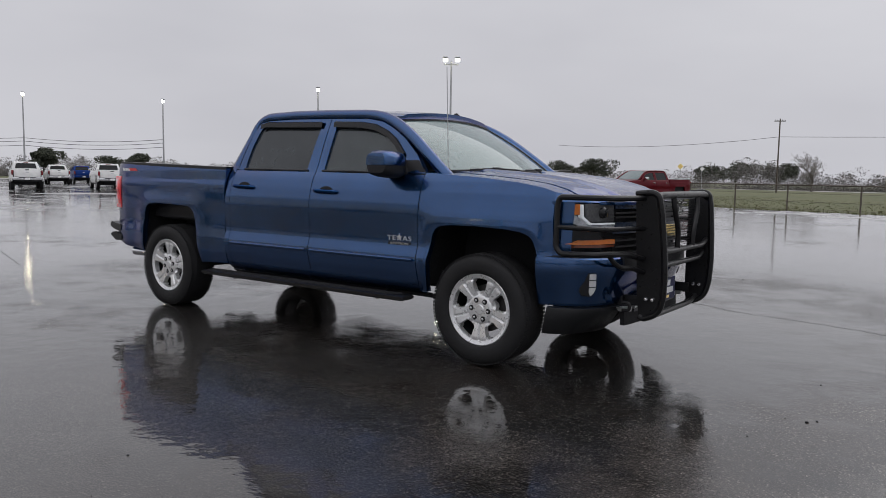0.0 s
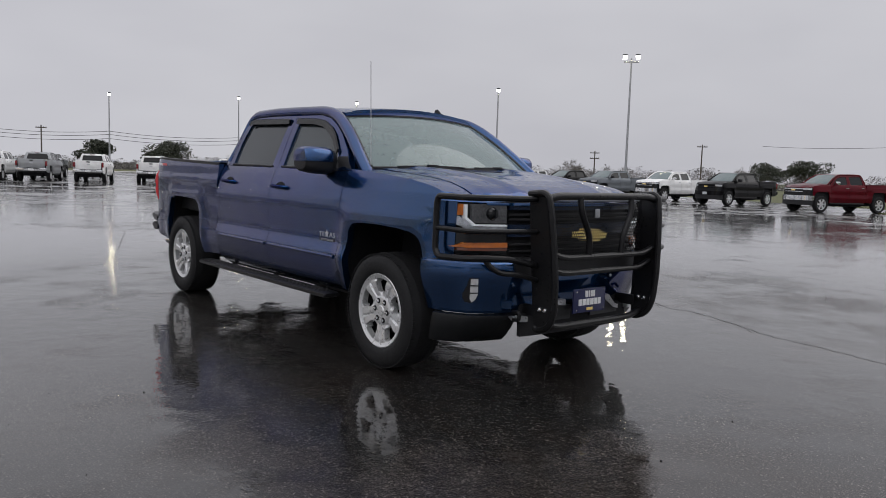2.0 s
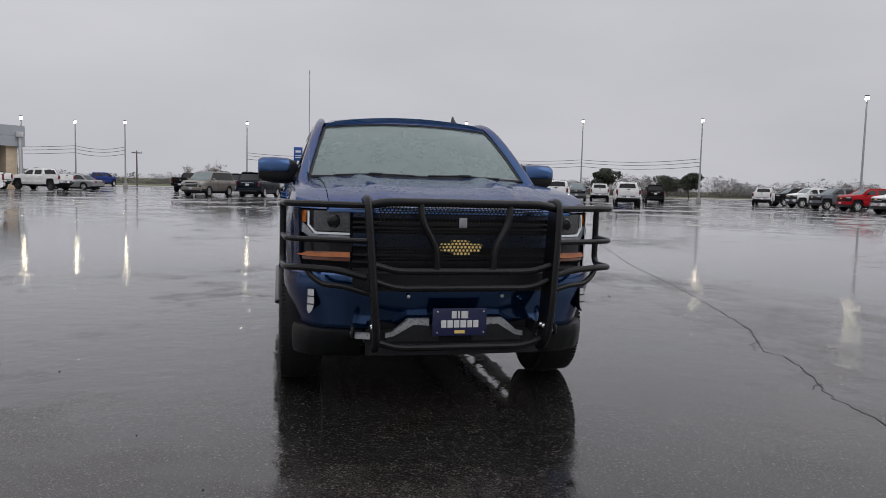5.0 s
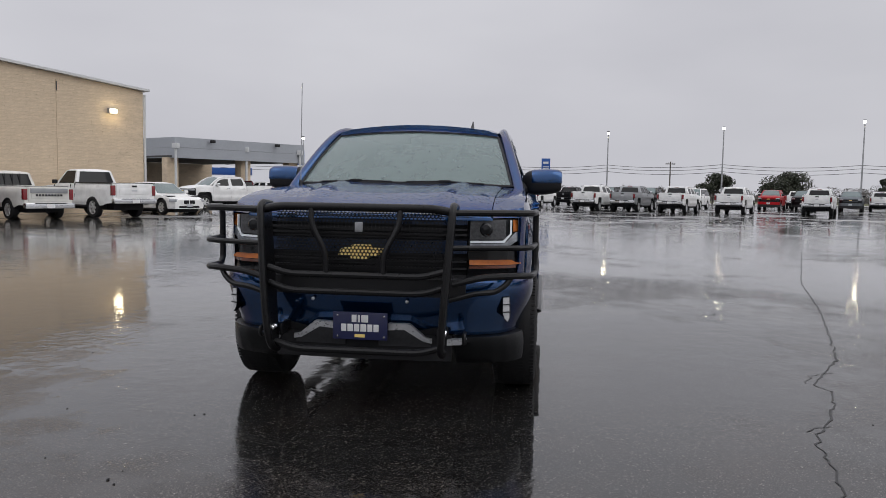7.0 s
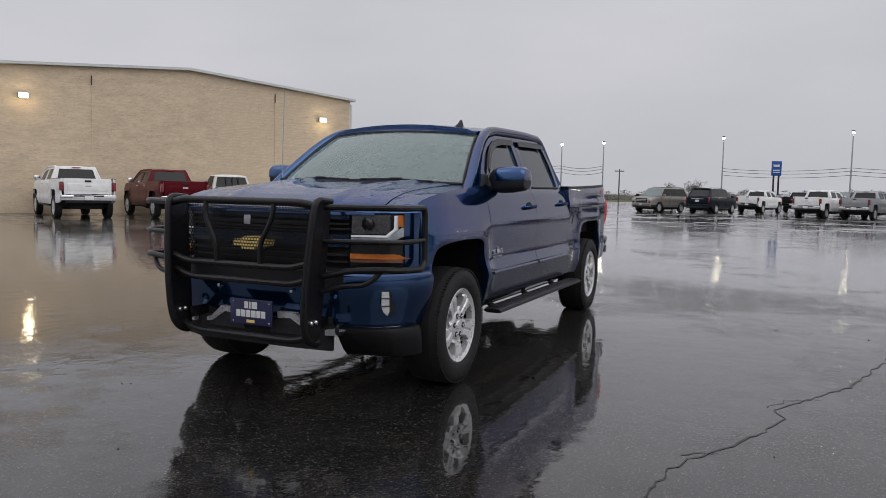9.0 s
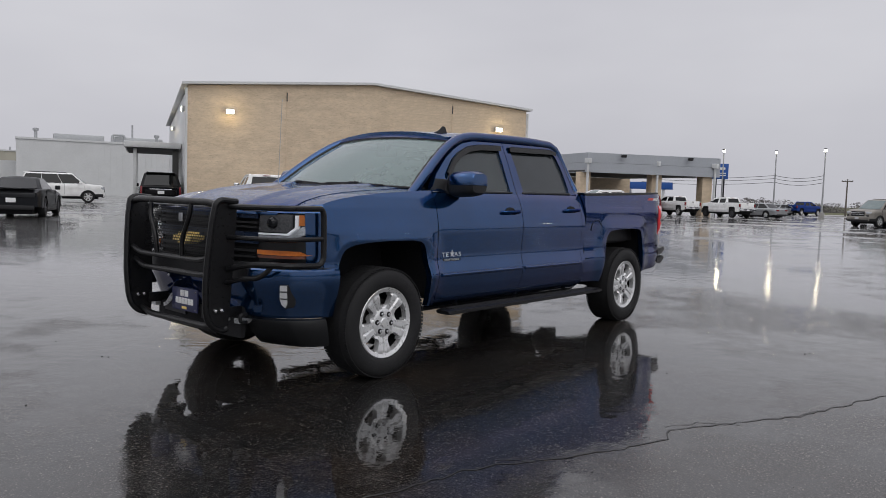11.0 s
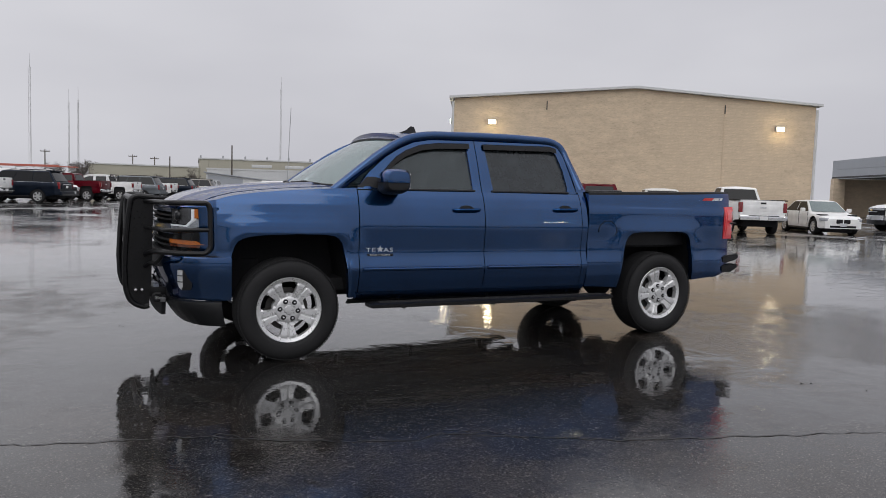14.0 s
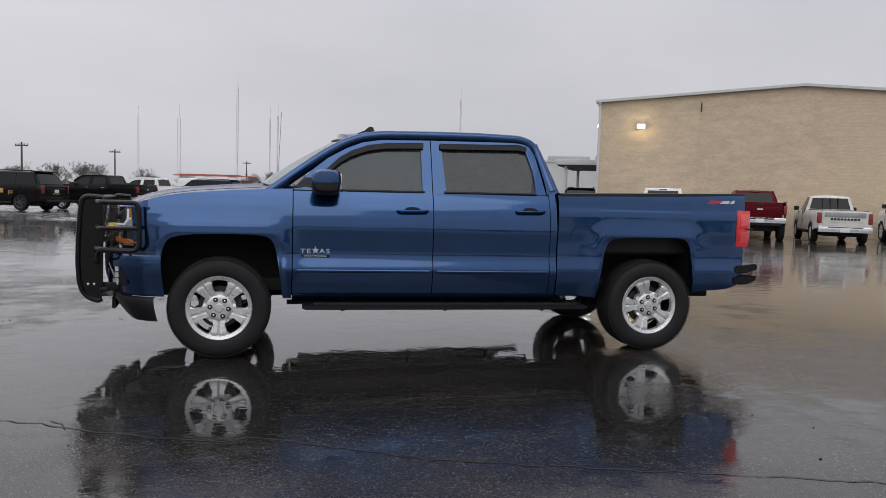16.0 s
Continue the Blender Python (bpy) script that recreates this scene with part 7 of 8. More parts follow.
            part("bumper_step", boxed((tail - 0.06, 0, zt - 0.60), (0.20, W * 1.2, 0.03), 0.01), dark, th)
            part("rear_plate", boxed((tail - 0.165, 0, zt - 0.69), (0.012, 0.3, 0.15), 0.004), M["paper_white"], th)
            for side in (1, -1):
                part("tail_lamp", boxed((tail + 0.05, side * W * 0.865, zt - 0.27), (0.16, 0.15, 0.40), 0.03), M["red_dark"], th)
            part("axle", tube(bmesh.new(), [(wheels[1], -W + 0.2, tyre), (wheels[1], W - 0.2, tyre)], 0.07, 8), M["void"], th)
        else:
            part("tail_panel", boxed((tail - 0.0, 0, 0.98), (0.05, W * 1.4, 0.22), 0.02), M[paint], th)
            part("rear_bumper", boxed((tail - 0.02, 0, 0.60), (0.18, W * 1.80, 0.24), 0.05), M[paint], th)
            part("rear_plate", boxed((tail - 0.032, 0, 0.98), (0.012, 0.3, 0.15), 0.004), M["paper_white"], th)
            for side in (1, -1):
                part("tail_lamp", boxed((tail + 0.06, side * W * 0.875, 1.06), (0.16, 0.10, 0.40), 0.03), M["red_dark"], th)
            if kind == "suv":
                part("rear_trim", boxed((tail - 0.06, 0, 0.50), (0.16, W * 1.6, 0.12), 0.03), dark, th)
                part("tail_strip", boxed((tail - 0.03, 0, 1.13), (0.02, W * 1.0, 0.04), 0.006), bright, th)
                part("rear_spoiler", boxed((rx + 0.02, 0, zr + 0.0), (0.34, wr * 1.8, 0.05), 0.02), M[paint], th)
                for side in (1, -1):
                    part("arch_trim", boxed((nose - 0.30, side * W * 0.93, 0.50), (0.5, 0.10, 0.20), 0.04, Matrix.Rotation(-side * 0.18, 4, "Z")), dark, th)
                    part("window_line", tube(bmesh.new(), [(a0 - 0.10, side * (wb + 0.004), zb + 0.012), (b0 + 0.06, side * (wb + 0.004), zb + 0.012)], 0.012, 6), bright, th)
                for side in (1, -1):
                    part("roof_rack", tube(bmesh.new(), [(0.2, side * 0.6, zr + 0.0), (0.1, side * 0.6, zr + 0.06), (-2.0, side * 0.6, zr + 0.06), (-2.1, side * 0.6, zr + 0.0)], 0.018, 6), dark, th)
    for side in (1, -1):
        part("sill", boxed(((wheels[0] + wheels[1]) / 2, side * (W - 0.08), sill - 0.03), (s["wb"] - 2 * tyre - 0.2, 0.12, 0.08), 0.02), dark, th)
        for k in ((0.25,) if n == 1 else (0.28, 0.72)):
            hxp = b0 + (a0 - b0) * k
            part("door_handle", boxed((hxp, side * (W * 0.985), zb - 0.14), (0.2, 0.035, 0.035), 0.01), M["chrome"] if chrome and kind == "crew_pickup" else M[paint], th)
            bm = bmesh.new()
            box(bm, (hxp - 0.14, side * (W * 0.985), (zb + sill) / 2 + 0.05), (0.008, 0.03, (zb - sill) * 0.86))
            part("door_gap", bm, M["void"], th)
        if n >= 1:
            part("door_gap", boxed((a0 - 0.02, side * (W * 0.982), (zb + sill) / 2 + 0.05), (0.008, 0.03, (zb - sill) * 0.80)), M["void"], th)
    if s["bed"]:
        for side in (1, -1):
            part("bed_gap", boxed((s["bed"][0] + 0.02, side * (W * 0.955), (zb + sill) / 2 + 0.06), (0.022, 0.06, (zb - sill) * 0.9)), M["void"], th)
    part("underbody", boxed(((nose + tail) / 2, 0, sill - 0.03), (s["L"] - 0.7, W * 1.3, 0.30), 0.04), M["void"], th)
    return th


def build_crew(paint, chrome=True, rims="alloy", lift=1.03):
    """A parked crew cab pickup: the same body surfaces as the blue truck, more coarsely, with its own nose and tail."""
    th = empty("car", "", "")
    body, dark = M[paint], M["trim"]
    bright = M["chrome"] if chrome else M[paint]
    for side in (1, -1):
        xs = spread(1.266, 2.345, 12, [x for x, _ in ARCH_F] + [1.331, 1.333, 2.22])
        bm = column_panel(xs, fender_low, lambda x: lerp_table(x, CREST), DOOR, side, 11)
        sheet(bm, [[(x, side * (half(x, lerp_table(x, CREST), DOOR) * (1 - t) + 0.742 * t), lerp_table(x, CREST) * (1 - t) + max(hood_height(x, 0.735) - 0.004, lerp_table(x, CREST)) * t) for t in (0, 0.3, 1)] for x in spread(1.266, 2.345, 8)])
        part("fender", nose_corner(bm, side, 4, 4), body, th)
        for nm, x0, x1, up, win, gm in (("front_door", 0.139, 1.258, UP_F, WIN_F, "car_glass"), ("rear_door", -0.862, 0.132, UP_R, WIN_R, "car_glass")):
            d = part(nm, join(column_panel(spread(x0, x1, 8), lambda x: 0.475, belt, DOOR, side, 11), frame_panel(up, win, side)), body, th)
            part("door_glass", glass_panel(win, side, 0.012), M[gm], d)
            hx = 0.31 if x1 > 1 else -0.69
            part("door_handle", boxed((hx, side * (half(hx, 1.18, DOOR) + 0.022), 1.185), (0.2, 0.03, 0.03), 0.01), bright, d)
        part("sill", boxed((0.2, side * 0.90, 0.44), (2.1, 0.10, 0.07), 0.02), dark, th)
        rail = [(1.40, 0.845, 1.340), (1.02, 0.748, 1.622), (0.72, 0.688, 1.772), (0.55, 0.676, 1.800), (-0.30, 0.668, 1.820), (-0.66, 0.670, 1.812), (-0.78, 0.684, 1.74), (-0.86, 0.76, 1.53), (-0.915, 0.835, 1.36)]
        part("roof_rail", tube(bmesh.new(), [(x, side * y, z) for x, y, z in rail], 0.046, 8), body, th)
        part("cab_corner", column_panel(spread(-0.93, -0.866, 2), lambda x: 0.49, lambda x: 1.356, DOOR, side, 10), body, th)
        bs = part("bed_side", column_panel(spread(-2.715, -0.945, 16, [x for x, _ in ARCH_R] + [-2.208, -1.298]), bed_low, bed_high, BED, side, 12), body, th)
        part("bed_rail_cap", boxed((-1.83, side * 0.89, 1.378), (1.76, 0.09, 0.03), 0.008, Matrix.Rotation(0.026, 4, "Y")), dark, bs)
        for cx in (1.79, -1.75):
            part("wheel_well", boxed((cx, side * 0.66, 0.74), (0.99, 0.40, 0.66), 0.02), M["void"], th)
        part("door_mirror", boxed((1.0, side * 1.03, 1.41), (0.15, 0.25, 0.17), 0.045), dark if not chrome else M["chrome"], th)
        part("tail_lamp", boxed((-2.69, side * 0.876, 1.13), (0.17, 0.125, 0.31), 0.03), M["red_dark"], th)
        part("headlamp", front_sheet(side * 0.60, side * 0.90, 1.05, 1.15, 6, 2), M["lamp_clear"], th)
        part("lamp_surround", front_sheet(side * 0.60, side * 0.915, 0.80, 1.17, 6, 2, push=-0.03), M["lamp_black"], th)
        for wx, wz in ((AX_F, 0.40), (AX_R, 0.40)):
            wv = empty("wheel", "", "")
            wv.parent = th
            wv.matrix_local = Matrix.Translation((wx, side * 0.86, wz / lift)) @ Matrix.Rotation(0 if side > 0 else math.pi, 4, "Z")
            key = (0.40, rims)
            if key not in PARKED:
                PARKED[key] = simple_wheel(0.40, rims, wv)
            else:
                for o in PARKED[key]:
                    shared(o.name.split(".")[0], o, wv, Matrix())
    bm = bmesh.new()
    sheet(bm, [[(hood_point(u, abs(v) * 0.735)[0], v * 0.735, hood_point(u, abs(v) * 0.735)[1]) for v in np.linspace(-1, 1, 17)] for u in np.linspace(0, 1, 10)])
    part("hood", thicken(bm, (0, 0, -0.05)), body, th)
    bm = bmesh.new()
    sheet(bm, [[(x, 0.662 * v, lerp_table(x, [(0.82, 1.768), (0.70, 1.790), (0.5, 1.812), (0.1, 1.832), (-0.3, 1.838), (-0.62, 1.832), (-0.72, 1.815), (-0.78, 1.785)]) + 0.022 * (1 - v * v)) for v in np.linspace(-1, 1, 9)] for x in (0.82, 0.70, 0.5, 0.1, -0.3, -0.62, -0.72, -0.78)])
    part("roof", bm, body, th)
    bm = bmesh.new()
    sheet(bm, [[windscreen_point(s, t) for s in np.linspace(-1, 1, 9)] for t in (0, 0.33, 0.66, 1)])
    part("windscreen", bm, M["car_glass_light"], th)
    part("nose_lip", nose_shelf(8), body, th)
    part("cowl", boxed((1.40, 0, 1.325), (0.25, 1.5, 0.04), 0.01), dark, th)
    bm = bmesh.new()
    back = lambda z: -0.985 + 0.19 * ((z - 1.30) / 0.5) if z > 1.3 else -0.95
    sheet(bm, [[(back(z), v * (0.84 - 0.36 * max(0, z - 1.35)), z) for v in np.linspace(-1, 1, 5)] for z in (0.55, 1.3, 1.4, 1.6, 1.82)])
    cb = part("cab_back", bm, body, th)
    bm = bmesh.new()
    prism(bm, [(-0.66, 1.40), (0.66, 1.40), (0.58, 1.745), (-0.58, 1.745)], lambda y, z: (back(z) - 0.012, y, z), lambda y, z: (back(z) - 0.004, y, z))
    part("rear_window", bm, M["car_glass"], cb)
    part("brake_lamp", boxed((-0.835, 0, 1.80), (0.03, 0.3, 0.03), 0.005), M["red_dark"], cb)
    part("bed_liner", boxed((-1.83, 0, 1.10), (1.74, 1.68, 0.30), 0.01), M["void"], th)
    tg = part("tailgate", boxed((-2.705, 0, 1.13), (0.06, 1.58, 0.54), 0.02), body, th)
    part("tailgate_panel", boxed((-2.737, 0, 1.10), (0.02, 1.36, 0.25), 0.012), body, tg)
    part("tailgate_handle", boxed((-2.742, 0, 1.31), (0.02, 0.22, 0.07), 0.01), dark, tg)
    part("tailgate_emblem", boxed((-2.75, 0, 1.14), (0.012, 0.20, 0.05), 0.01), M["badge"], tg)
    part("rear_bumper", boxed((-2.76, 0, 0.74), (0.20, 1.84, 0.20), 0.045), bright, th)
    part("bumper_step", boxed((-2.80, 0, 0.80), (0.16, 1.0, 0.05), 0.01), dark, th)
    part("hitch_panel", boxed((-2.72, 0, 0.60), (0.16, 1.5, 0.10), 0.02), dark, th)
    part("rear_plate", boxed((-2.885, 0, 0.73), (0.012, 0.3, 0.14), 0.004), M["paper_white"], th)
    g = part("grille", front_sheet(-0.60, 0.60, 0.79, 1.165, 8, 2, push=-0.02), M["void"], th)
    for z, hgt in ((1.10, 0.05), (0.97, 0.03)):
        part("grille_bar", front_sheet(-0.60, 0.60, z - hgt / 2, z + hgt / 2, 8, 1, push=0.0), bright, g)
    part("grille_emblem", boxed((2.70, 0, 1.04), (0.03, 0.22, 0.07), 0.01), M["gold"], g)
    bp = lambda e: lerp_table(e, BPLAN)
    part("front_bumper", front_sheet(-0.965, 0.965, 0.56, 0.79, 18, 3, plan=bp), bright, th)
    part("air_dam", front_sheet(-0.95, 0.95, 0.34, 0.57, 16, 2, push=-0.02, plan=bp), dark, th)
    part("front_plate", boxed((2.765, 0, 0.66), (0.015, 0.3, 0.15), 0.004), M["badge"], th)
    part("chassis", boxed((0, 0, 0.46), (4.9, 1.1, 0.26), 0.03), M["void"], th)
    part("fuel_tank", boxed((-0.35, 0.42, 0.42), (1.3, 0.5, 0.26), 0.06), M["void"], th)
    part("gearbox", boxed((0.75, 0, 0.40), (1.5, 0.55, 0.24), 0.06), M["void"], th)
    part("exhaust", tube(bmesh.new(), [(0.9, -0.45, 0.40), (-1.4, -0.45, 0.40), (-1.9, -0.6, 0.56), (-2.6, -0.75, 0.50)], 0.06, 8), M["void"], th)
    part("axle", tube(bmesh.new(), [(AX_R, -0.75, 0.40), (AX_R, 0.75, 0.40)], 0.07, 8), M["void"], th)
    for ob in th.children:
        ob.matrix_basis = Matrix.Diagonal((1, 1, lift, 1)) @ ob.matrix_basis
    return th


def simple_wheel(tyre, rims, wv):
    """A tyre, a six-spoke rim and a dark disc for the shade behind the spokes."""
    bm = bmesh.new()
    lathe(bm, [(tyre * 0.66, -0.11), (tyre * 0.8, -0.125), (tyre * 0.94, -0.118), (tyre, -0.085), (tyre, 0.085), (tyre * 0.94, 0.118), (tyre * 0.8, 0.125), (tyre * 0.66, 0.11)], 28)
    t_ob = part("tyre", bm, M["rubber"], wv)
    bm = bmesh.new()
    rr = tyre * 0.67
    lathe(bm, [(rr, 0.11), (rr * 0.92, 0.10), (rr * 0.90, 0.03)], 28)
    for k in range(6):
        box(bm, (rr * 0.52, 0.085, 0), (rr * 0.86, 0.035, rr * 0.30), 0.008)
        bmesh.ops.rotate(bm, cent=(0, 0, 0), matrix=Matrix.Rotation(math.pi / 3, 3, "Y"), verts=bm.verts)
    lathe(bm, [(0.0, 0.11), (rr * 0.26, 0.108), (rr * 0.3, 0.09)], 14)
    r_ob = part("rim", bm, M["alloy"] if rims == "alloy" else M["alloy_dark"], wv)
    bm = bmesh.new()
    lathe(bm, [(0.0, 0.035), (rr * 0.95, 0.035)], 18)
    return t_ob, r_ob, part("hub_shadow", bm, M["void"], wv)


NAMES = {"crew_pickup": ("pickup_truck", "pickup truck"), "old_pickup": ("pickup_truck", "pickup truck"), "regular_pickup": ("pickup_truck", "pickup truck"), "suv": ("suv", "suv"), "sedan": ("sedan", "sedan"), "coupe": ("coupe", "coupe"), "cargo_van": ("cargo_van", "van")}


def park(kind, paint, x, y, heading, label, group, anchor="c", **kw):
    """Stands a vehicle at a place; anchor names the point given: c centre, ra rear axle, fl/fr front wheels, rl/rr rear wheels."""
    s = SPECS[kind]
    front = AX_F if kind == "crew_pickup" else s["nose"] - (0.98 if kind != "sedan" else 0.84)
    off = {"c": (s["nose"] - s["L"] / 2, 0), "ra": (front - s["wb"], 0), "fl": (front, s["W"]), "fr": (front, -s["W"]), "rl": (front - s["wb"], s["W"]), "rr": (front - s["wb"], -s["W"])}[anchor]
    h = radians(heading)
    px, py = x - (off[0] * math.cos(h) - off[1] * math.sin(h)), y - (off[0] * math.sin(h) + off[1] * math.cos(h))
    m = Matrix.Translation((px, py, 0)) @ Matrix.Rotation(h, 4, "Z")
    key = (kind, paint, tuple(sorted(kw.items())))
    if key in FLEET:
        ob = copy_thing(FLEET[key], m)
    else:
        ob = FLEET[key] = build_crew(paint, **kw) if kind == "crew_pickup" else build_vehicle(kind, paint, **kw)
        ob.matrix_world = m
    ob.name = NAMES[kind][0]
    return tagged(ob, label, NAMES[kind][1], group)


FLEET = {}
R1, R2, R3, R4, R5 = "trucks parked along the grass", "vehicles in the middle rows", "trucks backed out from the shop", "vehicles by the showroom canopy", "vehicles on the far side of the lot"
HG, HB, HS = -97, 157, 242
# row along the grass
park("crew_pickup", "maroon", -10.9, 34.0, -112, "dark red crew cab pickup with chrome trim at the grass edge", R1, "fl")
park("crew_pickup", "black", -17.3, 36.6, HG, "black crew cab pickup with silver rims at the grass edge", R1, "fl", chrome=False)
park("crew_pickup", "white", -22.3, 37.6, -93, "white crew cab pickup parked nose out by the grass", R1, "fl")
park("crew_pickup", "grey", -28.2, 38.8, HG, "grey crew cab pickup parked nose out by the grass", R1, "fl", chrome=False)
park("crew_pickup", "black", -35.0, 42.0, HG, "black crew cab pickup parked nose out", R1, "fl", chrome=False)
park("crew_pickup", "white", -40.7, 43.6, HG, "white crew cab pickup parked nose out in the row", R1, "fl")
park("crew_pickup", "red", -46.0, 45.0, HG, "bright red crew cab pickup parked nose out", R1, "fl", chrome=False)
park("crew_pickup", "grey", -51.5, 46.6, HG, "grey crew cab pickup in the row", R1, "fl", chrome=False)
park("crew_pickup", "white", -57.5, 48.7, HG, "white crew cab pickup in the row", R1, "fl")
park("crew_pickup", "black", -65.0, 52.3, HG, "black crew cab pickup far down the row", R1, "fl", chrome=False)
park("crew_pickup", "white", -63.8, 48.7, 140, "white crew cab pickup showing its tailgate", R1, "ra")
# middle rows
for x, y, col, lab in ((-50.0, 4.3, "white", "white crew cab pickup showing its tailgate"), (-50.0, 7.1, "silver", "silver crew cab pickup showing its tailgate"), (-49.0, 10.3, "white", "white crew cab pickup with dark rear window"), (-47.8, 14.0, "white", "white crew cab pickup showing its tailgate"), (-48.6, 20.0, "white", "white crew cab pickup showing its tailgate"), (-48.0, 25.7, "white", "white crew cab pickup showing its tailgate")):
    park("crew_pickup", col, x, y, HB, lab, R2, "ra")
park("crew_pickup", "white", -61.0, 1.0, 161, "white crew cab pickup parked tail out", R2, "rr")
park("suv", "darkblue", -54.3, -3.0, 162, "dark navy SUV parked tail out on the wet lot", R2, "ra")
park("suv", "tan", -55.6, -6.4, -25, "champagne SUV parked nose out", R2, "c", rims="alloy")
park("suv", "white", -68.0, 15.4, -23, "white SUV parked nose out", R2)
park("crew_pickup", "red", -67.5, 22.4, -23, "bright red crew cab pickup parked nose out", R2, chrome=False)
park("crew_pickup", "white", -77.0, 27.5, HB, "white pickup in a back row", R2, "ra")
park("crew_pickup", "grey", -68.5, 29.8, -23, "grey crew cab pickup parked nose out", R2, chrome=False)
park("crew_pickup", "white", -68.0, 32.2, HB, "white crew cab pickup in a back row", R2, "ra")
park("suv", "black", -67.0, 38.0, HB, "black SUV parked tail out", R2, "ra")
park("crew_pickup", "royal", -74.5, 38.2, HB, "blue crew cab pickup in a back row", R2, "ra", chrome=False)
park("crew_pickup", "black", -71.0, 26.4, -23, "black pickup in a back row", R2, chrome=False)
park("crew_pickup", "black", -62.0, 10.5, -23, "black pickup in a back row", R2, chrome=False)
park("crew_pickup", "black", -62.5, 7.0, -23, "black pickup in a back row", R2, chrome=False)
park("suv", "grey", -72.0, -4.5, 160, "grey SUV in a back row", R2)
park("crew_pickup", "black", -74.0, 4.0, 160, "black pickup in a back row", R2, chrome=False)
park("suv", "white", -80.0, 8.5, 160, "white SUV in a back row", R2)
park("crew_pickup", "black", -74.0, -9.6, 160, "black pickup behind the champagne SUV", R2, chrome=False)
# backed up to the shop
park("crew_pickup", "white", -13.3, -20.7, HS, "white crew cab pickup parked nose to the stone wall", R3, "ra")
park("crew_pickup", "maroon", -16.5, -19.2, HS, "dark red crew cab pickup parked nose to the wall", R3, "ra")
old = park("old_pickup", "cream", -18.9, -17.7, HS, "old faded white regular cab pickup with dull tailgate", R3, "ra")
big = park("regular_pickup", "white", -21.8, -16.2, HS, "white regular cab pickup with black bed rails", R3, "ra")
park("sedan", "white", -27.2, -17.3, 63, "white sedan parked nose out beside the shop", R4)
park("crew_pickup", "white", -36.2, -17.8, -36, "white crew cab pickup parked before the canopy", R4)
park("crew_pickup", "white", -67.2, -26.9, HS, "white crew cab pickup beside the canopy", R4)
park("crew_pickup", "white", -68.0, -22.0, HS, "white crew cab pickup beside the canopy", R4, rims="dark")
park("suv", "maroon", -65.5, -28.6, 205, "dark red SUV parked under the canopy's edge", R4)
park("sedan", "silver", -72.3, -20.2, 250, "silver sedan near the highway", R4)
park("sedan", "silver", -104, -27.5, 160, "silver sedan near the highway", R4)
park("crew_pickup", "royal", -107.0, -25.5, 160, "blue crew cab pickup near the highway", R4, chrome=False)
park("coupe", "charcoal", -5.5, -25.5, 239, "dark two-door coupe with wide tail lamp, tail to the lot", R5, "ra", rims="dark")
park("suv", "white", -16.3, -47.6, 155, "long white SUV with roof rack beside the shop", R5)
park("suv", "black", -14.2, -31.0, HS, "black SUV under the porch beside the shop", R5)
park("cargo_van", "white", -18.0, -81.0, 166, "white cargo van beside the sheds", R5)
# far side rows
HF = -23
patrol = park("suv", "black", 14.0, -33.0, HF, "black SUV with gold lettering parked tail out", R5, "rl", chrome=False, rims="dark")
park("crew_pickup", "black", 10.0, -36.0, HF, "black crew cab pickup parked tail out", R5, "rl")
park("crew_pickup", "white", 8.4, -41.6, HF, "white crew cab pickup parked tail out", R5, "rl", rims="dark")
park("suv", "darkblue", 5.6, -44.0, HF, "dark SUV parked tail out in the far row", R5, "rl")
van = park("cargo_van", "white", 5.0, -48.6, 157, "white work van with orange stripe and ladders on its roof", R5, "fr", chrome=False, rims="dark")
park("crew_pickup", "maroon", 2.95, -51.4, HF, "dark red crew cab pickup in the far row", R5, "rl")
racked = park("crew_pickup", "white", 0.7, -54.4, HF, "white crew cab pickup with bed rack in the far row", R5, "rl")
park("suv", "grey", -1.2, -58.5, HF, "grey SUV in the far row", R5, "rl")
park("crew_pickup", "white", -2.75, -61.8, HF, "white pickup in the far row", R5, "rl")
park("suv", "darkblue", -4.6, -65.0, HF, "dark SUV far down the row", R5, "rl")
park("suv", "tan", -7.3, -70.0, HF, "champagne SUV by the sheds", R5, "rl")
park("crew_pickup", "silver", -10.3, -74.6, HF, "silver pickup by the sheds", R5, "rl", chrome=False)
park("sedan", "darkblue", -12.9, -76.5, 160, "dark sedan by the sheds", R5)
park("crew_pickup", "white", -3.0, -66.0, HF, "white pickup far down the row", R5, "rl")

# dull tailgate panel and letter bars of the old pickup
bm = bmesh.new()
for k in range(9):
    box(bm, (-2.905, -0.44 + 0.11 * k, 0.90), (0.012, 0.075, 0.07), 0.003)
part("lettering_bar", bm, M["trim"], old)
part("tailgate_band", boxed((-2.905, 0, 1.06), (0.012, 1.35, 0.17), 0.004), M["silver"], old, "dull grey tailgate band")
part("window_bars", boxed((-0.165, 0, 1.46), (0.02, 0.03, 0.46), 0.004), M["trim"], old)
for yy in (-0.28, 0.28):
    part("window_bar", boxed((-0.165, yy, 1.46), (0.02, 0.03, 0.46), 0.004), M["trim"], old)
for side in (1, -1):
    part("bed_rail", boxed((-1.68, side * 0.93, 1.39), (2.55, 0.09, 0.05), 0.015), M["trim"], big, "black bed rail cap")
    part("stripe", boxed((-0.4, side * 0.975, 0.92), (3.6, 0.04, 0.14), 0.01), M["orange"], van, "orange side stripe")

# stripe band over the van's nose, roof rack bars
part("stripe", boxed((2.30, 0, 0.86), (0.5, 1.72, 0.10), 0.02), M["orange"], van, "orange band across the nose")
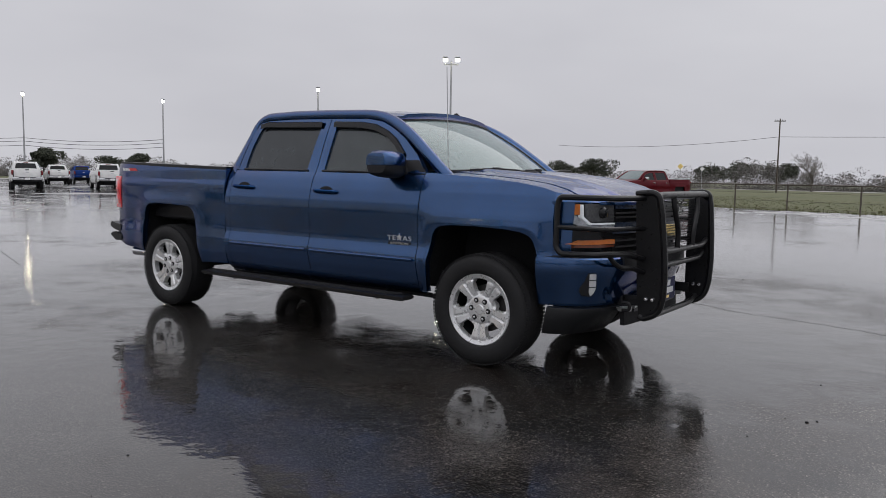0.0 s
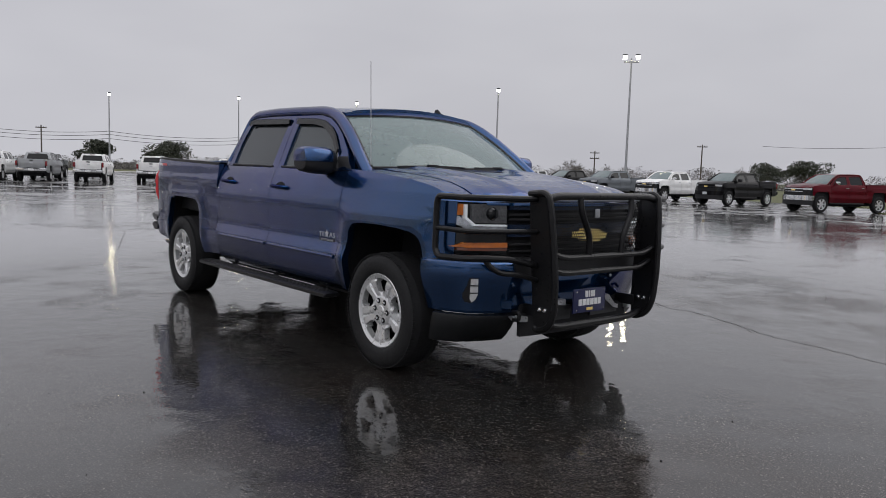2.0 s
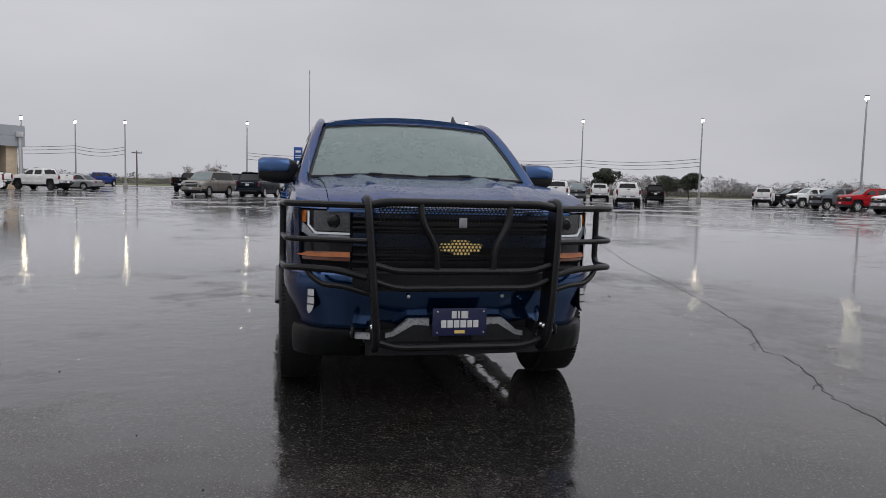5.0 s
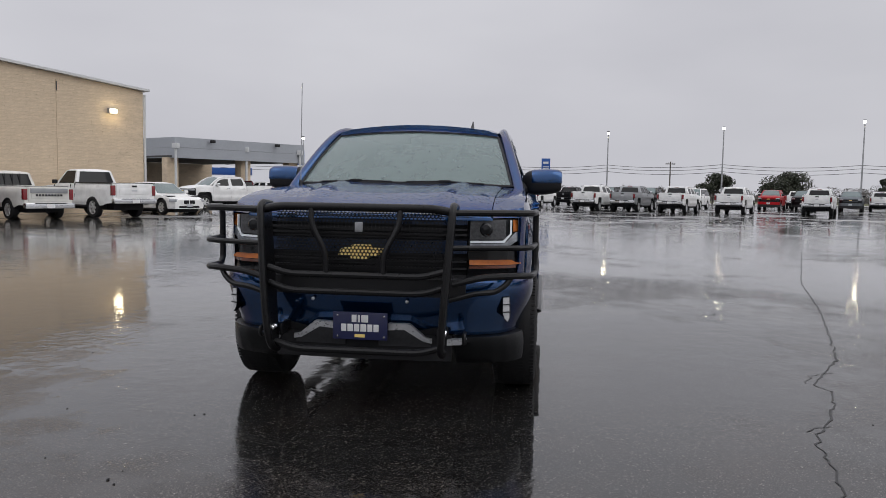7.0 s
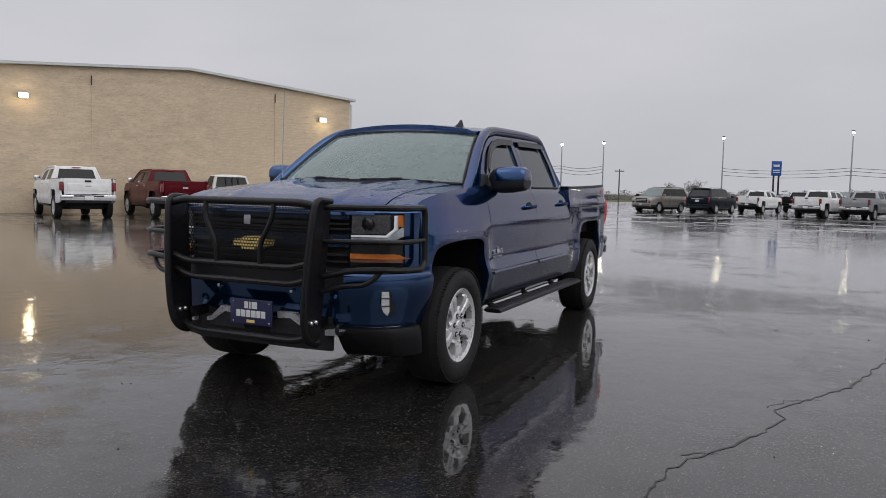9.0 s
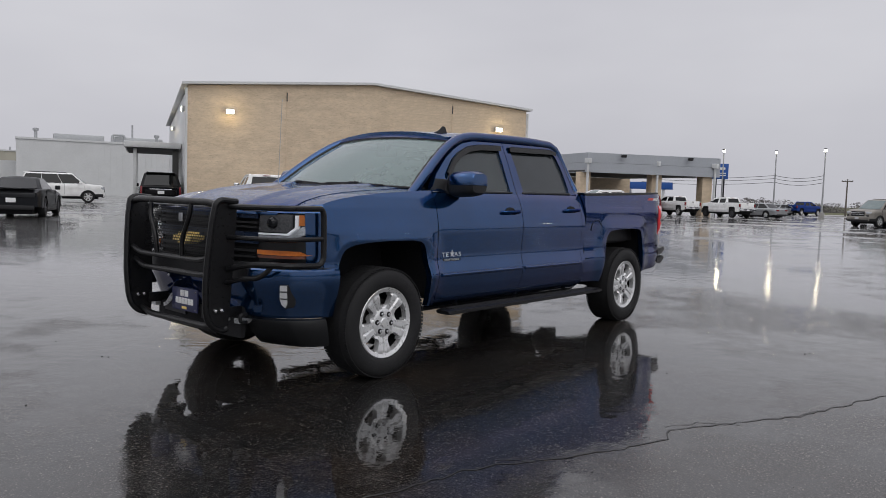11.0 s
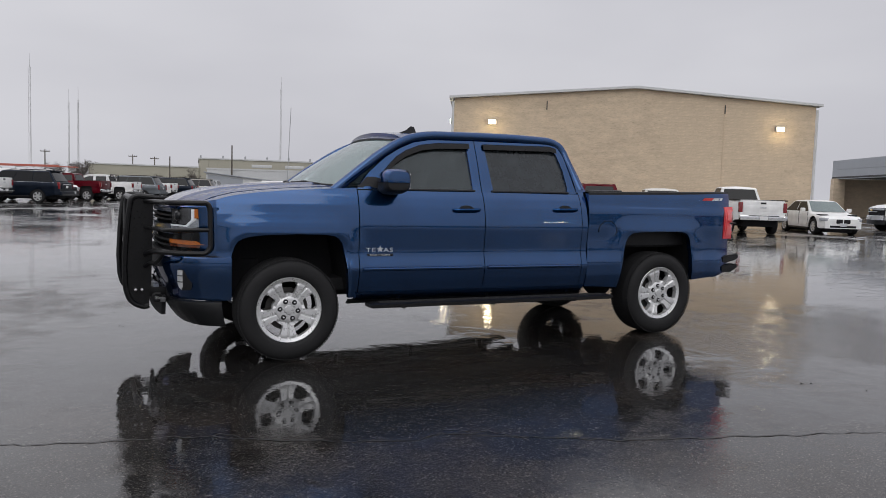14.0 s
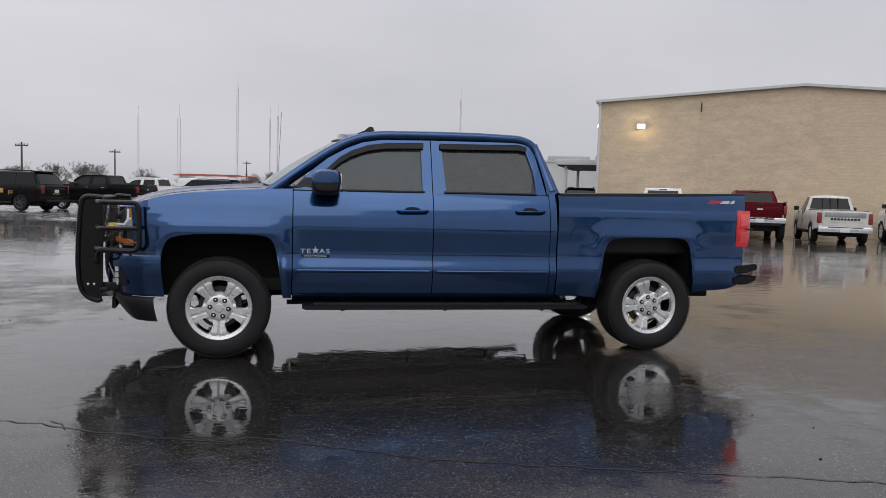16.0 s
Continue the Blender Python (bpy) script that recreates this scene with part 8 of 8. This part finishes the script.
for x in (1.0, -0.8, -2.5):
    part("roof_bar", tube(bmesh.new(), rounded([(x, -0.78, 2.02), (x, -0.74, 2.20), (x, 0.74, 2.20), (x, 0.78, 2.02)], 0.08), 0.025, 6), M["galv"], van)
M["ladder_red"] = plain("red_fibreglass", (0.50, 0.14, 0.10), 0.5, vary=0.2)


def ladder(y, z, length, m):
    th = empty("ladder", "red fibreglass ladder lying on the work van's roof rack", "ladder", "ladders on the van", m)
    for s in (-1, 1):
        part("rail", boxed((-0.6, y + s * 0.2, z), (length, 0.03, 0.06), 0.006), M["ladder_red"], th)
    for k in range(int(length / 0.32)):
        part("rung", tube(bmesh.new(), [(-0.6 - length / 2 + 0.2 + 0.32 * k, y - 0.2, z), (-0.6 - length / 2 + 0.2 + 0.32 * k, y + 0.2, z)], 0.018, 6), M["galv"], th)
    return th


for y, z, ln in ((-0.42, 2.28, 5.6), (0.40, 2.28, 6.4), (-0.40, 2.345, 4.6)):
    ladder(y, z, ln, van.matrix_world)

# rack behind the cab of a pickup
bm = tube(bmesh.new(), rounded([(-1.08, -0.80, 1.36), (-1.02, -0.74, 1.92), (-1.02, 0.74, 1.92), (-1.08, 0.80, 1.36)], 0.06), 0.03, 8)
for y in (-0.45, -0.15, 0.15, 0.45):
    tube(bm, [(-1.06, y, 1.40), (-1.02, y, 1.92)], 0.018, 6)
part("headache_rack", bm, M["trim"], racked, "black tube rack behind the cab")

# gold letters and bars on the patrol SUV, bright window line
for side in (1, -1):
    m = Matrix.Translation((-1.10, side * 0.995, 0.86)) @ Matrix.Rotation(math.pi if side > 0 else 0.0, 4, "Z") @ Matrix.Rotation(math.pi / 2, 4, "X")
    lettering("FF", 0.30, m, M["gold_paint"], "lettering", patrol)
    bm = bmesh.new()
    for k in range(4):
        box(bm, (-0.62 + 0.25 * k, side * 0.995, 0.96), (0.17, 0.012, 0.22), 0.004)
    part("lettering_bar", bm, M["gold_paint"], patrol, "gold door lettering")
part("badge_bar", boxed((-2.86, 0.0, 0.86), (0.012, 0.5, 0.06), 0.003), M["gold_paint"], patrol)


# ---- poles, wires, signs, towers ----
def lamp_pole(x, y, h, aim, heads=1, spread=0.5):
    th = empty("street_lamp", "tall white lot lamp pole with lit floodlight" + ("s on a crossbar" if heads > 1 else ""), "street lamp", "lot lamp poles", Matrix.Translation((x, y, 0)) @ Matrix.Rotation(aim, 4, "Z"))
    part("base", boxed((0, 0, 0.3), (0.6, 0.6, 0.6), 0.04), M["concrete"], th)
    part("pole", tube(bmesh.new(), [(0, 0, 0.5), (0, 0, h * 0.5), (0, 0, h)], 0.11, 10, 0.06), M["galv"], th)
    if heads > 1:
        part("crossbar", boxed((0, 0, h - 0.25), (0.1, 1.1, 0.1), 0.01), M["galv"], th)
    for k in range(heads):
        yy = (k - (heads - 1) / 2) * 0.95
        turn = Matrix.Translation((0.16, yy, h + 0.12)) @ Matrix.Rotation(radians(38), 4, "Y")
        hd = part("lamp_head", boxed((0, 0, 0), (0.22, 0.36, 0.36), 0.05, None), M["trim"], th)
        hd.matrix_local = turn
        part("lens", boxed((0.12, 0, 0), (0.03, 0.31, 0.31), 0.01), M["lamp_on"], hd)
    return th


def toward(x, y, tx=3.0, ty=0.0):
    return math.atan2(ty - y, tx - x)


lamp_pole(-30.4, 44.1, 10.45, toward(-30.4, 44.1), 2)
for x, y, h in ((-47.0, 46.0, 9.2), (-69.5, 44.7, 9.05), (-83.4, 36.4, 9.7), (-86.0, 21.9, 9.05), (-92.0, 9.1, 8.9), (-97.2, -5.2, 8.75)):
    lamp_pole(x, y, h, toward(x, y))
for x, y, h in ((-84.0, -28.5, 7.4), (-92, -25, 7.7), (-91, -19.2, 7.8)):
    lamp_pole(x, y, h, toward(x, y))


def wire(p, q, sag, r=0.02):
    pts = [Vector(p).lerp(Vector(q), i / 12) - Vector((0, 0, sag * (1 - (2 * i / 12 - 1) ** 2))) for i in range(13)]
    bm = tube(bmesh.new(), pts, r, 5)
    return tagged(part("cable", bm, M["wire"]), "thin dark cable sagging between lamp poles", "cable", "overhead cables")


chain = [(-69.5, 44.7), (-83.4, 36.4), (-86, 21.9), (-92, 9.1), (-97.2, -5.2)]
side_chain = [(-91, -19.2), (-92, -25), (-97, -45)]
for a, b in list(zip(chain, chain[1:])) + list(zip(side_chain, side_chain[1:])):
    for z in (4.95, 4.58, 4.12):
        wire((*a, z), (*b, z), 0.35, 0.026)


def utility_pole(x, y, h, arms=1, turn=0.0, lean=0.0):
    th = empty("utility_pole", "weathered wooden utility pole with crossarm", "utility pole", "utility poles", Matrix.Translation((x, y, 0)) @ Matrix.Rotation(turn, 4, "Z") @ Matrix.Rotation(lean, 4, "X"))
    part("pole", tube(bmesh.new(), [(0, 0, -0.2), (0, 0, h)], 0.125, 8, 0.085), M["wood_pole"], th)
    for k in range(arms):
        part("crossarm", boxed((0, 0, h - 0.35 - 0.9 * k), (0.11, 1.5, 0.13), 0.01), M["wood_pole"], th)
        for yy in (-0.66, -0.3, 0.3, 0.66):
            bm = bmesh.new()
            lathe(bm, [(0.0, 0.0), (0.05, 0.0), (0.06, 0.08), (0.03, 0.16), (0.0, 0.17)], 8, "z")
            bmesh.ops.translate(bm, vec=(0, yy, h - 0.28 - 0.9 * k), verts=bm.verts)
            part("insulator", bm, M["galv"], th)
    return th


for x, y, h, arms, turn in ((-20.4, 112, 10.6, 1, 1.9), (-75.0, 94.6, 5.8, 2, 2.2), (-58.5, 99.6, 6.9, 1, 2.2), (-111.8, 20.1, 6.3, 1, 0.2), (-116, -22.2, 5.4, 1, 0.2), (28.3, -78.9, 5.6, 1, 1.2), (23.8, -100.7, 6.2, 1, 1.3), (9, -142.8, 6.8, 1, 1.5), (-15.7, -101.9, 7.0, 0, 0), (-5.2, -143.4, 6.6, 1, 1.5), (-8.6, -139, 6.2, 1, 1.5), (-9.5, -122, 5.8, 0, 0)):
    utility_pole(x, y, h, arms, turn)
for a, b in (((-20.4, 112, 8.0), (70, 95, 8.0)), ((-20.4, 112, 8.0), (-64, 128, 8.0))):
    wire(a, b, 0.8, 0.03)


def lattice_mast(x, y, h, w=0.5):
    """A guyed three-legged mast with braces."""
    th = empty("radio_mast", "slender lattice radio mast, haze put into its pale grey colour", "radio mast", "radio masts", Matrix.Translation((x, y, 0)))
    feet = [(w * math.cos(a), w * math.sin(a)) for a in (0.3, 2.4, 4.5)]
    for fx, fy in feet:
        part("leg", tube(bmesh.new(), [(fx, fy, 0), (fx * 0.8, fy * 0.8, h)], 0.045, 5), M["haze_steel"], th)
    bm = bmesh.new()
    k = int(h / 1.6)
    for i in range(k):
        z0, z1 = h * i / k, h * (i + 1) / k
        for j in range(3):
            a, b = feet[j], feet[(j + 1) % 3]
            tube(bm, [(a[0], a[1], z0), (b[0], b[1], z1)], 0.014, 4, cap=False)
    part("brace", bm, M["haze_steel"], th)
    part("antenna", tube(bmesh.new(), [(0, 0, h), (0, 0, h + 3)], 0.04, 5), M["haze_steel"], th)
    return th


for x, y, h, w in ((13.9, -192.8, 27.2, 0.32), (27.7, -191.2, 18.8, 0.55), (3.9, -193, 20.5, 0.2), (6.0, -200, 20.5, 0.18), (-43.0, -188.4, 26.5, 0.22), (48, -250, 24, 0.4)):
    lattice_mast(x, y, h, w)


def pylon_sign(x, y, z0, z1, w, turn):
    th = empty("pylon_sign", "blue dealership sign panel on two posts", "sign", "pylon signs", Matrix.Translation((x, y, 0)) @ Matrix.Rotation(turn, 4, "Z"))
    for yy in (-w * 0.25, w * 0.25):
        part("post", boxed((0, yy, z0 / 2), (0.2, 0.2, z0), 0.01), M["trim"], th)
    pn = part("panel", boxed((0, 0, (z0 + z1) / 2), (0.35, w, z1 - z0), 0.04), M["sign_blue"], th)
    bm = boxed((0.19, 0, z1 - (z1 - z0) * 0.32), (0.02, w * 0.6, (z1 - z0) * 0.16), 0.005)
    part("emblem", bm, M["paper_white"], pn)
    bm = bmesh.new()
    for v in (0.62, 0.76):
        box(bm, (0.19, 0, z1 - (z1 - z0) * v), (0.02, w * 0.7, (z1 - z0) * 0.06), 0.0)
    part("lettering_bar", bm, M["paper_white"], pn)
    return th


pylon_sign(-90.1, 1.3, 3.9, 5.6, 1.08, 0.0)
pylon_sign(-95.8, -33.2, 4.55, 6.6, 2.0, 0.35)


def small_sign(x, y, h, mat, turn, shape="square"):
    th = empty("road_sign", "small roadside sign on a post", "sign", "road signs", Matrix.Translation((x, y, 0)) @ Matrix.Rotation(turn, 4, "Z"))
    part("post", boxed((0, 0, h / 2), (0.08, 0.08, h), 0.0), M["galv"], th)
    bm = bmesh.new()
    lathe(bm, [(0.0, 0.03), (0.36, 0.03), (0.36, -0.03), (0.0, -0.03)], 4 if shape == "square" else 12, "x")
    bmesh.ops.translate(bm, vec=(0.08, 0, h), verts=bm.verts)
    part("face", bm, mat, th, smooth=False)
    return th


small_sign(-26.5, 88, 3.2, M["gold"], -1.4)
small_sign(-33, 118, 3.4, M["paper_white"], -1.3)

# ---- fence on the grass edge ----
fence = empty("wire_fence", "low wire fence with steel posts along the grass", "fence")
fx = [-8.6, -6.0, -3.3, 0.0, 3.1, 6.2, 9.3, 12.4, 15.5, 18.6, 24.8]
for x in fx:
    part("post", tube(bmesh.new(), [(x, FENCE_LINE(x) + 0.15, -0.1), (x, FENCE_LINE(x) + 0.15, 1.27)], 0.04, 8), M["wood_pole"], fence)
for z, r in ((1.24, 0.03), (0.85, 0.006), (0.45, 0.006), (0.1, 0.006)):
    part("rail" if r > 0.01 else "strand", tube(bmesh.new(), [(x, FENCE_LINE(x) + 0.15, z) for x in fx], r, 6), M["wood_pole"], fence)


# ---- grass tufts on the field's edge ----
rnd = random.Random(21)
verts, faces = [], []
for _ in range(9000):
    x = rnd.uniform(-16, 30)
    y = LOT_EDGE(x) + rnd.random() ** 2.2 * 26 - 0.12 + 0.2 * noise.noise(Vector((x, 0, 5)))
    h, a, w = rnd.uniform(0.02, 0.075), rnd.uniform(0, math.pi), rnd.uniform(0.02, 0.05)
    i = len(verts)
    verts += [(x - w * math.cos(a), y - w * math.sin(a), -0.01), (x + w * math.cos(a), y + w * math.sin(a), -0.01), (x + rnd.uniform(-0.05, 0.05), y + rnd.uniform(-0.05, 0.05), h)]
    faces.append((i, i + 1, i + 2))
me = bpy.data.meshes.new("grass_tufts")
me.from_pydata(verts, [], faces)
M["blade"] = leaf_mat("grass_blades", (0.05, 0.065, 0.02), (0.13, 0.12, 0.05))
me.materials.append(M["blade"])
tagged(new("grass_tufts", me), "short green and straw winter grass tufts", "grass", kind="stuff")


# ---- trees ----
def tree(x, y, h, spread, seed, leafy=True, mat="oak_leaf", label="dark evergreen oak with a rounded uneven crown"):
    rnd = random.Random(seed)
    th = empty("tree", label, "tree", "trees round the lot", Matrix.Translation((x, y, 0)))
    bm = bmesh.new()
    tips = []

    def limb(p, d, length, r, depth):
        k = 4
        pts = [p]
        for i in range(k):
            d = (d + Vector((rnd.uniform(-1, 1), rnd.uniform(-1, 1), rnd.uniform(-0.3, 0.6))) * 0.22).normalized()
            pts.append(pts[-1] + d * length / k)
        tube(bm, pts, r, 6 if depth < 2 else 4, r * 0.55, cap=False)
        if depth >= (2 if leafy else 4):
            tips.append(pts[-1])
            return
        for _ in range(rnd.choice((3, 4)) if depth else 5):
            q = pts[rnd.choice((2, 3, 4))]
            dd = (d + Vector((rnd.uniform(-1, 1), rnd.uniform(-1, 1), rnd.uniform(-0.15, 0.7))) * ((1.0 if depth else 1.1) if leafy else 1.5)).normalized()
            limb(q, dd, length * (rnd.uniform(0.55, 0.78) if leafy else rnd.uniform(0.62, 0.9)), r * 0.52, depth + 1)

    limb(Vector((0, 0, -0.1)), Vector((0, 0, 1)), h * (0.34 if leafy else 0.27), h * 0.028, 0)
    part("trunk", bm, M["bark"] if leafy else M["twig"], th)
    if leafy:
        verts, faces = [], []
        lobes = [(Vector((rnd.uniform(-1, 1) * spread * 0.62, rnd.uniform(-1, 1) * spread * 0.62, h * rnd.uniform(0.42, 0.8))), rnd.uniform(0.22, 0.42) * spread) for _ in range(13)]
        lobes += [(Vector((rnd.uniform(-0.4, 0.4) * spread, rnd.uniform(-0.4, 0.4) * spread, h * 0.82)), 0.36 * spread) for _ in range(3)]
        for c, r in lobes:
            for _ in range(330):
                v = Vector((rnd.gauss(0, 1), rnd.gauss(0, 1), rnd.gauss(0, 1))).normalized()
                q = c + Vector((v.x, v.y, v.z * 0.62)) * r * rnd.uniform(0.55, 1.08)
                q.z = min(max(q.z, h * 0.12), h)
                s = rnd.uniform(0.06, 0.16) * (1 + h * 0.05)
                a, b = Vector((rnd.gauss(0, 1), rnd.gauss(0, 1), rnd.gauss(0, 1))).normalized() * s, Vector((rnd.gauss(0, 1), rnd.gauss(0, 1), rnd.gauss(0, 1))).normalized() * s * 0.8
                i = len(verts)
                verts += [tuple(q - a), tuple(q + b), tuple(q + a), tuple(q - b)]
                faces.append((i, i + 1, i + 2, i + 3))
        me = bpy.data.meshes.new("crown")
        me.from_pydata(verts, [], faces)
        me.materials.append(M[mat])
        cr = new("crown", me)
        cr.parent = th
    else:
        verts, faces = [], []
        for p in tips:
            for _ in range(7):
                d = Vector((rnd.gauss(0, 1), rnd.gauss(0, 1), rnd.gauss(0.5, 1))).normalized() * rnd.uniform(0.3, 0.9) * h * 0.12
                s = d.orthogonal().normalized() * 0.013 * (1 + h * 0.04)
                i = len(verts)
                verts += [tuple(p - s), tuple(p + s), tuple(p + d)]
                faces.append((i, i + 1, i + 2))
        me = bpy.data.meshes.new("twig_crown")
        me.from_pydata(verts, [], faces)
        me.materials.append(M["twig"])
        tw = new("twig_crown", me)
        tw.parent = th
    return th


BARE = "bare winter tree with fine grey-brown twigs"
for i, (x, y, h, s) in enumerate(((-102.7, 48.4, 4.7, 3.0), (-124.5, 71, 4.2, 3.6), (-113.8, 69.3, 4.8, 2.8), (-106, 25.2, 4.6, 3.2), (-98.5, 33.0, 4.6, 3.8), (-57.4, 131.2, 5.6, 4.2), (-70, 140, 5.4, 4.4), (-38.9, 162, 5.6, 5.0), (-30, 158, 5.4, 5.0), (-46, 165, 5.0, 4.4))):
    tree(x, y, h, s, 40 + i)
for i, (x, y, h) in enumerate(((-19.3, 132.6, 7.6), (36.8, -138.7, 7.6), (46, -132, 6.8), (55, -120, 7.5), (3.8, -113, 6.4), (-3.4, -140.5, 6.2), (-122.9, -11.5, 5.2), (-133, -16, 4.6), (28, -150, 6.8), (8.5, -125, 5.4), (-100, 12.5, 3.4), (-84, 100, 6.4), (-103, 17, 3.6), (-62, 118, 5.0), (-9, -128, 4.8), (66, -100, 7.2), (-1.0, -150, 6.6), (4.0, -146, 6.2), (-6.8, -136, 5.2), (-13.5, -128, 5.0), (33.0, -128, 6.6), (42.0, -141, 7.4), (60.0, -128, 7.2), (6.2, -118, 6.2), (19.0, -140, 6.2))):
    tree(x, y, h, h * 0.5, 80 + i, False, label=BARE)


def tree_line(p, q, h, count, seed, label, mat="hazed_leaf"):
    """A far wood edge: ragged clumps of twigs and leaves along a line, thinner towards their tops."""
    rng = np.random.RandomState(seed)
    p, q = np.array(p, float), np.array(q, float)
    k = 300
    t = rng.rand(count)
    c = p + (q - p) * t[:, None] + rng.uniform(-6, 6, (count, 2))
    hh = np.array([h * (0.40 + 0.95 * abs(noise.noise(Vector((x * 0.045, y * 0.045, seed)))) + r) for (x, y), r in zip(c, rng.uniform(-0.08, 0.22, count))])
    up = rng.rand(count, k) ** 1.5
    wide = 2.2 * (1 - up) ** 0.8 + 0.25
    o = np.stack([c[:, :1] + rng.randn(count, k) * wide, c[:, 1:] + rng.randn(count, k) * wide, up * hh[:, None]], -1).reshape(-1, 3)
    n = len(o)

    def stick():
        d = rng.randn(n, 3)
        return d / np.linalg.norm(d, axis=1)[:, None] * rng.uniform(0.05, 0.17, (n, 1))

    a, b = stick(), stick()
    verts = np.stack([o - a, o + b, o + a, o - b], 1).reshape(-1, 3)
    me = bpy.data.meshes.new("far_wood")
    me.from_pydata(verts.tolist(), [], np.arange(4 * n).reshape(-1, 4).tolist())
    me.materials.append(M[mat])
    return tagged(new("far_wood", me), label, "wood", kind="stuff")


W = "far line of winter trees and scrub, haze put into its pale colour"
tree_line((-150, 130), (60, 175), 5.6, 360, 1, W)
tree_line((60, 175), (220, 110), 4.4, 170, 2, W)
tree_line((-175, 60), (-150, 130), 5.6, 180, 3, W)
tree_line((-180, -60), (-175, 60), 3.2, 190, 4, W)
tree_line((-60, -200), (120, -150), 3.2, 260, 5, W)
# added out of view so that the truck's nose reflects something dark
tree_line((58, -70), (64, 62), 17.0, 420, 6, "unseen dark wood added to darken reflections in the truck's front", "unseen_leaf")
